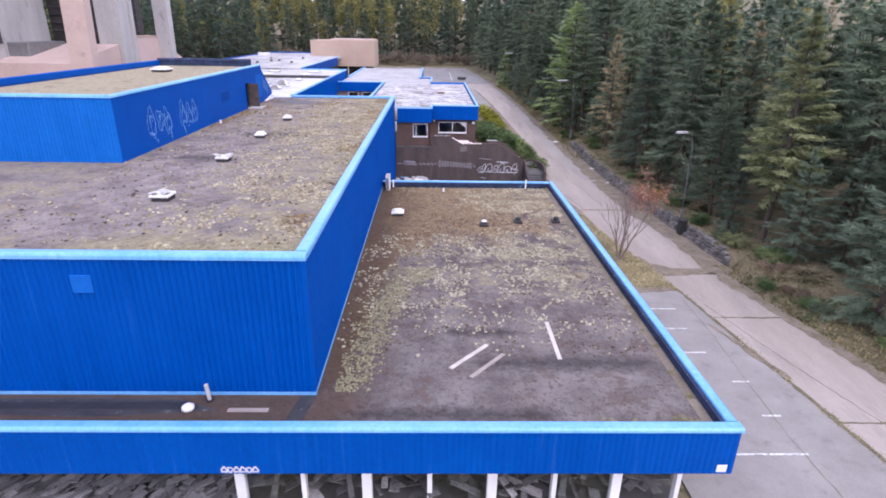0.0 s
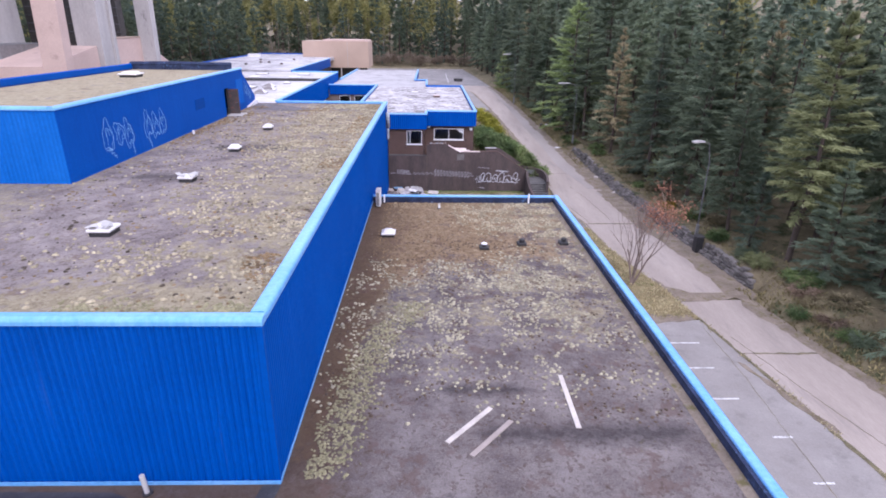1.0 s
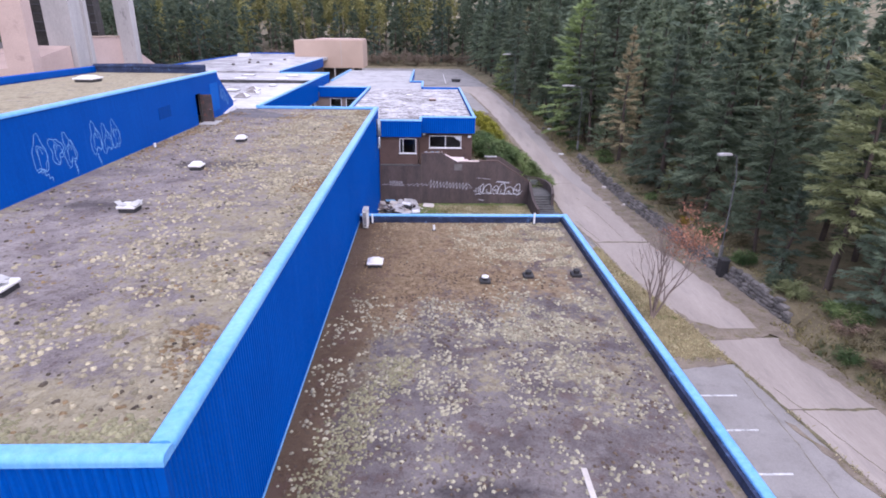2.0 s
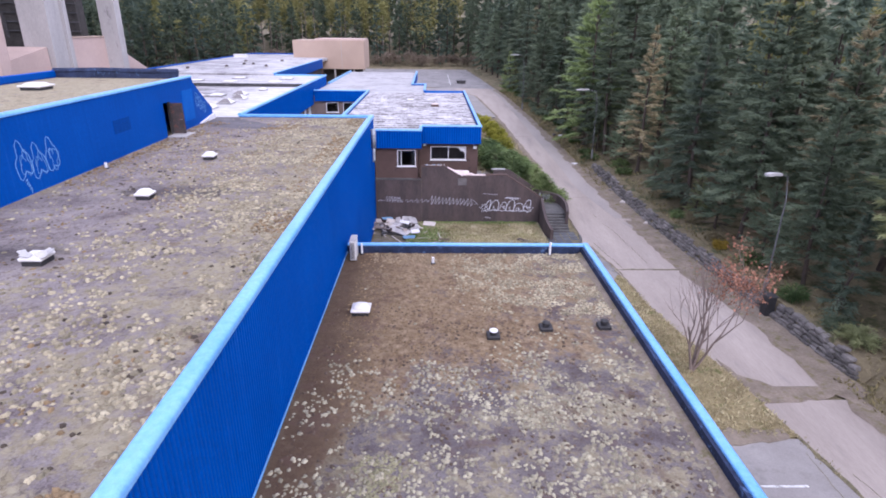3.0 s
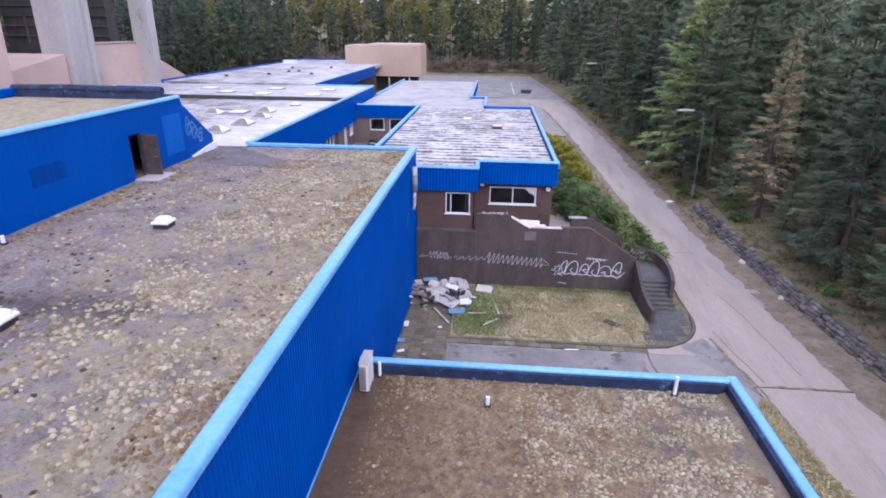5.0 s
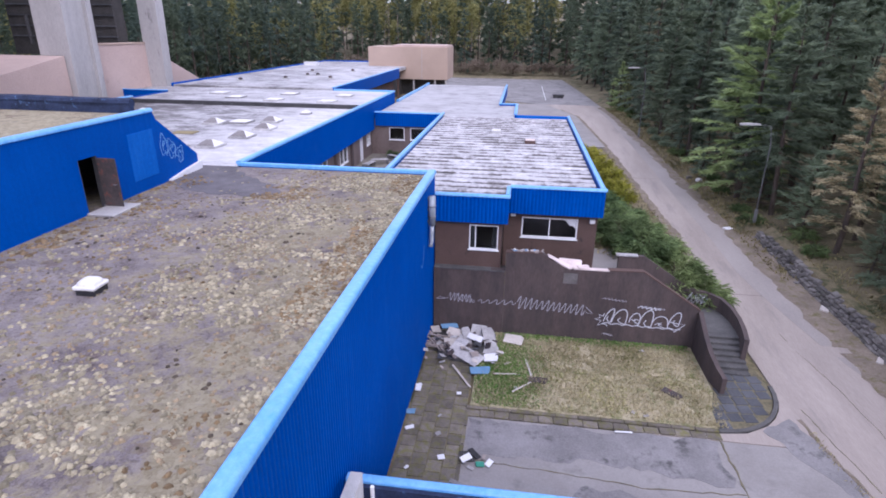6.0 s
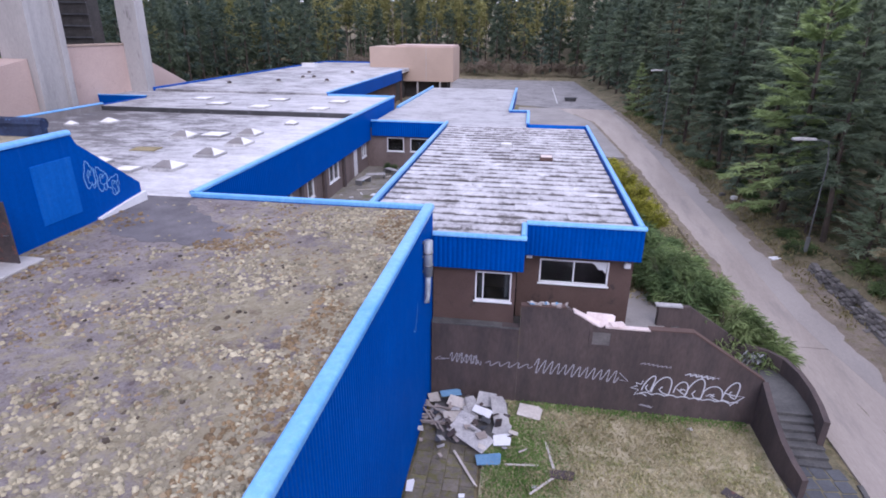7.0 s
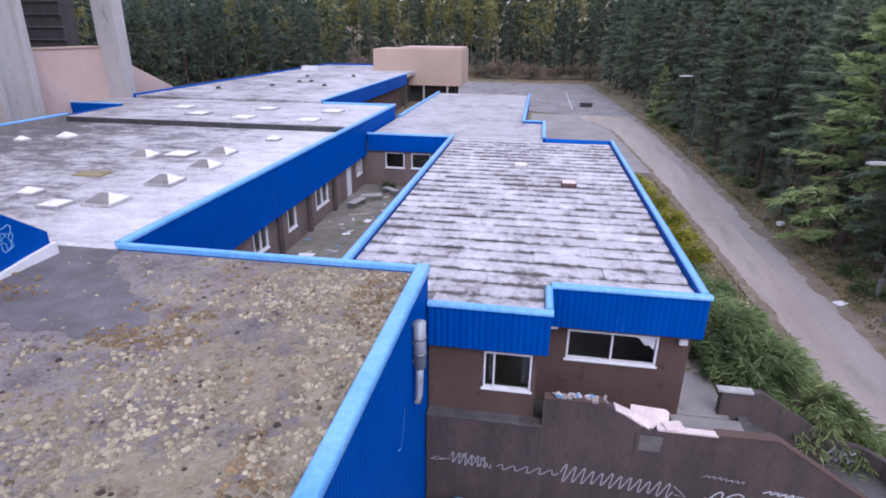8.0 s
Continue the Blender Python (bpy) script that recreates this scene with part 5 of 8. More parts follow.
part("ledge", Shape().soft((MID_X + 0.05, GW - 0.02, 3.62), (-0.22, GW + 0.42, 3.70), 0.015), STEP, wall, "narrow pale ledge")
part("wall_cap", Shape().prism([(-0.2, 4.72), (1.62, 4.78), (1.62, 4.83), (-0.2, 4.77)], "y", GW - 0.02, GW + 0.30), BROWN, wall)
part("wall_cap", Shape().prism([(6.6, 4.1), (9.6, 2.2), (9.6, 2.25), (6.62, 4.15), (4.9, 4.12), (4.9, 4.07)], "y", GW - 0.02, GW + 0.30), BROWN, wall)
part("wall_cap", Shape().soft((3.2, GW - 0.03, 4.03), (4.95, GW + 0.2, 4.11), 0.01), PINK_BIT, wall, "pale new edge strip")
part("recess", cells(Shape(), "y", GW - 0.03, GW - 0.002, 2.62, 3.56, 3.14, 3.93, [(2.74, 3.44, 3.24, 3.83)]), OLD_BROWN, wall, "raised frame of a blind square recess")
part("recess_back", Shape().box((2.74, GW - 0.008, 3.24), (3.44, GW - 0.003, 3.83)), CONCRETE_DARK, wall, "grey blind recess")
part("seam", Shape().box((-0.21, GW - 0.01, 0), (-0.193, GW + 0.0, 4.72)), SLAB, wall, "pale vertical movement joint")


def coil(u0, z0, u1, z1, n, amp, lean, rng):
    """A leaning wave, drawn in one go."""
    out, size = [], amp
    for i in range(n * 10 + 1):
        f, a = i / (n * 10), 6.2832 * i / 10
        if i % 10 == 0:
            size = amp * rng.uniform(0.75, 1.15)
        w = size * math.sin(a)
        out.append((u0 + (u1 - u0) * f + lean * w, z0 + (z1 - z0) * f + w))
    return out


def arch(u, z, w, h, lean):
    """A tall rounded stroke that hooks back inwards at its foot."""
    out = [(u - w / 2 * math.cos(a) + lean * math.sin(a) * h, z + h * max(0.0, math.sin(a)) ** 0.75) for a in [3.1416 * k / 14 for k in range(15)]]
    return out + [(u + w * 0.42, z - 0.05), (u + w * 0.12, z + 0.02), (u - w * 0.08, z + h * 0.22), (u + w * 0.1, z + h * 0.4)]


for pts, wd in ((((-3.75, 1.86), (-3.5, 2.02), (-3.45, 1.92), (-3.1, 1.95)), 0.03), (((-3.75, 1.86), (-3.3, 1.9)), 0.03), (((4.0, 2.0), (4.4, 1.62), (4.05, 1.66)), 0.035)):
    part("scribble", ribbon(pts, wd, "y", GW), FADED_SPRAY, wall, "pale sprayed tick")
for u0, z0, u1, z1, n, amp, lean, wd in ((-3.1, 2.05, -1.85, 1.98, 6, 0.24, 0.25, 0.035), (-2.7, 2.05, -1.75, 1.95, 3, 0.2, -0.3, 0.03), (-1.55, 1.88, 0.45, 1.92, 5, 0.13, 0.7, 0.035), (0.5, 1.98, 4.0, 1.78, 12, 0.33, 0.32, 0.04)):
    part("scribble", ribbon(coil(u0, z0, u1, z1, n, amp, lean, gr), wd, "y", GW, 0.008), FADED_SPRAY, wall, "pale sprayed coil of loops")
for k, (u, z, w, h, lean) in enumerate(((5.15, 1.25, 0.36, 0.75, 0.34), (5.72, 1.2, 0.70, 0.80, 0.24), (6.5, 1.28, 0.52, 0.56, 0.16), (7.02, 1.1, 0.64, 0.96, 0.22), (7.75, 1.14, 0.80, 0.62, 0.10), (8.42, 1.3, 0.5, 0.74, 0.26))):
    part("scribble", ribbon(arch(u, z, w, h, lean), 0.05, "y", GW, 0.008 + 0.001 * k), SPRAY, wall, "sprayed bubble outline")
    if k in (2, 4):
        part("scribble", ribbon([(u - w * 0.3 + 0.05 * i, z + h * (0.3 + 0.08 * math.sin(1.1 * i + k))) for i in range(8)], 0.04, "y", GW, 0.018), SPRAY, wall)
part("scribble", ribbon([(4.9 + 0.1 * i, 1.1 + 0.085 * abs(math.sin(0.62 * i)) - 0.0022 * i) for i in range(40)], 0.05, "y", GW, 0.02), SPRAY, wall, "sprayed wavy underline")
part("scribble", ribbon([(4.98, 1.72), (4.92, 1.55), (4.72, 1.62), (4.78, 1.45), (4.52, 1.36), (4.85, 1.28), (4.7, 1.02), (5.0, 1.12), (5.2, 1.0)], 0.05, "y", GW, 0.022), SPRAY, wall, "sprayed spiky end")
part("scribble", ribbon([(8.2, 1.5), (8.55, 1.42), (8.98, 1.4), (8.5, 0.92), (8.42, 1.1), (8.15, 1.16)], 0.05, "y", GW, 0.022), SPRAY, wall, "sprayed arrow-shaped end")
part("scribble", ribbon(zigzag(6.6, 2.22, 7.7, 2.12, 5, 0.06, gr), 0.05, "y", GW, 0.01), SPRAY, wall, "smudged sprayed dash")
for u0, z0, u1 in ((4.8, 2.55, 6.0), (6.8, 2.25, 7.9), (5.0, 0.55, 5.5)):
    part("scribble", ribbon(zigzag(u0, z0, u1, z0 - 0.1, 7, 0.05, gr), 0.025, "y", GW), FADED_SPRAY, wall, "small faded sprayed marks")

steps = thing("outdoor_steps", (10.6, 57, 0), "dark outdoor stair turning up between curved brown walls", "stairs")


def curve_wall(name, line, tops, thick, material, label):
    """An upright wall along a plan line with a top that falls."""
    s, vs, fs = Shape(), [], []
    for i, (x, y) in enumerate(line):
        a, b = line[max(i - 1, 0)], line[min(i + 1, len(line) - 1)]
        d = Vector((b[0] - a[0], b[1] - a[1])).normalized()
        n = Vector((-d.y, d.x)) * thick / 2
        for sx in (1, -1):
            for z in (-0.1, tops[i]):
                vs.append((x + n.x * sx, y + n.y * sx, z))
    for i in range(len(line) - 1):
        a, b = 4 * i, 4 * i + 4
        fs += [(a, b, b + 1, a + 1), (a + 2, a + 3, b + 3, b + 2), (a + 1, b + 1, b + 3, a + 3), (a, a + 2, b + 2, b)]
    e = 4 * (len(line) - 1)
    fs += [(0, 1, 3, 2), (e, e + 2, e + 3, e + 1)]
    return part(name, s.add(vs, fs), material, steps, label)


inner = [(9.62, 57.78), (9.60, 57.0), (9.58, 56.2), (9.6, 55.4), (9.7, 54.6), (9.82, 53.95)]
curve_wall("side_wall", inner, [2.2, 1.85, 1.55, 1.25, 1.0, 0.85], 0.22, OLD_BROWN, "low falling brown wall beside the steps")
outer = [(5.84, 60.6), (7.2, 60.75), (8.6, 60.95), (10.0, 61.15), (11.0, 61.15), (11.55, 60.6), (11.8, 59.6), (11.82, 58.6), (11.7, 57.5), (11.5, 56.5)]
curve_wall("side_wall", outer, [3.85, 3.85, 2.9, 1.95, 1.75, 1.7, 1.65, 1.6, 1.55, 1.5], 0.22, OLD_BROWN, "curved brown wall round the stair turn")
part("wall_cap", Shape().soft((5.7, 60.45, 3.85), (6.85, 60.78, 3.93), 0.01), BOARD, steps, "pale stone cap")
for k in range(7):
    y = 55.6 + 0.34 * k
    part("step", Shape().soft((9.71 - 0.0, y, 0), (11.62 if k < 3 else 11.68, y + 0.36, 0.135 * (k + 1)), 0.015), STEP, steps)
part("landing", Shape().soft((9.4, 57.99, 0), (11.7, 61.02, 0.945), 0.015), STEP, steps, "mossy landing at the turn")
for k in range(9):
    x = 9.4 - 0.32 * k
    part("step", Shape().soft((x - 0.34, 58.09, 0.2), (x, 60.75, 0.945 + 0.215 * (k + 1)), 0.012), STEP, steps)
for p, q in (((9.9, 1.42), (11.3, 1.40)), ((10.0, 1.2), (11.2, 1.25)), ((9.95, 1.55), (11.1, 1.3)), ((10.0, 1.15), (11.25, 1.5))):
    part("scribble", ribbon(zigzag(p[0], p[1], q[0], q[1], 5, 0.2, gr), 0.06, "y", 61.02), SPRAY, steps, "sprayed scribble at the stair turn")
solid("terrace", Shape().box((-0.5, GW + 0.285, 1.0), (6.5, 60.25, 2.9)).box((4.46, 60.3, 1.0), (6.2, 64, 2.9)), TARMAC, "grey paved terrace before the annexe", "terrace", kind="structure")

# lawn with its kerb
ARC = [(8.9 + 3.3 * math.sin(a), 54.9 - 3.6 * math.cos(a)) for a in [1.5708 * k / 9 for k in range(10)]]
lawn = solid("lawn", Shape().prism([(-1.3, 51.4), (8.9, 51.4), (9.0, 52.6), (9.45, 54.0), (9.45, 57.79), (-1.3, 57.79)], "z", -0.1, 0.1), LAWN, "patchy dry lawn with green tufts", "lawn", kind="structure")
kerb = thing("kerb", (4, 51.2, 0), "worn mossy kerb round the lawn and the stair foot", "kerb")
for k in range(11):
    part("kerb_stone", Shape().soft((-1.45 + 0.94 * k, 51.18, -0.05), (-1.47 + 0.94 * (k + 1), 51.36, 0.12), 0.02), SLAB, kerb)
for k in range(17):
    part("kerb_stone", Shape().soft((-1.45 + 0.61 * k, 50.76, -0.05), (-1.47 + 0.61 * (k + 1), 51.15, 0.05 + 0.012 * (k * 7 % 4)), 0.02), SLAB, kerb)
for (x0, y0), (x1, y1) in zip(ARC, ARC[1:]):
    d = Vector((x1 - x0, y1 - y0)).normalized()
    n = Vector((-d.y, d.x)) * 0.09
    x1, y1 = x1 - d.x * 0.01, y1 - d.y * 0.01
    part("kerb_stone", Shape().prism([(x0 + n.x, y0 + n.y), (x0 - n.x, y0 - n.y), (x1 - n.x, y1 - n.y), (x1 + n.x, y1 + n.y)], "z", -0.05, 0.1), STEP, kerb)
for k in range(7):
    part("kerb_stone", Shape().soft((-1.48, 43.6 + 1.08 * k, -0.05), (-1.32, 43.6 + 1.07 * (k + 1), 0.07), 0.02), SLAB, kerb)
solid("stair_foot", Shape().prism([(8.95, 51.36), *[(x - 0.1, y + 0.06) for x, y in ARC[1:]], (12.0, 56.4), (9.5, 56.4), (9.5, 54.0), (9.05, 52.6)], "z", -0.1, 0.03), CRACK, "mossy bed of the dark slabs at the stair foot", "paving", kind="structure")
solid("path", Shape().box((MID_X + 0.1, 42.85, -0.1), (-1.5, 57.79, 0.03)), CRACK, "mossy bed of the path along the blue wall", "paving", kind="structure")

# ---- rubble heap and litter ----
rr = random.Random(5)


def board(x, y, z, lx, ly, t, rz, tilt, roll, material, label, group="rubble heap", name="board"):
    s = Shape()
    a, b = lx / 2, ly / 2
    cut = rr.uniform(0.0, 0.35)
    poly = [(-a, -b), (a * rr.uniform(0.7, 1), -b), (a, b * (1 - cut)), (a * (1 - cut), b), (-a, b * rr.uniform(0.7, 1))]
    s.prism(poly, "z", -t / 2, t / 2)
    ob = solid(name, s, material, label, name.replace("_", " "), group)
    ob.matrix_basis = pose(x, y, z, tilt, roll, rz)
    return ob


heap = [(-1.85, 54.95, 0.42, 2.1, 0.95, -31, 12, 8, BOARD), (-0.78, 56.35, 0.52, 0.75, 2.0, 14, 14, 6, BOARD), (-1.4, 57.05, 0.6, 0.9, 0.75, -8, 28, 0, BOARD), (-1.5, 56.15, 0.68, 0.95, 0.42, -22, 24, 5, WHITE),
        (-2.55, 56.75, 0.55, 1.05, 0.6, -12, 18, 6, BUFF_BOARD), (-2.65, 55.85, 0.5, 1.0, 0.65, 20, 14, 12, BUFF_BOARD), (-2.15, 55.75, 0.58, 0.85, 0.55, -35, 20, -6, BOARD), (-3.65, 57.0, 0.5, 0.6, 0.55, 30, 20, 10, BUFF_BOARD),
        (-0.6, 54.95, 0.36, 0.85, 0.65, 6, 12, -4, WHITE), (-0.65, 55.5, 0.42, 0.8, 0.7, -12, 18, 0, BOARD), (0.45, 57.0, 0.26, 1.15, 0.85, -10, 10, 4, BUFF_BOARD), (-1.95, 56.4, 0.6, 0.5, 1.2, 18, 30, 0, BOARD), (-3.3, 56.3, 0.36, 0.7, 0.5, -25, 10, 16, BOARD)]
# the mound's dark colour stands in for shade in the gaps between boards
solid("debris_mound", Shape().prism([(-3.7, 57.3), (-3.2, 54.9), (-1.5, 54.6), (-0.5, 55.6), (-0.5, 57.4)], "z", 0.02, 0.22), STEP, "low mound of splinters under the boards, dark as the shade in their gaps", "rubble", kind="stuff")
for x, y, z, lx, ly, rz, tl, rl, m in heap:
    board(x, y, z - 0.03, lx * 0.86, ly * 0.86, 0.03, rz, tl, rl, m, {BOARD: "broken grey plasterboard sheet on the rubble heap", WHITE: "broken white board on the rubble heap", BUFF_BOARD: "buff broken board on the rubble heap"}[m])
for x, y, z, lx, ly, rz, tl, rl in ((-2.95, 57.25, 0.58, 0.95, 0.35, 28, 16, 8), (-1.05, 53.95, 0.2, 1.0, 0.55, 14, 5, 4), (-3.75, 50.6, 0.1, 0.4, 0.3, 10, 3, 3)):
    board(x, y, z, lx, ly, 0.03, rz, tl, rl, BLUE_BIT, "crumpled blue sheet in the rubble")
for k in range(16):
    a, L = rr.uniform(-60, 60), rr.uniform(0.8, 1.9)
    x, y = rr.uniform(-3.7, -2.5), rr.uniform(55.0, 56.6)
    board(x, y, rr.uniform(0.25, 0.5), L, 0.07, 0.04, a, rr.uniform(-8, 8), rr.uniform(-10, 10), GREY_WOOD, "splintered grey batten in the rubble", name="batten")
for k in range(60):
    board(rr.gauss(-1.9, 0.9), rr.gauss(55.6, 0.7), rr.uniform(0.25, 0.55), rr.uniform(0.15, 0.5), rr.uniform(0.1, 0.35), 0.02, rr.uniform(0, 180), rr.uniform(-30, 30), rr.uniform(-30, 30), rr.choice([BOARD, BOARD, GREY_WOOD, GREY_WOOD, WOOD, PINK_BIT, DARK_SLAB, OLD_BROWN, RUST, OLD_BROWN]), "small broken scrap on the rubble heap", "rubble scraps", "scrap")
for x, y, L, rz in ((-1.9, 53.4, 1.9, -58), (1.0, 53.1, 1.6, 48), (0.2, 53.9, 1.3, 8), (1.2, 54.6, 1.5, 100)):
    board(x, y, 0.15, L, 0.09, 0.03, rz, 1, 2, WOOD, "thin pale batten lying on the ground", "scattered battens", "batten")
for x, y, lx, ly, rz in ((-3.72, 52.3, 0.35, 0.7, 5), (-3.9 + 0.3, 49.6, 0.5, 0.25, 30), (-2.4, 49.4, 0.3, 0.25, 40), (-2.1, 48.1, 0.35, 0.3, 20), (-1.86, 52.1, 0.28, 0.22, 10), (0.63, 52.9, 0.22, 0.18, 0), (5.0, 51.0 - 0.4, 0.9, 0.1, 6), (6.1, 51.75, 0.35, 0.18, 30), (5.6, 51.9, 0.25, 0.2, 70), (6.9, 57.0, 0.3, 0.2, 30), (-1.4, 46.9, 0.6, 0.25, -20), (-2.9, 46.2, 0.3, 0.3, 15), (-3.3, 47.4, 0.25, 0.15, 60), (-2.5, 50.5, 0.3, 0.12, 60)):
    board(x, y, 0.1 if y < 51.2 else 0.14, lx * 0.8, ly * 0.8, 0.02, rz, 2, 2, rr.choice([WHITE, BOARD, BOARD]), "scrap of pale board litter", "litter", "litter")
board(7.56, 53.5, 0.16, 0.9, 0.4, 0.03, -40, 4, 3, RUST, "rusty sheet lying in the grass", "litter", "metal_sheet")
board(1.65, 53.65, 0.14, 0.9, 0.45, 0.03, 0, 2, 2, OLD_BROWN, "brown panel lying in the grass", "litter", "panel")
# a smashed cabinet by the yard's edge
cab = thing("smashed_cabinet", (-0.8, 48.1, 0.03), "smashed black cabinet with white and green boards beside the yard", "cabinet")
for name, x, y, z, lx, ly, th, rz, tl, rl, m, lb in (
        ("shell", -1.12, 48.2, 0.17, 0.55, 0.42, 0.03, 20, 24, 8, BLACK, "black cabinet shell"), ("shell", -0.86, 48.4, 0.16, 0.5, 0.3, 0.03, -40, -20, 16, BLACK, "black cabinet side"),
        ("panel", -1.15, 48.0, 0.28, 0.42, 0.26, 0.02, 35, 14, -10, WHITE, "torn white panel"), ("panel", -0.62, 47.95, 0.09, 0.32, 0.24, 0.02, 12, 8, 6, GREEN_BIT, "green panel"),
        ("panel", -0.28, 48.05, 0.10, 0.34, 0.22, 0.02, 60, 10, -7, WHITE, "white panel"), ("panel", -0.95, 47.72, 0.08, 0.26, 0.14, 0.02, -25, 4, 7, BOARD, "broken pale shelf"),
        ("panel", -0.5, 48.35, 0.09, 0.3, 0.12, 0.02, 80, 5, 9, GREY_WOOD, "splintered back board")):
    sh = Shape().soft((-lx / 2, -ly / 2, -th / 2), (lx / 2, ly / 2, th / 2), 0.006)
    turn = pose(x, y, z, tl, rl, rz)
    sh.v = [tuple(turn @ Vector(q)) for q in sh.v]
    part(name, sh, m, cab, lb)

# boards piled on the terrace edge
for x, y, z, lx, ly, rz, tl, rl in ((2.55, 57.98, 4.28, 0.75, 0.32, -6, 5, 29), (2.2, 57.96, 4.5, 0.7, 0.35, 12, 8, 29), (3.7, 57.98, 4.14, 0.6, 0.35, 20, 6, 2), (2.75, 57.95, 4.22, 0.6, 0.3, -14, 10, 24)):
    board(x, y, z, lx, ly, 0.04, rz, tl, rl, PINK_BIT, "pale pink insulation board dumped on the wall", "boards on the wall")
board(3.05, 58.3, 4.12, 1.15, 0.75, 0.04, -8, 24, 2, PINK_BIT, "wide pale pink insulation board dumped behind the wall", "boards on the wall")
solid("debris_on_wall", Shape().prism([(-0.1, 58.15), (0.2, 58.09), (1.9, 58.09), (2.6, 58.1), (2.6, 59.4), (-0.1, 59.3)], "z", 2.9, 3.5), DARK_IN, "dumped rubble behind the wall top", "rubble", kind="stuff")
for k in range(22):
    board(rr.uniform(0.0, 1.7), rr.uniform(57.83, 58.05), rr.uniform(4.80, 4.86), rr.uniform(0.12, 0.3), rr.uniform(0.08, 0.22), 0.02, rr.uniform(0, 180), rr.uniform(-25, 25), rr.uniform(-25, 25), rr.choice([BOARD, BOARD, BLUE_BIT, WOOD, GREY_WOOD]), "small broken scrap on the wall top", "scraps on the wall", "scrap")

# ---- roof things ----
def roof_dome(x, y, z, w=0.64, label="white domed rooflight on a low kerb", group="rooflights on the hall roof", whole=True):
    t = thing("rooflight", (x, y, z), label, "rooflight", group)
    h = w / 2
    part("kerb", Shape().soft((x - h * 0.86, y - h * 0.86, z - 0.02), (x + h * 0.86, y + h * 0.86, z + 0.19), 0.015), BLACK, t)
    part("rim", Shape().soft((x - h, y - h, z + 0.16), (x + h, y + h, z + 0.27), 0.03), DOME, t)
    if not whole:
        return t
    s = Shape()
    n, rings = 16, [(0.92, 0.0), (0.86, 0.07), (0.66, 0.13), (0.3, 0.155)]
    vs = []
    for r, dz in rings:
        for k in range(n):
            a = 6.2832 * (k + 0.5) / n
            c, q = math.cos(a), math.sin(a)
            m = 1 / max(abs(c), abs(q)) * 0.82 + 0.18
            vs.append((x + h * r * c * min(m, 1.22) * 0.93, y + h * r * q * min(m, 1.22) * 0.93, z + 0.265 + dz * 0.9))
    fs = [(i * n + k, i * n + (k + 1) % n, (i + 1) * n + (k + 1) % n, (i + 1) * n + k) for i in range(3) for k in range(n)] + [tuple(range(3 * n, 4 * n))]
    part("dome", s.add(vs, fs), DOME, t, smooth=True)
    return t


first = roof_dome(-11.1, 36.5, MID_DECK)
copy_thing(first, pose(-11.15, 43.75, MID_DECK, 0, 0, 2))
broken = roof_dome(-11.1, 22.7, MID_DECK, w=0.8, label="broken rooflight with a shattered grey dome", whole=False)
for k in range(6):
    board(-11.1 + rr.uniform(-0.4, 0.4), 22.7 + rr.uniform(-0.35, 0.35), MID_DECK + 0.33, rr.uniform(0.2, 0.4), rr.uniform(0.15, 0.3), 0.015, rr.uniform(0, 180), rr.uniform(-25, 25), rr.uniform(-25, 25), GREY_PLASTIC, "shard of a broken rooflight dome", "rooflight shards", "shard")
broken = roof_dome(-11.1, 29.8, MID_DECK, w=0.7, label="broken rooflight with a cracked grey dome", whole=False)
for k in range(5):
    board(-11.1 + rr.uniform(-0.4, 0.4), 29.8 + rr.uniform(-0.35, 0.35), MID_DECK + 0.34, rr.uniform(0.2, 0.4), rr.uniform(0.15, 0.3), 0.015, rr.uniform(0, 180), rr.uniform(-25, 25), rr.uniform(-25, 25), GREY_PLASTIC, "shard of a broken rooflight dome", "rooflight shards", "shard")
roof_dome(-21.5, 46.9, UP_DECK, 1.3, "large white domed rooflight on the plant room", "rooflight on the plant room")
roof_dome(-2.35, 35.65, LOW_DECK, 0.82, "white domed rooflight beside the blue wall", "rooflight on the low roof")


def roof_vent(x, y, capped):
    t = thing("roof_vent", (x, y, LOW_DECK), "squat black roof vent with white cap" if capped else "squat black roof vent with torn cowl", "roof vent", "vents on the low roof")
    part("base", Shape().soft((x - 0.26, y - 0.26, LOW_DECK - 0.01), (x + 0.26, y + 0.26, LOW_DECK + 0.16), 0.03), BLACK, t)
    part("neck", Shape().tube([(x, y, LOW_DECK + 0.15), (x, y, LOW_DECK + 0.30)], 0.15, 12), BLACK, t)
    part("cap", Shape().tube([(x, y, LOW_DECK + 0.28), (x, y, LOW_DECK + 0.33), (x, y, LOW_DECK + 0.38)], [0.17, 0.17, 0.08], 12), WHITE if capped else BLACK, t, "white cap" if capped else "black cowl")
    return t


roof_vent(3.17, 33.6, True)
roof_vent(5.4, 34.25, False)
roof_vent(7.85, 34.4, False)


def vent_pipe(x, y, z, h, r=0.05, material=WHITE, lean=0.0):
    t = thing("vent_pipe", (x, y, z), "short pale vent pipe with a collar", "pipe", "vent pipes on the roofs")
    part("pipe", Shape().tube([(x, y, z - 0.02), (x + lean, y, z + h)], r, 10), material, t)
    part("collar", Shape().tube([(x, y, z - 0.01), (x, y, z + 0.06)], r * 1.9, 10), BLACK, t)
    return t


vent_pipe(-7.35, 15.9, LOW_DECK, 0.62, 0.07, GREY_PLASTIC, -0.05)
vent_pipe(-3.1, 42.25, LOW_DECK, 0.62, 0.055)
vent_pipe(7.1, 42.2, LOW_DECK, 0.75, 0.06)
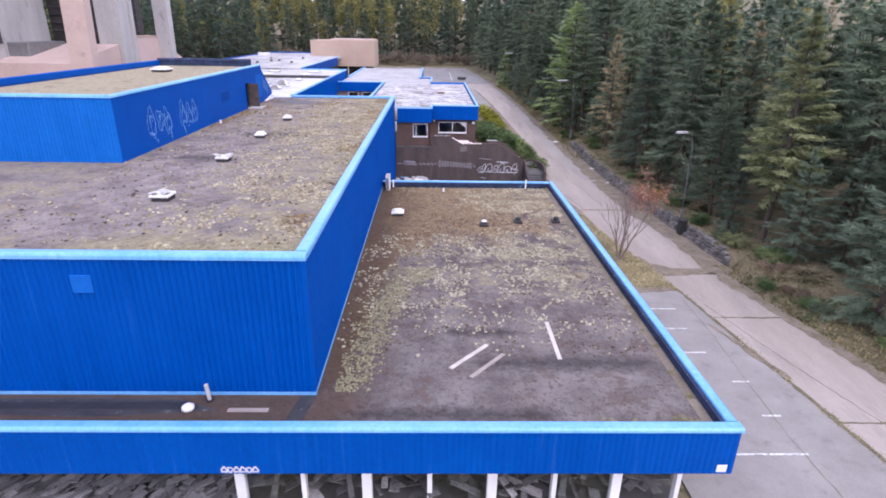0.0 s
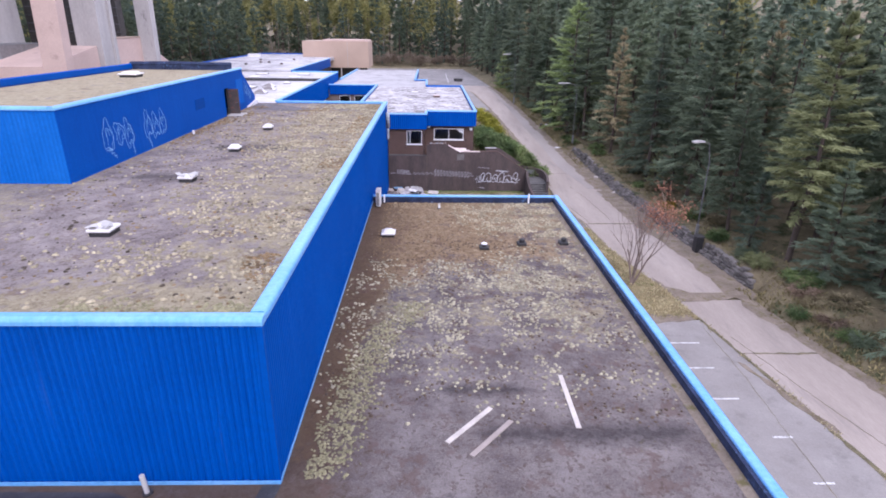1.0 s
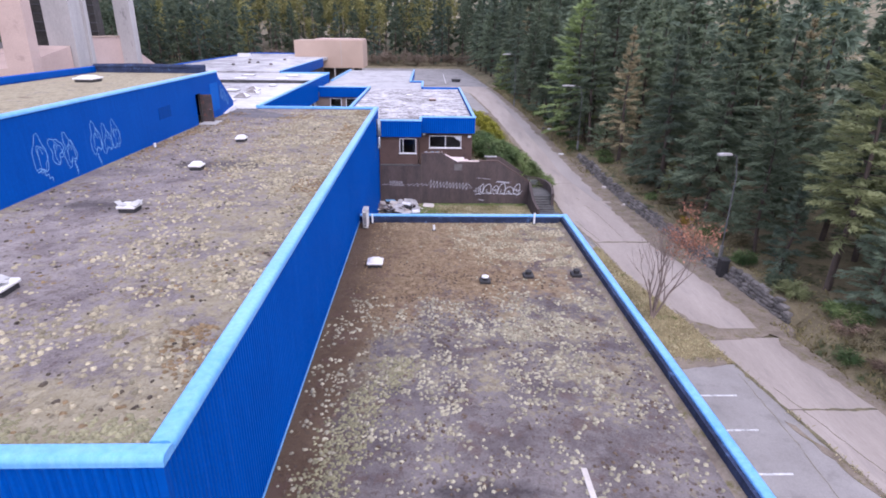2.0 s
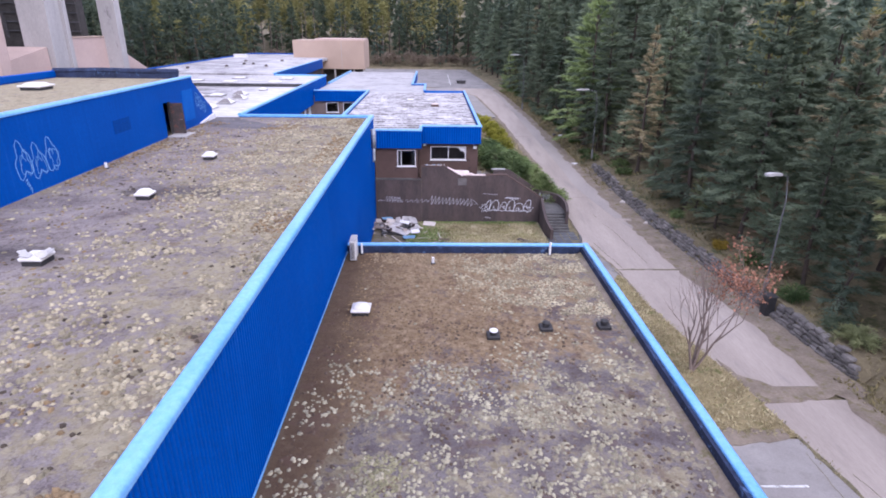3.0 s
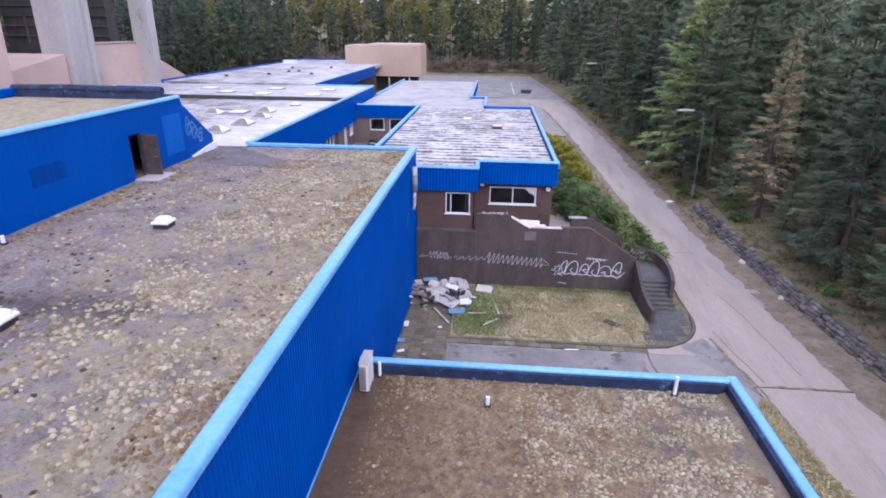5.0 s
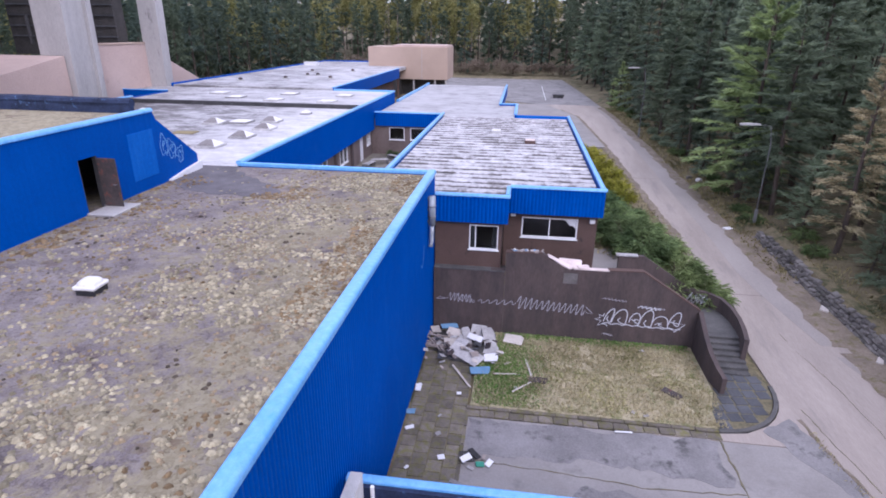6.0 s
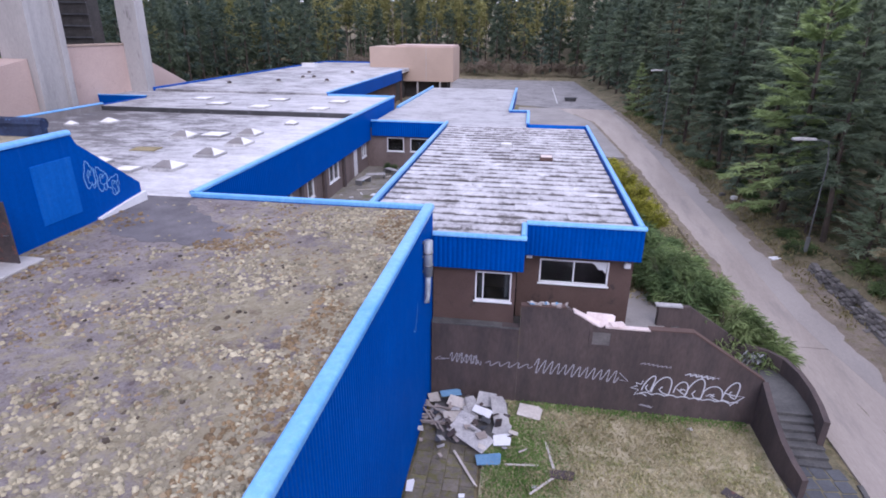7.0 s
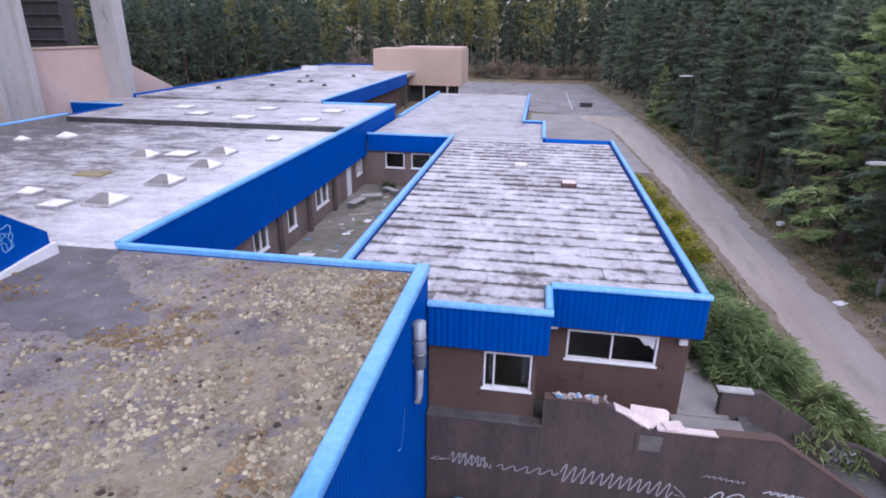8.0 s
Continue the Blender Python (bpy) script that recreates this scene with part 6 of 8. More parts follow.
vent_pipe(0.75, 41.0, LOW_DECK, 0.35, 0.07)
vent_pipe(-15.4, 41.5, MID_DECK, 0.3, 0.07)
ball = thing("float_ball", (-7.85, 15.4, LOW_DECK), "white round ball cover lying by the gutter", "ball cover")
part("shell", Shape().tube([(-7.85, 15.4, LOW_DECK + dz) for dz in (0.0, 0.06, 0.14, 0.2, 0.24)], [0.14, 0.2, 0.2, 0.13, 0.04], 14), WHITE, ball, smooth=True)
gut = thing("roof_gutter", (-17, 15.6, LOW_DECK), "dark wet box gutter along the foot of the blue wall", "gutter")
part("channel", Shape().soft((-29.5, 15.40, LOW_DECK + 0.002), (-7.9, 15.78, LOW_DECK + 0.02), 0.008), BLACK, gut)
part("wet_felt", Shape().prism([(-29.5, 15.05), (-14, 15.15), (-11, 15.05), (-8.3, 15.25), (-6.9, 15.4), (-8.3, 15.95), (-12, 16.0), (-29.5, 15.95)], "z", LOW_DECK - 0.01, LOW_DECK + 0.004), DARK_FELT, gut, "wet black felt round the gutter")
part("felt_strip", Shape().box((-6.6, 15.3, LOW_DECK + 0.002), (-5.3, 15.5, LOW_DECK + 0.012)), GREY_WOOD, gut, "buff felt strip")
part("felt_strip", Shape().prism([(-4.75, 14.3), (-4.25, 14.3), (-3.9, 16.15), (-4.4, 16.15)], "z", LOW_DECK - 0.01, LOW_DECK + 0.014), DARK_FELT, gut, "dark felt lap strip")

# air-conditioning unit on a corner bracket
ac = thing("ac_unit", (-3.5, 41.65, LOW_DECK), "pale upright air-conditioning unit with a dark grille beside the blue wall", "air conditioner")
part("body", Shape().soft((-3.60, 41.24, LOW_DECK + 0.06), (-3.29, 42.12, LOW_DECK + 1.14), 0.025), DOME, ac)
part("grille", Shape().soft((-3.57, 41.222, LOW_DECK + 0.12), (-3.36, 41.242, LOW_DECK + 1.06), 0.006), GREY_PLASTIC, ac, "dark recessed grille")
for k in range(12):
    part("louvre", Shape().box((-3.56, 41.208, LOW_DECK + 0.15 + 0.075 * k), (-3.37, 41.224, LOW_DECK + 0.175 + 0.075 * k)), BLACK, ac)
part("lid", Shape().soft((-3.61, 41.23, LOW_DECK + 1.142), (-3.28, 42.13, LOW_DECK + 1.17), 0.01), GREY_PLASTIC, ac, "dull grey lid")
for y in (41.36, 41.94):
    part("foot", Shape().soft((-3.64, y, LOW_DECK - 0.01), (-3.26, y + 0.08, LOW_DECK + 0.058), 0.01), STEEL, ac)

# flue on the side wall of the hall
flue = thing("wall_flue", (MID_X + 0.2, 56.2, 5.5), "galvanised flue pipe bracketed to the blue wall", "flue")
part("pipe", Shape().tube([(MID_X + 0.2, 55.85, 5.55), (MID_X + 0.2, 55.95, 5.75), (MID_X + 0.2, 56.1, 6.2), (MID_X + 0.2, 56.15, 6.6)], 0.11, 12), GALV, flue, smooth=True)
part("casing", Shape().tube([(MID_X + 0.2, 56.15, 6.55), (MID_X + 0.2, 56.15, 7.95)], 0.17, 12), GALV, flue, smooth=True)
for z in (6.7, 7.3, 7.85):
    part("bracket", Shape().box((MID_X - 0.01, 56.05, z), (MID_X + 0.1, 56.25, z + 0.04)), STEEL, flue)
for z in (6.95, 7.45):
    part("collar", Shape().tube([(MID_X + 0.2, 56.15, z), (MID_X + 0.2, 56.15, z + 0.06)], 0.19, 12), STEEL, flue, "darker jointing collar", smooth=True)

# planks on the low roof
for (x0, y0), (x1, y1), m, lb in (((0.63, 17.77), (2.11, 19.41), WOOD, "bleached timber plank lying on the low roof"), ((1.33, 17.21), (2.70, 18.77), GREY_WOOD, "faded brown plank lying on the low roof"), ((4.76, 18.40), (4.79, 21.24), WOOD, "long bleached plank lying on the low roof")):
    d = Vector((x1 - x0, y1 - y0))
    ob = solid("plank", Shape().soft((-d.length / 2, -0.085, 0), (d.length / 2, 0.085, 0.035), 0.006), m, lb, "plank", "planks on the low roof")
    ob.matrix_basis = pose((x0 + x1) / 2, (y0 + y1) / 2, LOW_DECK + 0.004, 0, 0, math.degrees(math.atan2(d.y, d.x)))

# sprayed marks on the blue walls
for u0, z0, w, h in ((32.7, 9.9, 0.9, 1.5), (33.8, 9.9, 0.8, 1.1), (34.7, 9.7, 0.8, 1.3), (36.9, 9.8, 0.9, 1.3), (37.8, 9.6, 0.9, 1.2), (38.7, 9.7, 0.8, 1.3), (54.95, 10.1, 0.5, 0.9), (55.5, 9.85, 0.5, 0.8), (56.05, 9.5, 0.5, 0.7)):
    at = UP_X if u0 < 54 else UP_X - 0.01
    o, i2 = loop_letter(gr, u0, z0, w, h)
    part("scribble", ribbon(o, 0.034, "x", at), SPRAY_BLUE, loft, "pale blue sprayed bubble outline")
    part("scribble", ribbon(i2, 0.028, "x", at, 0.008), SPRAY_BLUE, loft)
    part("scribble", ribbon(loop_letter(gr, u0 + 0.12, z0 - 0.12, w * 0.62, h * 0.7)[0], 0.026, "x", at, 0.010), SPRAY_BLUE, loft)
for u0, z0, u1, z1 in ((32.4, 9.4, 33.2, 8.75), (34.9, 9.2, 35.0, 8.6), (36.8, 9.1, 37.0, 8.55)):
    part("scribble", ribbon(zigzag(u0, z0, u1, z1, 4, 0.08, gr), 0.03, "x", UP_X), SPRAY_BLUE, loft, "faint sprayed drip")
for k in range(6):
    o, i2 = loop_letter(gr, -6.35 + 0.19 * k, 2.52, 0.16, 0.18)
    part("scribble", ribbon(o, 0.05, "y", LOW_Y0), SPRAY, low, "small white sprayed tag")
part("sticker", Shape().soft((8.78, LOW_Y0 - 0.012, 2.44), (9.1, LOW_Y0 - 0.001, 2.72), 0.004), WHITE, low, "pale patch at the fascia corner")
part("scribble", ribbon([(54.3, 5.2), (54.6, 5.0), (54.9, 5.4), (55.1, 5.9)], 0.04, "x", MID_X), SPRAY_BLUE, hall, "pale sprayed tick")

# ---- lights and vents on the white roofs ----
def pyramid(x, y, z, w, h, label="pale pyramid rooflight on a white roof"):
    t = thing("rooflight", (x, y, z), label, "rooflight", "pyramid rooflights")
    a = w / 2
    part("kerb", Shape().soft((x - a, y - a, z - 0.01), (x + a, y + a, z + 0.14), 0.02), BOARD, t)
    part("glazing", Shape().add([(x - a * .9, y - a * .9, z + 0.14), (x + a * .9, y - a * .9, z + 0.14), (x + a * .9, y + a * .9, z + 0.14), (x - a * .9, y + a * .9, z + 0.14), (x - a * .25, y, z + 0.14 + h), (x + a * .25, y, z + 0.14 + h)], [(3, 2, 1, 0), (0, 1, 5, 4), (2, 3, 4, 5), (1, 2, 5), (3, 0, 4)]), DOME, t)
    # on the taller ones the front face alone is grey
    if h > 0.3:
        part("sooted_pane", Shape().add([(x - a * .86, y - a * .905, z + 0.16), (x + a * .86, y - a * .905, z + 0.16), (x + a * .25, y - 0.03, z + 0.13 + h), (x - a * .25, y - 0.03, z + 0.13 + h), (x - a * .86, y - a * .93, z + 0.16), (x + a * .86, y - a * .93, z + 0.16), (x + a * .25, y - 0.05, z + 0.135 + h), (x - a * .25, y - 0.05, z + 0.135 + h)], [(4, 5, 6, 7), (0, 3, 2, 1), (0, 1, 5, 4), (1, 2, 6, 5), (2, 3, 7, 6), (3, 0, 4, 7)]), FELT, t, "grey front pane")
    return t


for x, y, w, h in ((-22.6, 71.0, 1.35, 0.32), (-18.8, 72.6, 1.35, 0.32), (-17.9, 69.4, 1.35, 0.32), (-18.0, 66.2, 1.35, 0.32), (-18.4, 62.9, 1.35, 0.32), (-20.9, 71.9, 1.5, 0.12), (-20.1, 62.1, 1.0, 0.12), (-22.5, 63.4, 0.8, 0.2), (-31.2, 75.2, 1.0, 0.25), (-33.0, 73.6, 0.7, 0.2), (-17.8, 77.2, 0.8, 0.2)):
    pyramid(x, y, 8.4, w, h)
board(-22.5, 67.0, 8.43, 1.5, 1.0, 0.05, 5, 0, 0, DRY_GRASS, "mossy mat lying on the white roof", "mats on the white roof", "mat")
for x, y in ((-32.0, 89.3), (-24.0, 84.9), (-24.4, 90.0), (-18.5, 84.7), (-18.3, 89.7), (-28.5, 86.0)):
    pyramid(x, y, 8.52, 1.6, 0.08, "flat white rooflight on the second roof bay")
for x, y in ((-30.7, 111.8), (-31.7, 106.3), (-29.4, 112.5), (-26, 108), (-33, 120), (-27, 122), (-36, 102)):
    t = thing("roof_cowl", (x, y, 8.72), "small dark roof cowl far off", "roof vent", "far roof cowls")
    part("base", Shape().soft((x - 0.35, y - 0.35, 8.7), (x + 0.35, y + 0.35, 8.85), 0.03), GREY_PLASTIC, t)
    part("cowl", Shape().tube([(x, y, 8.84), (x, y, 9.02), (x, y, 9.12)], [0.24, 0.27, 0.1], 10), RUST, t)
t = thing("roof_tank", (-38.5, 134.5, 8.72), "white box tank on the far roof", "tank")
part("body", Shape().soft((-39.6, 133.5, 8.7), (-37.2, 135.0, 9.3), 0.05), WHITE, t)
part("lid", Shape().soft((-39.65, 133.45, 9.3), (-37.15, 135.05, 9.37), 0.02), DOME, t)
for x, y in ((0.9, 73.2), (-1.8, 77.0)):
    t = thing("roof_outlet", (x, y, 7.43), "low brick-coloured roof outlet on the sheets", "roof vent", "annexe roof outlets")
    part("base", Shape().soft((x - 0.4, y - 0.35, 7.38), (x + 0.4, y + 0.35, 7.63), 0.03), BROWN if x > 0 else GREY_PLASTIC, t)
    part("lid", Shape().soft((x - 0.35, y - 0.3, 7.63), (x + 0.35, y + 0.3, 7.68), 0.01), PINK_BIT if x > 0 else DOME, t)

# ---- things in the court ----
for x, y, lx, ly, rz, m in ((-13.1, 70.2, 0.9, 0.5, 10, WHITE), (-12.05, 73.9, 0.5, 0.3, 30, WHITE), (-12.8, 66.5, 0.6, 0.3, 50, BOARD), (-11.5, 76.5, 0.6, 0.4, 80, WHITE), (-10.8, 79.5, 0.5, 0.5, 20, BOARD), (-12.4, 77.8, 1.6, 0.06, 30, WOOD), (-11.8, 71.0, 0.4, 0.3, 15, BOARD)):
    board(x, y, 3.53, lx, ly, 0.03, rz, 2, 2, m, "pale scrap lying in the court", "court litter", "litter")


for k in range(34):
    board(rr.uniform(-14.0, -8.0), rr.uniform(67, 85), 3.53, rr.uniform(0.15, 0.7), rr.uniform(0.1, 0.35), 0.02, rr.uniform(0, 180), rr.uniform(-8, 8), rr.uniform(-8, 8), rr.choice([WHITE, BOARD, BOARD, GREY_WOOD, BLUE_BIT, WOOD]), "small scrap lying in the court", "court scraps", "scrap")


def bench_frame(x, y, rz):
    t = thing("broken_bench", (x, y, 3.5), "broken grey slatted bench lying in the court", "bench", "broken benches in the court")
    for k in range(4):
        part("slat", Shape().soft((x - 0.8, y - 0.3 + 0.16 * k, 3.9), (x + 0.8, y - 0.2 + 0.16 * k, 3.94), 0.008), BOARD, t)
    for dx in (-0.7, 0.7):
        part("leg", Shape().soft((x + dx - 0.05, y - 0.3, 3.5), (x + dx + 0.05, y + 0.28, 3.9), 0.01), STEEL, t)
    t.matrix_basis = pose(x, y, 3.5, 0, 0, rz)
    return t


bench_frame(-12.6, 81.2, 20)
bench_frame(-11.6, 83.0, -35)
bench_frame(-13.2, 79.6, 75)

# ---- lamps and litter along the road ----
def street_lamp(x, y, z, h, arm):
    t = thing("street_lamp", (x, y, z), "grey steel street lamp with flat lantern", "street lamp", "street lamps along the road")
    part("pole", Shape().tube([(x, y, z - 0.3), (x - 0.03, y, z + h * 0.35), (x - 0.06, y, z + h * 0.8), (x - 0.3, y, z + h - 0.1), (x - arm * 0.5, y, z + h)], [0.05, 0.045, 0.036, 0.026, 0.022], 8), POLE, t, smooth=True)
    lan = part("lantern", Shape().prism([(x - arm, -0.08), (x - arm * 0.45, -0.04), (x - arm * 0.45, 0.06), (x - arm * 0.8, 0.09), (x - arm, 0.03)], "y", y - 0.16, y + 0.16), GREY_PLASTIC, t)
    lan.location.z = z + h
    part("base_box", Shape().soft((x - 0.1, y - 0.1, z - 0.1), (x + 0.1, y + 0.1, z + 0.9), 0.02), STEEL, t)
    return t


street_lamp(20.1, 43.2, 0.9, 7.05, 1.5)
street_lamp(18.15, 74.5, 1.9, 7.2, 2.4)
street_lamp(14.6, 103.0, 3.3, 7.9, 2.2)
for x, y, lx, ly, lz, rz, lb, m in ((16.3, 74.2, 0.8, 0.45, 0.12, 30, "crumpled white bag on the verge", WHITE), (16.4, 86.3, 0.5, 0.3, 0.3, 10, "pale stone block on the verge", STONE), (16.9, 85.0, 0.5, 0.4, 0.3, 40, "pale stone block on the verge", DOME), (17.4, 84.2, 0.4, 0.4, 0.25, 70, "pale stone block on the verge", STONE), (18.2, 63.0, 0.9, 0.45, 0.14, 60, "pale concrete slab on the verge", WOOD), (18.7, 58.2, 1.1, 0.3, 0.12, 55, "pale concrete slab on the verge", WOOD), (17.9, 66.0, 0.4, 0.3, 0.14, 20, "pale stone block on the verge", STONE)):
    ob = solid("stone_block" if m is not WHITE else "litter_bag", Shape().soft((-lx / 2, -ly / 2, 0), (lx / 2, ly / 2, lz), min(lz * 0.3, 0.05)), m, lb, "block" if m is not WHITE else "litter", "blocks along the verge" if m is not WHITE else "")
    ob.matrix_basis = pose(x, y, ground_z(x, y) - 0.04, 3, 4, rz)
skip = thing("skip", (6.5, 138, 3.7), "small dark metal skip standing in the car park", "skip")
part("body", Shape().prism([(5.75, 3.75), (7.45, 3.75), (7.6, 4.3), (5.6, 4.3)], "y", 137.3, 138.4), DARK_FELT, skip)
part("rim", Shape().soft((5.55, 137.25, 4.3), (7.65, 138.45, 4.36), 0.02), BLACK, skip)
box2 = thing("junction_box", (20.0, 42.1, 0.2), "dark box standing in a gap of the stone wall", "box")
part("body", Shape().soft((19.6, 41.9, 0.0), (20.1, 42.5, 1.2), 0.03), BLACK, box2)
part("lid", Shape().soft((19.55, 41.85, 1.2), (20.15, 42.55, 1.27), 0.02), DARK_FELT, box2)
# debris outside and behind the glazed front
dv = Shape()
for k in range(900):
    x, y = rr.uniform(-17, -6.4), rr.uniform(13.2, 17.2)
    a, L, w, h = rr.gauss(1.0, 0.4), rr.uniform(0.15, 0.4), rr.uniform(0.06, 0.16), rr.uniform(0.1, 0.5)
    c, q = math.cos(a), math.sin(a)
    dv.add([(x + c * u - q * v, y + q * u + c * v, z + (0.05 * u)) for z in (h, h + 0.03) for u, v in ((-L, -w), (L, -w), (L, w), (-L, w))], [(3, 2, 1, 0), (4, 5, 6, 7), (0, 1, 5, 4), (1, 2, 6, 5), (2, 3, 7, 6), (3, 0, 4, 7)])
tagged(part("tile_debris", dv, TILE_BITS), "heap of broken dark tiles before the wing", "rubble", kind="stuff")
dv = Shape()
for k in range(420):
    x, y = rr.uniform(-5.9, 8.2), rr.uniform(14.9, 19)
    a, L, w, h = rr.uniform(0, 3.1), rr.uniform(0.15, 0.9), rr.uniform(0.04, 0.2), rr.uniform(0.08, 0.8)
    c, q = math.cos(a), math.sin(a)
    tz = rr.uniform(-0.5, 0.5)
    dv.add([(x + c * u - q * v, y + q * u + c * v, h + z + tz * u + 0.45) for z in (0, 0.03) for u, v in ((-L, -w), (L, -w), (L, w), (-L, w))], [(3, 2, 1, 0), (4, 5, 6, 7), (0, 1, 5, 4), (1, 2, 6, 5), (2, 3, 7, 6), (3, 0, 4, 7)])
tagged(part("indoor_debris", dv, CEILING_BITS), "fallen ceiling boards behind the glazed front", "rubble", kind="stuff")


# ---- trees ----
def sprays(base, way, size, width, rng):
    """Leaf-shaped quads: n bases, unit directions, lengths and widths."""
    n = len(base)
    side = np.cross(way, np.array([0, 0, 1.0]))
    side /= np.maximum(np.linalg.norm(side, axis=1, keepdims=True), 1e-6)
    up = np.cross(side, way)
    roll = rng.normal(0, 0.6, (n, 1))
    side = side * np.cos(roll) + up * np.sin(roll)
    mid = base + way * (size * 0.55)[:, None]
    tip = base + way * size[:, None] - np.array([0, 0, 1.0]) * (size * 0.18)[:, None]
    w = (size * width)[:, None]
    v = np.stack([base, mid + side * w, tip, mid - side * w], axis=1).reshape(-1, 3)
    return v, np.arange(4 * n).reshape(-1, 4)


def needles(base, way, size, width, rng):
    """Slender one-sided triangles, base to tip."""
    n = len(base)
    side = np.cross(way, np.array([0, 0, 1.0]))
    side /= np.maximum(np.linalg.norm(side, axis=1, keepdims=True), 1e-6)
    up = np.cross(side, way)
    roll = rng.normal(0, 0.8, (n, 1))
    side = (side * np.cos(roll) + up * np.sin(roll)) * (size * width)[:, None]
    tip = base + way * size[:, None] - np.array([0, 0, 1.0]) * (size * 0.12)[:, None]
    v = np.stack([base + side, tip, base - side], axis=1).reshape(-1, 3)
    return v, np.arange(3 * n).reshape(-1, 3)


def conifer_crown(seed, h, bare, reach, limbs, per, size, droop, thin=1.0, whorled=True):
    """Corners and quads of a conifer's crown, and its limbs as (start, end) pairs, with its foot at the origin."""
    rng = np.random.default_rng(seed)
    u = np.sort(rng.uniform(0, 1, limbs)) ** 0.85
    # limbs stand in loose whorls, with gaps
    whorl = 13 + seed % 4
    if whorled:
        u = np.clip(0.45 * u + 0.55 * (np.floor(u * whorl) + 0.5) / whorl + rng.normal(0, 0.008, limbs), 0, 1)
    z = h * (bare + (0.985 - bare) * u)
    az = np.arange(limbs) * 2.39996 + rng.normal(0, 0.5, limbs)
    taper = np.clip((1 - u) ** 0.9, 0.04, 1) * (0.55 + 0.45 * np.clip(u / 0.16, 0, 1))
    length = reach * taper * rng.uniform(0.55, 1.2, limbs) * (1 + 0.18 * np.sin(az * 2 + seed))
    elev = droop + 0.75 * u + rng.normal(0, 0.10, limbs)
    s = rng.uniform(0.12, 1.0, (limbs, per)) ** 0.7
    d = np.stack([np.cos(az), np.sin(az)], axis=1)
    r = length[:, None] * s
    wob = rng.normal(0, 0.06, (limbs, per)) * length[:, None]
    px = d[:, :1] * r - d[:, 1:] * wob
    py = d[:, 1:] * r + d[:, :1] * wob
    pz = z[:, None] + r * np.tan(elev)[:, None] - 0.10 * r * s + rng.normal(0, 0.05, (limbs, per))
    turn = rng.choice([-1, 1], (limbs, per)) * rng.uniform(0.1, 1.15, (limbs, per))
    a2 = az[:, None] + turn
    dz = np.tan(elev)[:, None] * 0.6 + (rng.normal(-0.06, 0.24, (limbs, per)) if whorled else rng.normal(-0.2, 0.5, (limbs, per)))
    way = np.stack([np.cos(a2), np.sin(a2), dz], axis=2).reshape(-1, 3)
    way /= np.linalg.norm(way, axis=1, keepdims=True)
    base = np.stack([px, py, pz], axis=2).reshape(-1, 3)
    ln = (size * rng.uniform(0.6, 1.35, (limbs, per)) * (0.45 + 0.55 * np.clip(length / reach * 2, 0, 1))[:, None]).reshape(-1)
    v, f = needles(base, way, ln * 0.8, 0.10 * thin, rng)
    ends = [((0, 0, zz), (dd[0] * l * 0.8, dd[1] * l * 0.8, zz + l * 0.8 * math.tan(e) - 0.07 * l)) for zz, dd, l, e in zip(z, d, length, elev)]
    return v, f, ends


def conifer(kind, seed, h, bare, reach, limbs, per, size, droop, leaf, label, thin=1.0):
    t = thing("conifer_tree", (0, 0, -60), label, "tree", "trees along the forest edge")
    v, f, ends = conifer_crown(seed, h, bare, reach, limbs, per, size, droop, thin)
    rng = random.Random(seed)
    s = Shape()
    k = 7
    s.tube([(0.12 * math.sin(i * 1.3 + seed), 0.1 * math.cos(i * 1.1 + seed), -0.3 + (h * 0.97 + 0.3) * i / k) for i in range(k + 1)], [max(0.02, (0.010 * h + 0.05) * (1 - 0.93 * i / k)) for i in range(k + 1)], 8)
    for a, b in ends[:: 2]:
        s.tube([a, b], [0.035, 0.012], 3)
    for j in range(10):
        zz, az, L = h * rng.uniform(0.08, bare + 0.05), rng.uniform(0, 6.28), rng.uniform(0.5, 1.6)
        s.tube([(0, 0, zz), (math.cos(az) * L, math.sin(az) * L, zz - 0.1 * L)], [0.025, 0.008], 3)
    trunk = part("trunk", s, BARK, None)
    crown = flat_array("crown", v, f, leaf)
    for o in (trunk, crown):
        o.parent = t
    return t


tr = random.Random(21)
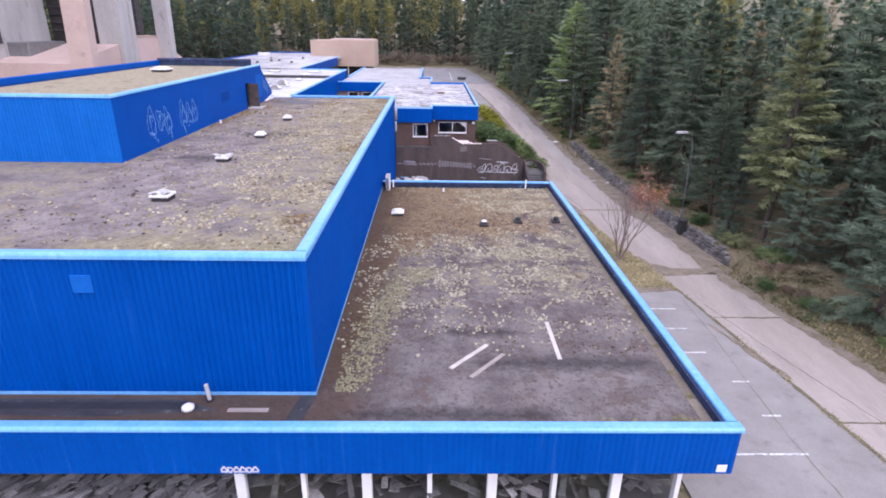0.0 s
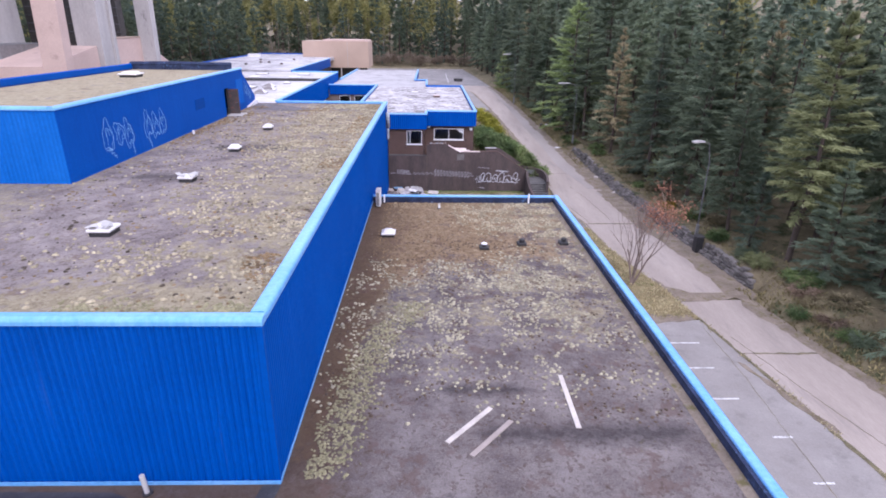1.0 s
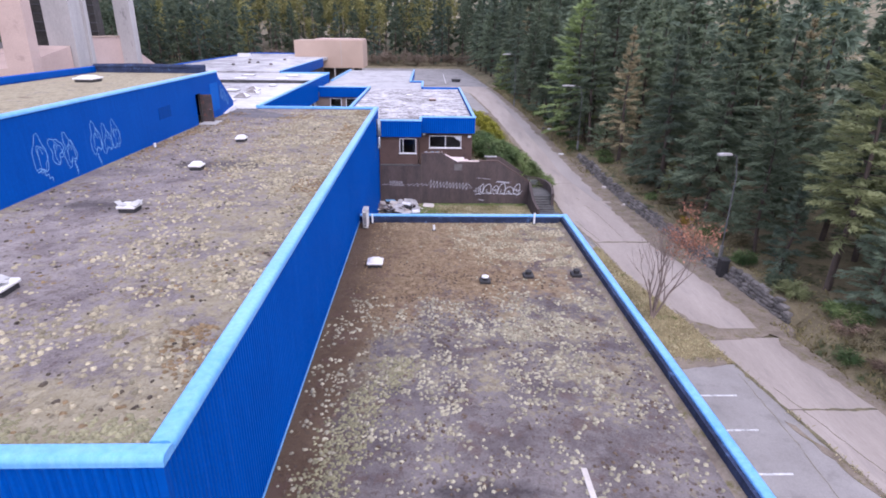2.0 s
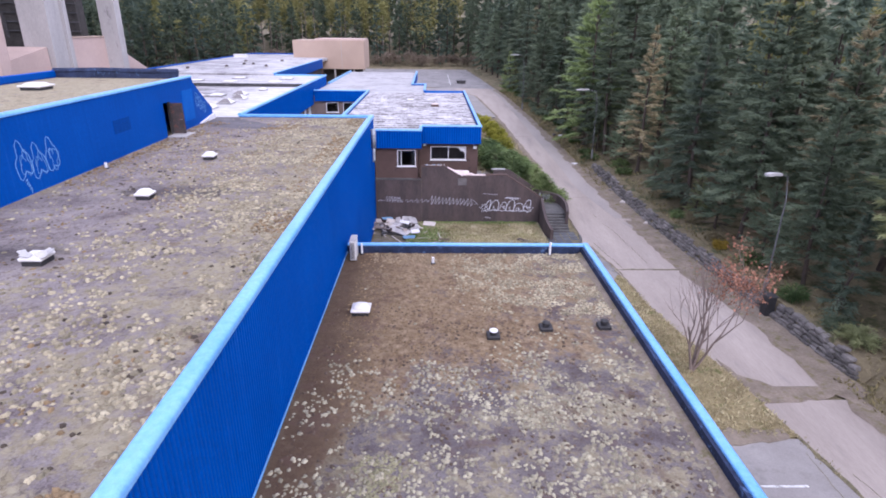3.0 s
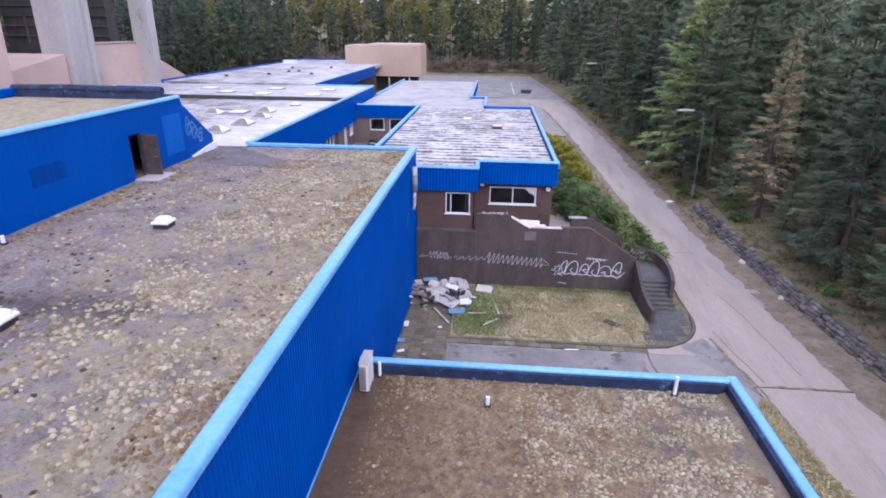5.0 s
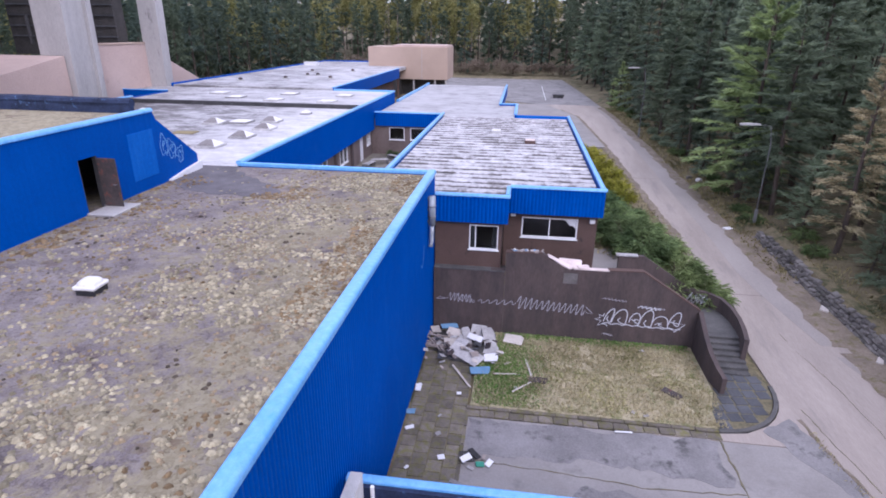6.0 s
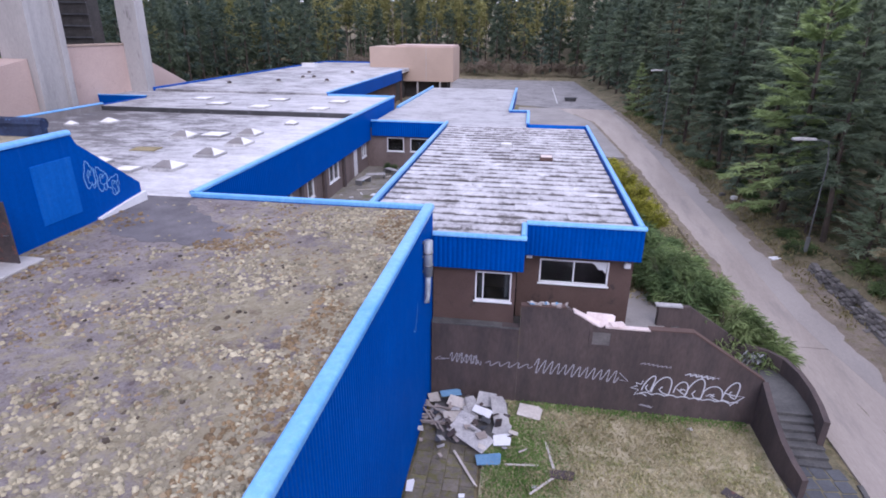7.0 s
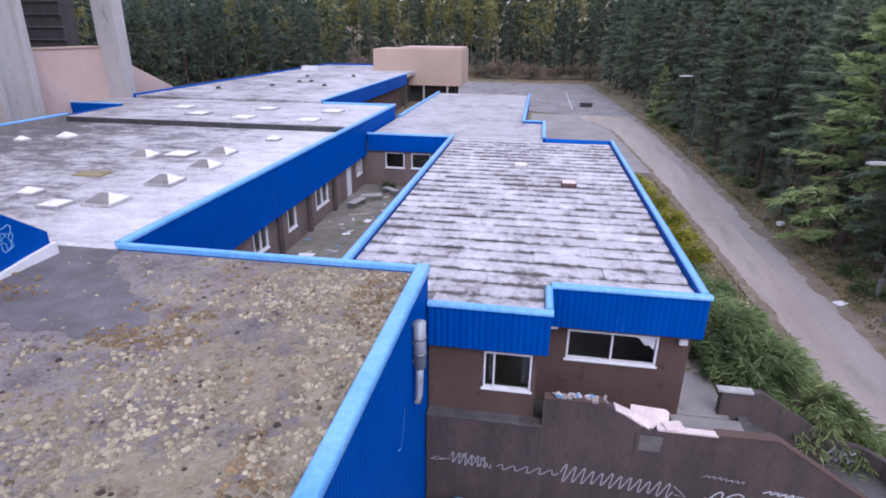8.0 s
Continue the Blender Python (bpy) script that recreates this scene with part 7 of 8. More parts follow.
KINDS = [
    conifer("pine", 1, 15.5, 0.16, 3.9, 150, 122, 0.66, -0.16, PINE, "dark green pine with layered drooping limbs"),
    conifer("pine", 2, 18.0, 0.22, 4.2, 160, 119, 0.68, -0.10, PINE, "tall dark green pine with bare lower trunk"),
    conifer("pine", 3, 13.5, 0.08, 3.8, 150, 116, 0.64, -0.05, PINE, "broad dark green pine with ragged crown"),
    conifer("spruce", 4, 16.5, 0.05, 3.6, 180, 106, 0.56, -0.28, SPRUCE, "blue-green spruce with drooping limbs"),
    conifer("spruce", 5, 12.0, 0.03, 3.5, 170, 106, 0.52, -0.12, SPRUCE, "dense blue-green spruce reaching the ground"),
    conifer("larch", 6, 15.0, 0.22, 3.3, 190, 110, 0.50, -0.06, LARCH, "yellow-green larch in autumn colour"),
    conifer("pine", 8, 15.0, 0.05, 3.5, 150, 116, 0.56, -0.05, FRESH, "bright fresh-green conifer at the forest edge"),
    conifer("larch", 7, 13.0, 0.12, 2.8, 120, 74, 0.46, -0.04, RUSSET, "thin russet larch losing its needles"),
    conifer("spruce", 9, 5.5, 0.02, 1.9, 80, 63, 0.40, -0.05, SPRUCE, "young blue-green spruce at the forest edge"),
    conifer("pine", 10, 5.0, 0.03, 1.8, 75, 63, 0.40, 0.05, PINE, "young green pine at the forest edge"),
    conifer("pine", 12, 6.5, 0.02, 2.3, 85, 64, 0.42, 0.0, FRESH, "young bright green conifer at the forest edge"),
    conifer("larch", 11, 4.5, 0.03, 1.5, 65, 58, 0.36, 0.1, LARCH, "young yellowing larch at the forest edge"),
]


def forest_edge(y):
    return lerp(y, (-10, 20, 30, 40, 52, 67, 80, 95, 122, 150, 190), (26.5, 25.0, 23.6, 22.9, 22.3, 21.0, 18.8, 17.4, 16.0, 15.0, 12.5))


# (row offset from the edge, y, kind, scale): the edge trees that stand out, then the rows behind them
spots = []
near_edge = ((0.0, 27.0, 4, 0.95), (2.6, 22.0, 0, 1.0), (4.5, 30.5, 3, 0.95), (0.9, 34.8, 4, 0.60), (3.0, 33.4, 4, 0.66), (0.9, 37.9, 5, 1.06), (5.2, 41.5, 0, 0.95), (0.1, 40.9, 8, 1.0), (0.1, 44.0, 2, 0.76), (5.3, 50.1, 7, 1.10), (0.6, 51.5, 0, 0.85), (3.5, 55.5, 1, 0.95), (0.3, 59.0, 3, 0.85), (2.6, 63.0, 2, 1.0))
far_edge = ((0.5, 68.8, 7, 1.02), (3.2, 71.0, 0, 0.98), (0.6, 76.5, 1, 0.85), (2.4, 80.0, 3, 1.0), (0.2, 80.5, 6, 1.28), (2.6, 89.0, 1, 0.95), (0.5, 94.0, 0, 0.95), (2.2, 98.5, 3, 0.95), (0.3, 104.0, 2, 0.95), (2.0, 109.0, 1, 0.92), (0.4, 115.0, 3, 0.9), (-0.6, 131.0, 8, 0.9), (1.2, 126.0, 0, 0.95), (1.4, 134.0, 1, 0.95), (1.0, 140.0, 3, 1.0), (0.5, 148.0, 1, 1.0), (0.6, 157.0, 0, 1.05), (0.5, 166.0, 3, 1.05), (0.6, 175.0, 1, 1.0))
for dx, y, k, sc in near_edge + far_edge:
    spots.append((forest_edge(y) + dx, y, k, sc))
# young trees fill the edge down to the ground
for y in (47.5, 54.0, 57.0, 61.5, 66.0, 72.5, 78.0, 82.5, 87.0, 91.5, 96.5, 101.0, 107.0, 112.0, 118.0, 122.0):
    spots.append((forest_edge(y) + tr.uniform(-0.4, 1.0), y, tr.choice((8, 9, 8, 9, 11)), tr.uniform(0.75, 1.2)))
spots.append((15.0, 122.5, 10, 1.1))
for row, gap in ((6.0, 6.6),):
    y = 4.0
    while y < 150:
        spots.append((forest_edge(y) + row + tr.uniform(-1.4, 1.4), y + tr.uniform(-1.5, 1.5), tr.choice((0, 0, 1, 1, 1, 2, 3, 3, 5, 7)), tr.uniform(0.92, 1.22)))
        y += gap
for x, y, k, sc in spots:
    copy_thing(KINDS[k], pose(x, y, ground_z(x, y) - 0.1, tr.uniform(-2, 2), tr.uniform(-2, 2), tr.uniform(0, 360)) @ Matrix.Diagonal((sc, sc, sc * tr.uniform(0.95, 1.08), 1)))
# the patterns themselves become trees deep in the wood
for k, t in enumerate(KINDS):
    x, y = 50 + 2 * k, 20 + 11 * k
    t.matrix_basis = pose(x, y, ground_z(x, y) - 0.1)

# the far woods: many small trees in one mesh for each colour
far_rng = np.random.default_rng(8)
fars = {"dark": [], "blue": [], "gold": [], "scrub": []}


def round_crown(seed, h, reach, tufts_n, per, size):
    """A broadleaved crown: loose clusters of leaves round the limb ends, with gaps between them."""
    rng = np.random.default_rng(seed)
    c = rng.normal(0, 1, (tufts_n, 3))
    c /= np.linalg.norm(c, axis=1, keepdims=True)
    c *= rng.uniform(0.35, 1.0, (tufts_n, 1)) ** 0.6
    c = c * np.array([reach, reach, 0.36 * h]) * (1 - 0.35 * np.clip(c[:, 2:3], 0, 1)) + np.array([0, 0, 0.60 * h])
    base = (c[:, None, :] + rng.normal(0, 1, (tufts_n, per, 3)) * np.array([0.42, 0.42, 0.5]) * reach * 0.45).reshape(-1, 3)
    way = rng.normal(0, 1, base.shape)
    way /= np.linalg.norm(way, axis=1, keepdims=True)
    return needles(base, way, size * rng.uniform(0.6, 1.3, len(base)), 0.3, rng)


for kind, seed, h, bare, reach in (("dark", 31, 18, 0.10, 2.9), ("dark", 32, 21, 0.15, 3.1), ("dark", 33, 16, 0.06, 2.8), ("blue", 34, 18, 0.05, 2.6), ("blue", 35, 20, 0.06, 2.8)):
    fars[kind].append(conifer_crown(seed, h, bare, reach, 50, 20, 1.2, -0.2, 2.1, False)[:2])
for seed, h, reach in ((36, 17, 2.3), (37, 14, 2.0), (38, 19, 2.1)):
    fars["gold"].append(round_crown(seed, h, reach, 46, 24, 0.62))
for seed in (39, 40):
    fars["scrub"].append(round_crown(seed, 5, 2.0, 30, 22, 0.45))
fars["pine"], fars["spruce"] = fars["dark"], fars["blue"]
lots = {k: ([], []) for k in fars}
trunks = Shape()
count = {k: 0 for k in fars}


def plant(x, y, kind, sc):
    v, f = fars[kind][int(far_rng.integers(len(fars[kind])))]
    a = far_rng.uniform(0, 6.28)
    rot = np.array([[math.cos(a), -math.sin(a), 0], [math.sin(a), math.cos(a), 0], [0, 0, 1]]) * sc
    z = ground_z(x, y) - 0.2
    lots[kind][0].append(v @ rot.T + np.array([x, y, z]))
    lots[kind][1].append(f + count[kind])
    count[kind] += len(v)
    if kind != "scrub":
        trunks.tube([(x, y, z), (x, y, z + 11 * sc)], [0.2, 0.07], 4)


def pick(gold):
    r = far_rng.uniform()
    return "gold" if r < gold else ("blue" if r < 0.45 else "dark")


y = 156.0
while y < 262:
    step = 4.8 + (y - 156) * 0.045
    x = -165.0
    while x < 75:
        px, py = x + far_rng.uniform(-1.7, 1.7), y + far_rng.uniform(-1.7, 1.7)
        if (py > 186 or px < -46 - (py - 156) * 0.1 or px > forest_edge(min(py, 190)) + 2) and abs(px) < 62 + py * 0.52:
            birch = -70 < px < -12 and py > 190
            plant(px, py, pick(0.5 if birch else 0.07), far_rng.uniform(0.85, 1.2) * (1.5 if py > 203 else 1.0))
        x += step
    y += step
for x in np.arange(-66, 13, 2.1):
    plant(x + far_rng.uniform(-1, 1), 184.3 + far_rng.uniform(-1.6, 1.2), "scrub", far_rng.uniform(0.5, 1.05))
y = 108.0
while y < 156:
    for x in np.arange(-150, -64, 6.4):
        plant(x + far_rng.uniform(-1.7, 1.7), y + far_rng.uniform(-1.7, 1.7), pick(0.1), far_rng.uniform(0.8, 1.15))
    y += 5.2
y = 0.0
while y < 186:
    e = forest_edge(y)
    for x in (e + 11, e + 16.8, e + 22.6, e + 29.5, e + 39):
        plant(x + far_rng.uniform(-1.7, 1.7), y + far_rng.uniform(-1.7, 1.7), {"dark": "pine", "blue": "spruce", "gold": "gold"}[pick(0.05)], far_rng.uniform(0.85, 1.25))
    y += 5.6
woods = thing("far_woods", (0, 200, 4), "dense dark conifer wood with scattered golden trees", "forest", kind="stuff")
# the dark and blue lots wear dimmed needle colours, pine and spruce the full ones
for kind, leaf in (("dark", DIMMED_PINE), ("blue", DIMMED_SPRUCE), ("gold", GOLD), ("scrub", SCRUB), ("pine", PINE), ("spruce", SPRUCE)):
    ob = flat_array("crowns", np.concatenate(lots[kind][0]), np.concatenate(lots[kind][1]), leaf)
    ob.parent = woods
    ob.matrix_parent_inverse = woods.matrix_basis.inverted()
part("trunks", trunks, BARK, woods)
birches = Shape()
for k in range(14):
    x, y = far_rng.uniform(-60, -12), far_rng.uniform(182.5, 190)
    z, h, lean = ground_z(x, y) - 0.2, far_rng.uniform(9, 17), far_rng.uniform(-0.5, 0.5)
    birches.tube([(x, y, z), (x + lean, y, z + h)], [0.10, 0.04], 5)
part("pale_trunks", birches, PALE_BARK, woods, "pale slender birch trunks")

# ---- shrubs, grass and the bare tree ----
def shrub(seed, x, y, z, r, h, n, leaf, label, group, size=0.4, each=64):
    """Arching feathery stems from one foot."""
    rng = np.random.default_rng(seed)
    t = thing("shrub", (x, y, z), label, "shrub", group)
    stems = Shape()
    base, way, ln = [], [], []
    for i in range(n):
        az, out, up = rng.uniform(0, 6.28), rng.uniform(0.25, 1.0) ** 0.7 * r, rng.uniform(0.45, 1.0) * h
        d = np.array([math.cos(az), math.sin(az), 0])
        pts = [np.array([0, 0, 0]) + d * out * s + np.array([0, 0, up * (1 - (1 - s) ** 2) * (1.15 - 0.35 * out / r) - 0.25 * out * s * s]) for s in (0, 0.35, 0.7, 1.0)]
        if i % 3 == 0:
            stems.tube([tuple(p + np.array([x, y, z])) for p in pts], [0.03, 0.022, 0.014, 0.006], 3)
        for k in range(each):
            s = rng.uniform(0.25, 1.0)
            j = min(2, int(s * 3))
            p = pts[j] + (pts[j + 1] - pts[j]) * (s * 3 - j)
            a2 = az + rng.uniform(-1.2, 1.2)
            w = np.array([math.cos(a2), math.sin(a2), rng.normal(0.15, 0.35)])
            base.append(p + rng.normal(0, 0.07, 3)), way.append(w / np.linalg.norm(w)), ln.append(size * rng.uniform(0.5, 1.3))
    v, f = sprays(np.array(base), np.array(way), np.array(ln), 0.055, rng)
    part("branchwork", stems, BARK, t)
    ob = flat_array("foliage", v + np.array([x, y, z]), f, leaf)
    ob.parent, ob.matrix_parent_inverse = t, t.matrix_basis.inverted()
    return t


for i, (x, y, r, h, n) in enumerate(((9.6, 62.6, 2.0, 1.9, 95), (7.8, 63.0, 1.9, 2.2, 90), (10.9, 62.3, 1.9, 1.6, 80), (7.0, 65.2, 2.0, 2.3, 90), (9.2, 65.4, 1.9, 1.8, 80), (6.6, 68.0, 2.0, 2.2, 90), (8.6, 68.2, 1.7, 1.6, 70), (6.4, 71.0, 1.8, 2.0, 80), (8.0, 71.2, 1.5, 1.4, 60), (6.3, 74.0, 1.6, 1.7, 70))):
    shrub(40 + i, x, y, min(ground_z(x, y), 2.6) - 0.15, r, h, n, PALE_SHRUB if x > 9 else SHRUB, "light green feathery shrub beside the outdoor stair" if x > 9 else "feathery green shrub on the bank beside the annexe", "shrubs beside the annexe", 0.5)
for i, (x, y, r, h) in enumerate(((8.6, 76.0, 1.0, 1.5), (8.6, 79.0, 1.1, 1.7), (8.4, 82.0, 1.2, 1.8), (8.0, 85.5, 1.2, 1.8), (7.6, 89.0, 1.2, 1.7), (7.2, 92.0, 1.2, 1.5))):
    shrub(60 + i, x, y, ground_z(x, y) - 0.1, r, h, 55, YELLOW_SHRUB, "bright yellow-green shrub beside the road", "yellow shrubs", 0.4)
for i in range(34):
    y = 22 + 3.3 * i + tr.uniform(-1, 1)
    x = max(forest_edge(y) - tr.uniform(-0.5, 1.6), lerp(y, ROAD_Y, ROAD_R) + 2.0)
    shrub(80 + i, x, y, ground_z(x, y) - 0.1, tr.uniform(0.5, 1.2), tr.uniform(0.4, 1.0), 34, tr.choice((SHRUB, SHRUB, RUSSET, PINE)), "low dark undergrowth at the forest edge", "undergrowth", 0.4, 36)
for i in range(20):
    y = 12 + 1.2 * i + tr.uniform(-0.6, 0.6)
    x = lerp(y, ROAD_Y, ROAD_R) + tr.uniform(0.9, 4.2)
    m, lb = tr.choice(((RUSSET, "russet dead bracken on the verge"), (PALE_BRACKEN, "pale dead bracken on the verge"), (SHRUB, "low green bramble on the verge"), (PALE_BRACKEN, "pale dead bracken on the verge"), (BANK_GRASS, "clump of rank dry grass on the verge")))
    shrub(150 + i, x, y, ground_z(x, y) - 0.1, tr.uniform(0.5, 1.0), tr.uniform(0.4, 0.8), 30, m, lb, "verge plants", 0.3, 28)
shrub(130, 20.9, 50.3, ground_z(20.9, 50.3) - 0.1, 0.38, 0.6, 26, GORSE, "small gorse bush in yellow flower", "gorse", 0.3)
shrub(131, 21.6, 37.6, ground_z(21.6, 37.6) - 0.1, 0.9, 1.0, 40, LARCH, "ochre bush behind the stone wall", "bushes behind the wall", 0.3)
shrub(132, 22.8, 34.6, ground_z(22.8, 34.6) - 0.1, 1.1, 1.1, 46, SHRUB, "green bush behind the stone wall", "bushes behind the wall", 0.3)
shrub(133, -12.0, 84.3, 3.5, 0.5, 0.7, 22, SHRUB, "weed growing in the paved court", "weeds", 0.3)

bare = thing("bare_tree", (13.0, 36.4, 0.0), "slender bare tree with last red leaves", "tree")
bt, tips = Shape(), []


def grow(p, d, L, r, depth, rng):
    n = 4
    pts, q = [Vector(p)], Vector(p)
    for i in range(n):
        d = (d + Vector((rng.uniform(-0.13, 0.13), rng.uniform(-0.13, 0.13), 0.06))).normalized()
        q = q + d * L / n
        pts.append(q.copy())
    bt.tube(pts, [r * (1 - 0.45 * i / n) for i in range(n + 1)], 6 if depth < 2 else 3)
    if depth >= 4:
        tips.append(pts[-1])
        return
    for k in range(3 if depth < 3 else 2):
        i = rng.choice((2, 3, 4))
        side = Vector((rng.uniform(-1, 1), rng.uniform(-1, 1), rng.uniform(0.1, 0.6)))
        grow(pts[i], (d + side * 0.62).normalized(), L * rng.uniform(0.6, 0.8), r * 0.52, depth + 1, rng)


brng = random.Random(3)
for lean in ((-0.12, 0.05, 1), (0.25, 0.0, 1), (0.05, 0.2, 1), (0.45, -0.1, 1)):
    grow((13.0, 36.4, 0.0), Vector(lean).normalized(), 2.5, 0.07, 0, brng)
part("trunk", bt, PALE_BARK, bare, "thin grey-brown branches")
ln = np.random.default_rng(5)
pick_tips = [p for p in tips if p.z > 2.9 and p.x > 13.5]
pb = np.array([np.array(p) + ln.normal(0, 0.26, 3) for p in pick_tips for k in range(16)])
pw = ln.normal(0, 1, pb.shape)
pw /= np.linalg.norm(pw, axis=1, keepdims=True)
v, f = sprays(pb, pw, ln.uniform(0.07, 0.17, len(pb)), 0.35, ln)
ob = flat_array("leaves", v, f, RED_LEAF)
ob.parent, ob.matrix_parent_inverse = bare, bare.matrix_basis.inverted()
tagged(ob, "thin red autumn leaves")


def tufts(name, spots_of, n, size, leaf, label, seed, category="grass"):
    """Upright blades scattered over the ground; spots_of gives x, y, z."""
    rng = np.random.default_rng(seed)
    base = np.array([p for p in (spots_of(rng) for _ in range(n)) if p is not None])
    way = rng.normal(0, 0.55, base.shape)
    way[:, 2] = rng.uniform(0.5, 1.0, len(base))
    way /= np.linalg.norm(way, axis=1, keepdims=True)
    v, f = sprays(base, way, size * rng.uniform(0.5, 1.4, len(base)), 0.14, rng)
    return tagged(flat_array(name, v, f, leaf), label, category, kind="stuff")


def on_lawn(rng):
    x, y = rng.uniform(-1.2, 9.3), rng.uniform(51.45, 57.7)
    return (x, y, 0.09) if noise.noise((x * 0.7, y * 0.7, 3)) > -0.25 or rng.uniform() < 0.5 else None


def on_green(rng):
    x, y = rng.normal(-0.1, 0.85), rng.normal(54.2, 1.6)
    return (x, y, 0.09) if -1.25 < x < 9 and 51.5 < y < 57.7 else None


def on_green_foot(rng):
    x, y = rng.uniform(0, 9.2), 57.75 - abs(rng.normal(0, 0.25))
    return (x, y, 0.09)


def on_verge(rng):
    y = rng.uniform(32, 47)
    x = rng.uniform(9.3, road_l(y) - 0.05)
    if y > 43 and x < lerp(y, (42.9, 47.5), (10.4, 12.9)):
        return None
    return (x, y, 0.05)


def on_bank(rng):
    y = rng.uniform(14, 125)
    x = lerp(y, ROAD_Y, ROAD_R) + 0.2 + abs(rng.normal(0.8, 1.8))
    if 36 < y < 66 and x < lerp(y, ROAD_Y, ROAD_R) + 1.4:
        return None
    return (x, y, ground_z(x, y) - 0.05)


def on_joint(rng):
    y = rng.uniform(2, 52)
    return (road_l(y) - 0.06 + rng.normal(0, 0.12), y, 0.03) if noise.noise((0, y * 0.5, 7)) > -0.1 else None


def round_annex(rng):
    y = rng.uniform(61.5, 95)
    x = rng.uniform(5.0, lerp(y, ROAD_Y, ROAD_L) - 0.1)
    return (x, y, ground_z(x, y) - 0.05)


tufts("lawn_grass", on_lawn, 20000, 0.15, GRASS, "dry straw-coloured grass tufts", 1)
tufts("green_grass", on_green, 22000, 0.11, GREEN_GRASS, "fresh green grass tufts by the rubble", 2)
tufts("lawn_grass", lambda rng: (lambda x, y: (x, y, 0.09) if noise.noise((x * 0.55, y * 0.8, 23)) > 0.05 else None)(rng.uniform(-1.2, 9.3), rng.uniform(51.45, 57.7)), 8500, 0.13, OLIVE_GRASS, "yellow-green grass tufts in the lawn", 8)
tufts("green_grass", on_green_foot, 2500, 0.15, GREEN_GRASS, "fresh green grass along the wall foot", 3)
tufts("verge_grass", on_verge, 6000, 0.2, GRASS, "dry grass tufts on the verge", 4)
tufts("bank_grass", on_bank, 14000, 0.3, BANK_GRASS, "rough dry grass on the bank", 5)
tufts("joint_weeds", on_joint, 1800, 0.14, GRASS, "weeds in the road joints", 6)
tufts("bank_grass", round_annex, 5000, 0.3, GRASS, "rough grass beside the annexe", 7)


# ---- moss on the roofs ----
def clumps(name, n, area, z, keep, size, material, label, seed):
    """Low rough cushions, joined."""
    rng = np.random.default_rng(seed)
    k = 5
    ang = np.arange(k) * 6.2832 / k
    vs, fs, m = [], [], 0
    for _ in range(n):
        x, y = rng.uniform(area[0], area[1]), rng.uniform(area[2], area[3])
        if not keep(x, y, rng):
            continue
        r = size * rng.uniform(0.45, 1.35)
        rad = r * rng.uniform(0.45, 1.35, k)
        h = min(0.075, r * rng.uniform(0.3, 0.75))
        low = np.stack([x + rad * np.cos(ang), y + rad * np.sin(ang), np.full(k, z - 0.004)], axis=1)
        high = np.stack([x + 0.7 * rad * np.cos(ang + 0.25), y + 0.7 * rad * np.sin(ang + 0.25), z + h * rng.uniform(0.45, 1.0, k)], axis=1)
        vs.append(low), vs.append(high), vs.append(np.array([[x, y, z + h * 1.05]]))
        for i in range(k):
            j = (i + 1) % k
            fs += [(m + i, m + j, m + k + j), (m + i, m + k + j, m + k + i), (m + k + i, m + k + j, m + 2 * k)]
        m += 2 * k + 1
    return tagged(flat_array(name, np.concatenate(vs), np.array(fs), material), label, "moss", kind="stuff")


def low_moss(x, y, rng):
    if x < MID_X + 0.1 and y > 16.2:
        return False
    p = (0.03 if y > 19 else 0.0) + 0.8 * lerp(y, (18, 20, 22, 25, 31, 33.5, 36.5, 42), (0.0, 0.12, 0.4, 0.9, 0.9, 0.2, 0.08, 0.2)) * lerp(x - (y - 30) * 0.15, (-3.5, -1, 1, 6.5, 8.7), (0.5, 0.55, 0.9, 1.0, 0.5))
    if y > 32 and x < 3.5 - (y - 33) * 0.1:
        p *= 0.04
    return rng.uniform() < p and 0.7 * noise.noise((x * 0.6, y * 0.6, 1)) + 0.7 * noise.noise((x * 2.0, y * 2.0, 5)) > -0.02


def mid_moss(x, y, rng):
    if x < UP_X + 0.1 and UP_Y0 < y < 57.6:
        return False
    if y > 52.9 and x < -10.1 - max(0.0, y - 54.5):
        return rng.uniform() < 0.01
    p = lerp(x, (-20, -13, -10, -7, -4.4), (0.12, 0.14, 0.35, 0.75, 0.95)) * lerp(y, (17, 30, 40, 58), (0.6, 0.8, 0.95, 1.0))
    return rng.uniform() < p and 0.8 * noise.noise((x * 0.4, y * 0.4, 11)) + 0.8 * noise.noise((x * 2.0, y * 2.0, 15)) > -0.02


clumps("moss", 27000, (-3.8, 8.8, 14.5, 42.4), LOW_DECK, low_moss, 0.074, PALE_MOSS, "pale tan moss cushions on the low roof", 1)
clumps("moss", 21000, (-15, -4.4, 38, 58.1), MID_DECK, mid_moss, 0.066, MOSS, "small pale moss cushions on the hall roof", 14)
clumps("moss", 9000, (-10.5, -4.4, 19, 38), MID_DECK, mid_moss, 0.07, MOSS, "small tan moss cushions on the hall roof", 15)
clumps("moss", 19000, (-18, -4.4, 16.7, 58.1), MID_DECK, mid_moss, 0.082, MOSS, "pale tan moss cushions on the hall roof", 2)
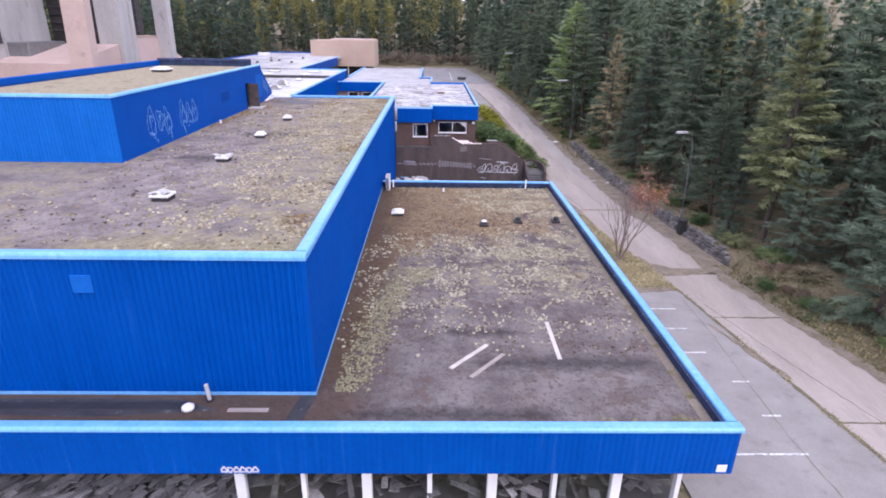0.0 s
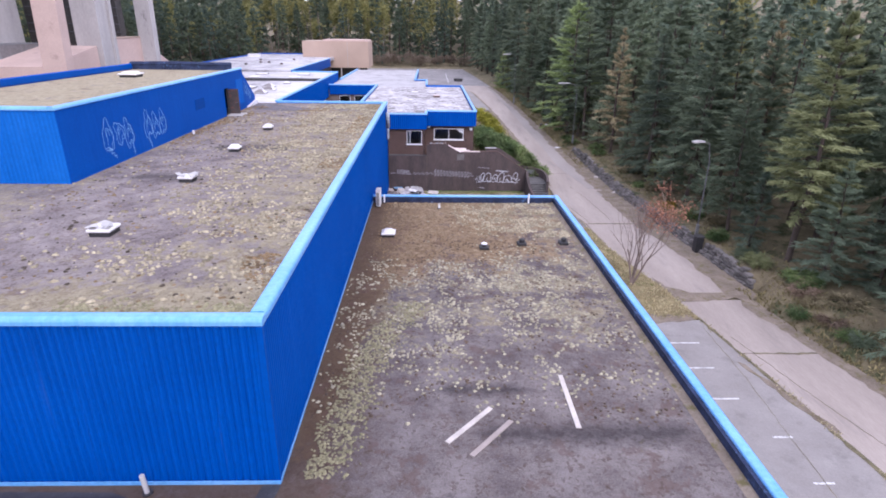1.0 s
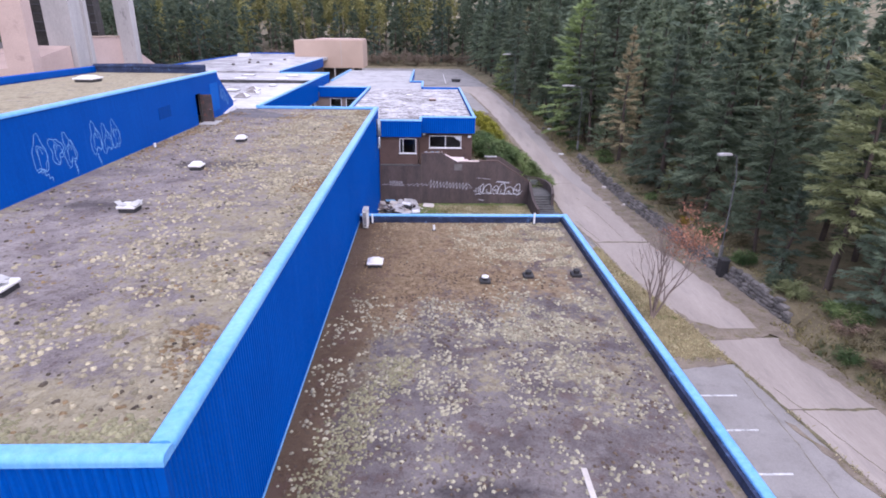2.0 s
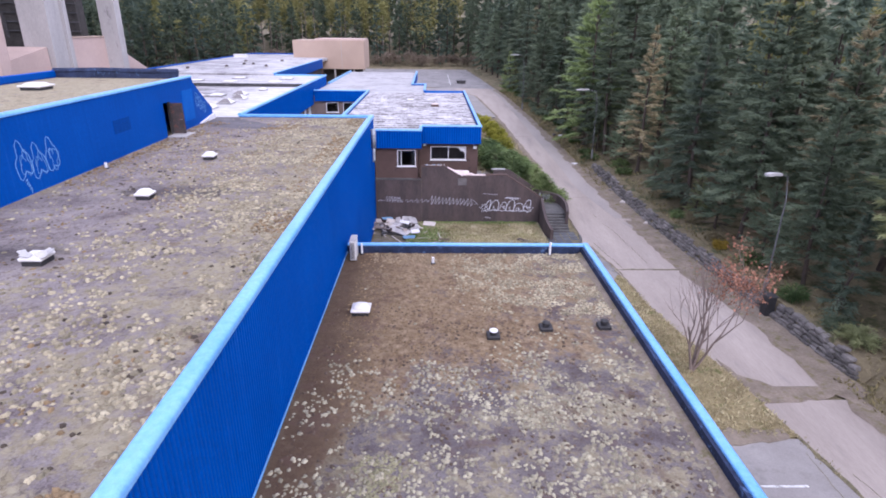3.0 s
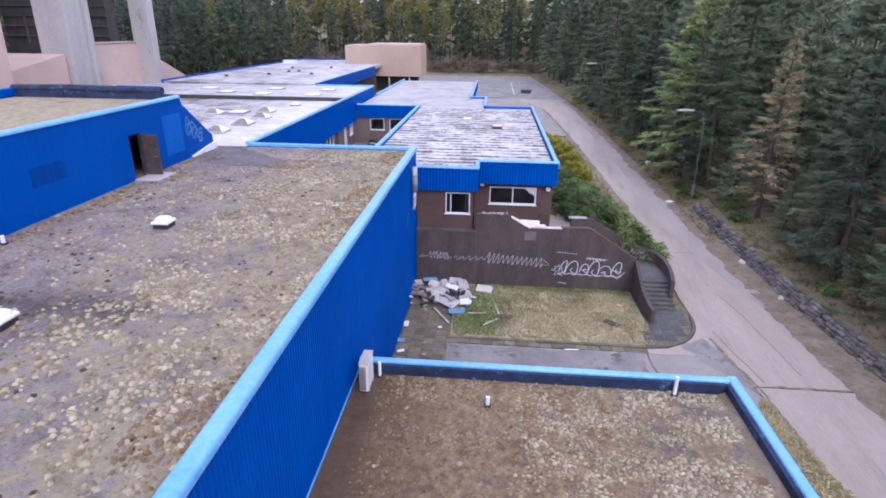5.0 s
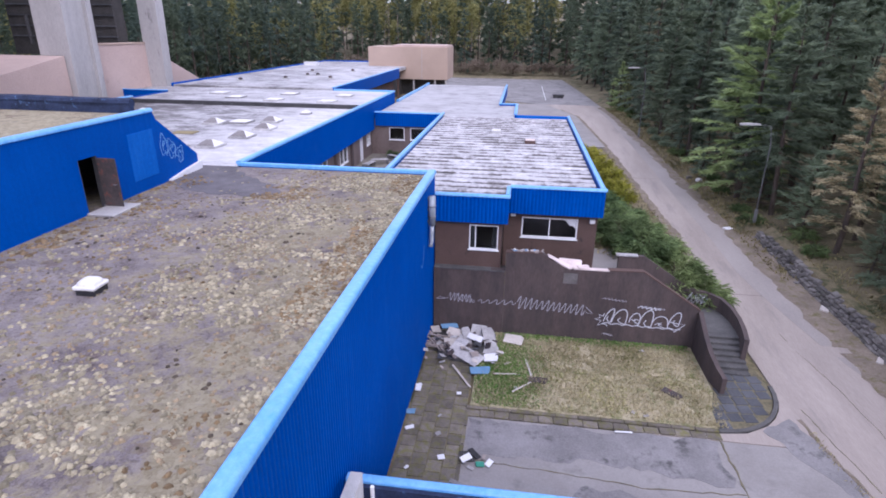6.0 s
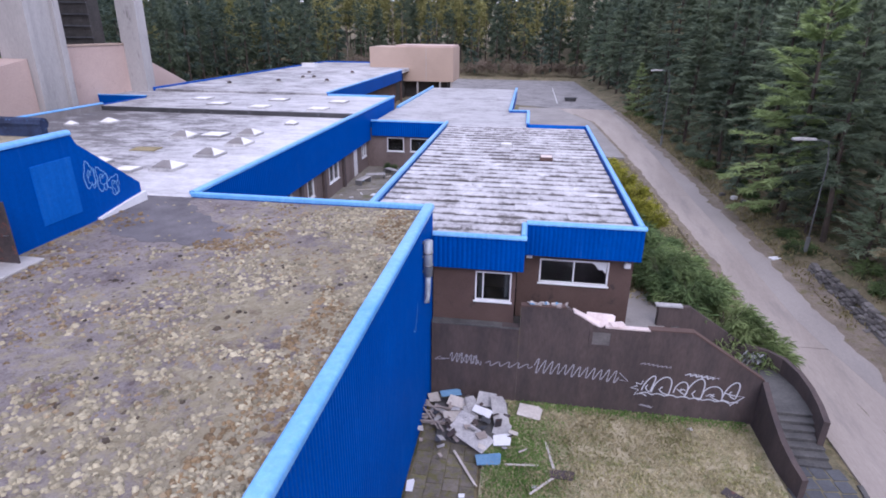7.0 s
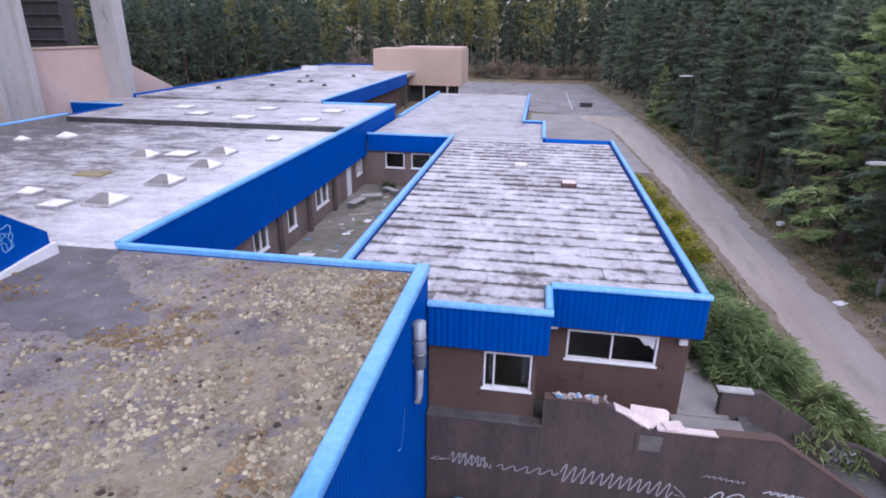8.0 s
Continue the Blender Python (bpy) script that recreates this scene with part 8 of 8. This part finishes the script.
clumps("moss", 6500, (1.5, 8.6, 35.5, 42.4), LOW_DECK, lambda x, y, rng: x > 2.2 + rng.normal(0, 0.7) + 1.2 * noise.noise((y * 0.5, x * 0.3, 17)) + max(0.0, 37.5 - y) * 1.2 and noise.noise((x * 1.1, y * 1.1, 19)) > -0.12, 0.066, MOSS, "tan moss cushions in the rear corner of the low roof", 13)
clumps("moss", 3200, (-3.0, 4.5, 29, 42.4), LOW_DECK, lambda x, y, rng: y > 30 + 1.5 * rng.normal() and x < 3.8 - (y - 30) * 0.05 + rng.normal(0, 1), 0.055, BROWN_MOSS, "brown dead moss cushions on the low roof", 3)
clumps("moss", 4600, (-2.4, 6.0, 35.5, 42.4), LOW_DECK, lambda x, y, rng: noise.noise((x * 0.8, y * 0.8, 61)) + 0.6 * noise.noise((x * 2.2, y * 2.2, 63)) + 0.12 * (y - 39) + 0.06 * x > 0.16, 0.055, TAN_MOSS, "tan dead moss crumbs at the rear of the low roof", 16)
clumps("moss", 3500, (-18, -4.4, 16.7, 58.1), MID_DECK, lambda x, y, rng: not (x < UP_X + 0.1 and UP_Y0 < y) and not (y > 52.9 and x < -10.3) and noise.noise((x * 0.35, y * 0.35, 31)) + 0.5 * noise.noise((x * 1.5, y * 1.5, 33)) > 0.15, 0.065, BROWN_MOSS, "brown dead moss cushions on the hall roof", 4)
clumps("moss", 4500, (-15, -4.4, 38, 58.1), MID_DECK, lambda x, y, rng: not (x < UP_X + 0.1 and UP_Y0 < y) and not (y > 52.9 and x < -10.1) and 0.8 * noise.noise((x * 0.45, y * 0.45, 71)) + 0.7 * noise.noise((x * 1.8, y * 1.8, 73)) > 0.02, 0.06, TAN_MOSS, "tan dead moss crumbs on the hall roof", 17)


# ---- roof sheets of the annexe: each sheet a piece ----
def piece(name, mesh, parent, m):
    ob = new(name, mesh)
    ob.parent = parent
    ob.matrix_parent_inverse = parent.matrix_basis.inverted() if parent.parent is None else Matrix()
    ob.matrix_basis = m
    return ob


def made(name, shape, material):
    me = bpy.data.meshes.new(name)
    me.from_pydata([tuple(p) for p in shape.v], [], shape.f)
    me.materials.append(material)
    me.update()
    return me


pr = random.Random(9)
sheet_w, sheet_d = 1.46, 0.99
prof = [(0.0, 0.03), (0.06, 0.07), (0.22, 0.10), (0.45, 0.09), (0.66, 0.055), (0.84, 0.025), (0.97, 0.015)]
sheets = []
for k in range(4):
    s = Shape()
    a, b = -sheet_w / 2 + pr.uniform(0.0, 0.03), sheet_w / 2 + pr.uniform(0.0, 0.03)
    poly = [(u * sheet_d, w + pr.uniform(-0.004, 0.004)) for u, w in prof]
    s.prism(poly + [(u, w - 0.014) for u, w in poly[::-1]], "x", a, b)
    sheets.append(made("roof_sheet", s, SHEETS))
deck = [o for o in annex.children if o.name.startswith("roof_deck")][0]
y = 58.25
row = 0
while y < ANX_B - 1.2:
    x0, x1 = ANX_L + 0.32, (ANX_R - 0.33 if y > 60.0 else -0.42)
    if y < 58.5:
        x0 = MID_X + 0.1
    x = x0
    first_w = pr.uniform(0.4, 1.3)
    while x < x1 - 0.05:
        w = min(first_w if x == x0 else pr.uniform(1.0, 1.9), x1 - x)
        if x1 - x - w < 0.35:
            w = x1 - x
        piece("roof_sheet", pr.choice(sheets), deck, pose(x + w / 2, y + pr.uniform(-0.03, 0.03), 7.34 + pr.uniform(-0.004, 0.014), pr.uniform(-1.0, 1.0), pr.uniform(-0.4, 0.4), pr.uniform(-0.6, 0.6)) @ Matrix.Diagonal((w / sheet_w, 1, 1, 1)))
        x += w
    y += sheet_d
    row += 1

# ---- slabs of the path and the stair foot ----
def slab_mesh(w, d, h, material):
    s = Shape().soft((-w / 2, -d / 2, -h), (w / 2, d / 2, 0), 0.012)
    return made("paving_slab", s, material)


path = bpy.data.objects["path"]
slabs = [slab_mesh(0.56, 0.58, 0.05, SLAB) for k in range(2)]
for i in range(4):
    for j in range(23):
        if pr.random() > 0.04:
            piece("paving_slab", pr.choice(slabs), path, pose(-3.52 + 0.6 * i, 43.3 + 0.62 * j + (0.3 if i % 2 else 0), 0.055 + pr.uniform(-0.01, 0.012), pr.uniform(-1.5, 1.5), pr.uniform(-1.5, 1.5), pr.uniform(-1.5, 1.5)))
foot = bpy.data.objects["stair_foot"]
dark = slab_mesh(0.54, 0.54, 0.05, DARK_SLAB)
for i in range(6):
    for j in range(9):
        x, y = 9.25 + 0.6 * i, 51.75 + 0.6 * j
        inside = y < 55.4 and (x > 9.75 or y < 53.2) and ((x - 8.9) / 2.95) ** 2 + (min(y - 54.9, 0) / 3.2) ** 2 < 1.0 and x < 11.8
        if inside:
            piece("paving_slab", dark, foot, pose(x, y, 0.055 + pr.uniform(-0.008, 0.008), pr.uniform(-1, 1), pr.uniform(-1, 1), 8 + pr.uniform(-1, 1)))

# ---- the dry-stone wall along the road ----
stone_wall = thing("stone_wall", (19.3, 50, 0), "low battered dry-stone wall along the road", "wall")


ss, vs = Shape(), []
for y in frange(35.5, 73, 1.0):
    b = climb(y)
    vs += [(wall_foot(y) + 0.16, y, b - 0.2), (wall_foot(y) + 0.62, y, b + 0.9 * lerp(y, (35.5, 37, 66, 73), (0.4, 1, 1, 0.5))), (wall_foot(y) + 1.3, y, b + 0.85), (wall_foot(y) + 1.3, y, b - 0.2)]
n = len(vs) // 4
ss.add(vs, [(4 * i + k, 4 * i + (k + 1) % 4, 4 * i + 4 + (k + 1) % 4, 4 * i + 4 + k) for i in range(n - 1) for k in range(4)])
part("core", ss, FOREST_FLOOR, stone_wall, "earth packed behind the stones")
rocks = []
for k in range(7):
    s = Shape().soft((-0.26, -0.16, -0.092), (0.26, 0.16, 0.092), 0.045)
    s.v = [(x + pr.uniform(-0.03, 0.03), y + pr.uniform(-0.03, 0.03), z + pr.uniform(-0.025, 0.025)) for x, y, z in s.v]
    rocks.append(made("stone", s, STONE))
for c in range(5):
    y = 35.7 + pr.uniform(0, 0.3)
    while y < 72.6:
        L = pr.uniform(0.34, 0.70)
        top = 5 * lerp(y, (35.5, 37, 66, 73), (0.4, 1, 1, 0.5))
        if c < top and not (41.7 < y < 42.6) and pr.random() > (0.25 if c == 4 else 0.03):
            u = (c + 0.5) / 5
            x = wall_foot(y) + 0.13 + 0.46 * u + pr.uniform(-0.05, 0.05)
            slope = (wall_foot(y + 0.5) - wall_foot(y - 0.5))
            piece("stone", pr.choice(rocks), stone_wall, pose(x, y + L / 2, climb(y) + 0.08 + 0.182 * c + pr.uniform(-0.03, 0.03), pr.uniform(-8, 8), pr.uniform(-10, 10), 90 + math.degrees(math.atan(-slope)) + pr.uniform(-6, 6)) @ Matrix.Diagonal((L / 0.54, pr.uniform(0.85, 1.2), pr.uniform(0.9, 1.2), 1)))
        y += L

clumps("moss", 3200, (-5.7, -4.42, 17, 58.1), MID_DECK, lambda x, y, rng: noise.noise((x * 0.5, y * 0.25, 41)) > 0.12, 0.07, BROWN_MOSS, "brown dead moss along the coping", 5)

clumps("moss", 800, (-11.2, -8.4, 52.9, 55.0), MID_DECK, lambda x, y, rng: noise.noise((x * 0.9, y * 0.9, 51)) + 0.6 * noise.noise((x * 2.5, y * 2.5, 53)) - 0.25 * (y - 54) > 0.05, 0.065, BROWN_MOSS, "rust-brown moss at the edge of the felt patch", 6)
clumps("moss", 1100, (4.4, 8.5, 14.35, 15.3), LOW_DECK, lambda x, y, rng: y < 14.75 + 0.5 * noise.noise((x * 0.8, 0, 61)) + rng.normal(0, 0.12), 0.08, GREEN_MOSS, "yellow-green moss along the front parapet", 7)
clumps("moss", 2600, (-9.5, -4.4, 16.65, 18.6), MID_DECK, lambda x, y, rng: y < 17.0 + 0.8 * noise.noise((x * 0.7, 0, 63)) + abs(rng.normal(0, 0.35)), 0.06, GREEN_MOSS, "yellow-green moss along the hall's front coping", 12)
clumps("moss", 5200, (-3.4, 0.4, 16.4, 27), LOW_DECK, lambda x, y, rng: abs(x - lerp(y, (16.4, 20, 24, 27), (-3.1, -2.5, -1.7, -0.6)) - 0.5 * noise.noise((y * 0.6, 0, 71))) < 0.42 + abs(rng.normal(0, 0.28)), 0.06, GREEN_MOSS, "yellow-green moss in a band near the foot of the blue wall", 8)
clumps("moss", 900, (-17, -4.5, 17, 58), MID_DECK, lambda x, y, rng: not (x < UP_X + 0.1 and UP_Y0 < y) and not (y > 52.8 and x < -10) and noise.noise((x * 0.6, y * 0.6, 81)) > -0.1, 0.07, DARK_MOSS, "black dead moss cushions on the hall roof", 9)
clumps("moss", 3000, (-3.6, 8.4, 18.5, 36), LOW_DECK, lambda x, y, rng: noise.noise((x * 0.6, y * 0.6, 91)) + 0.6 * noise.noise((x * 1.9, y * 1.9, 92)) > 0.05, 0.062, CRUMB, "dark peaty moss crumbs on the low roof", 10)
clumps("moss", 900, (-15.85, -13.2, 38, 56), MID_DECK, lambda x, y, rng: x < -15.6 + lerp(y, (38, 46, 52, 56), (0.3, 1.2, 2.0, 1.0)) * (0.6 + noise.noise((y * 0.5, 0, 101))) + rng.normal(0, 0.2) and not (49.4 < y < 51.4 and x < -14.8), 0.10, BROWN_MOSS, "ochre moss along the foot of the plant room", 11)
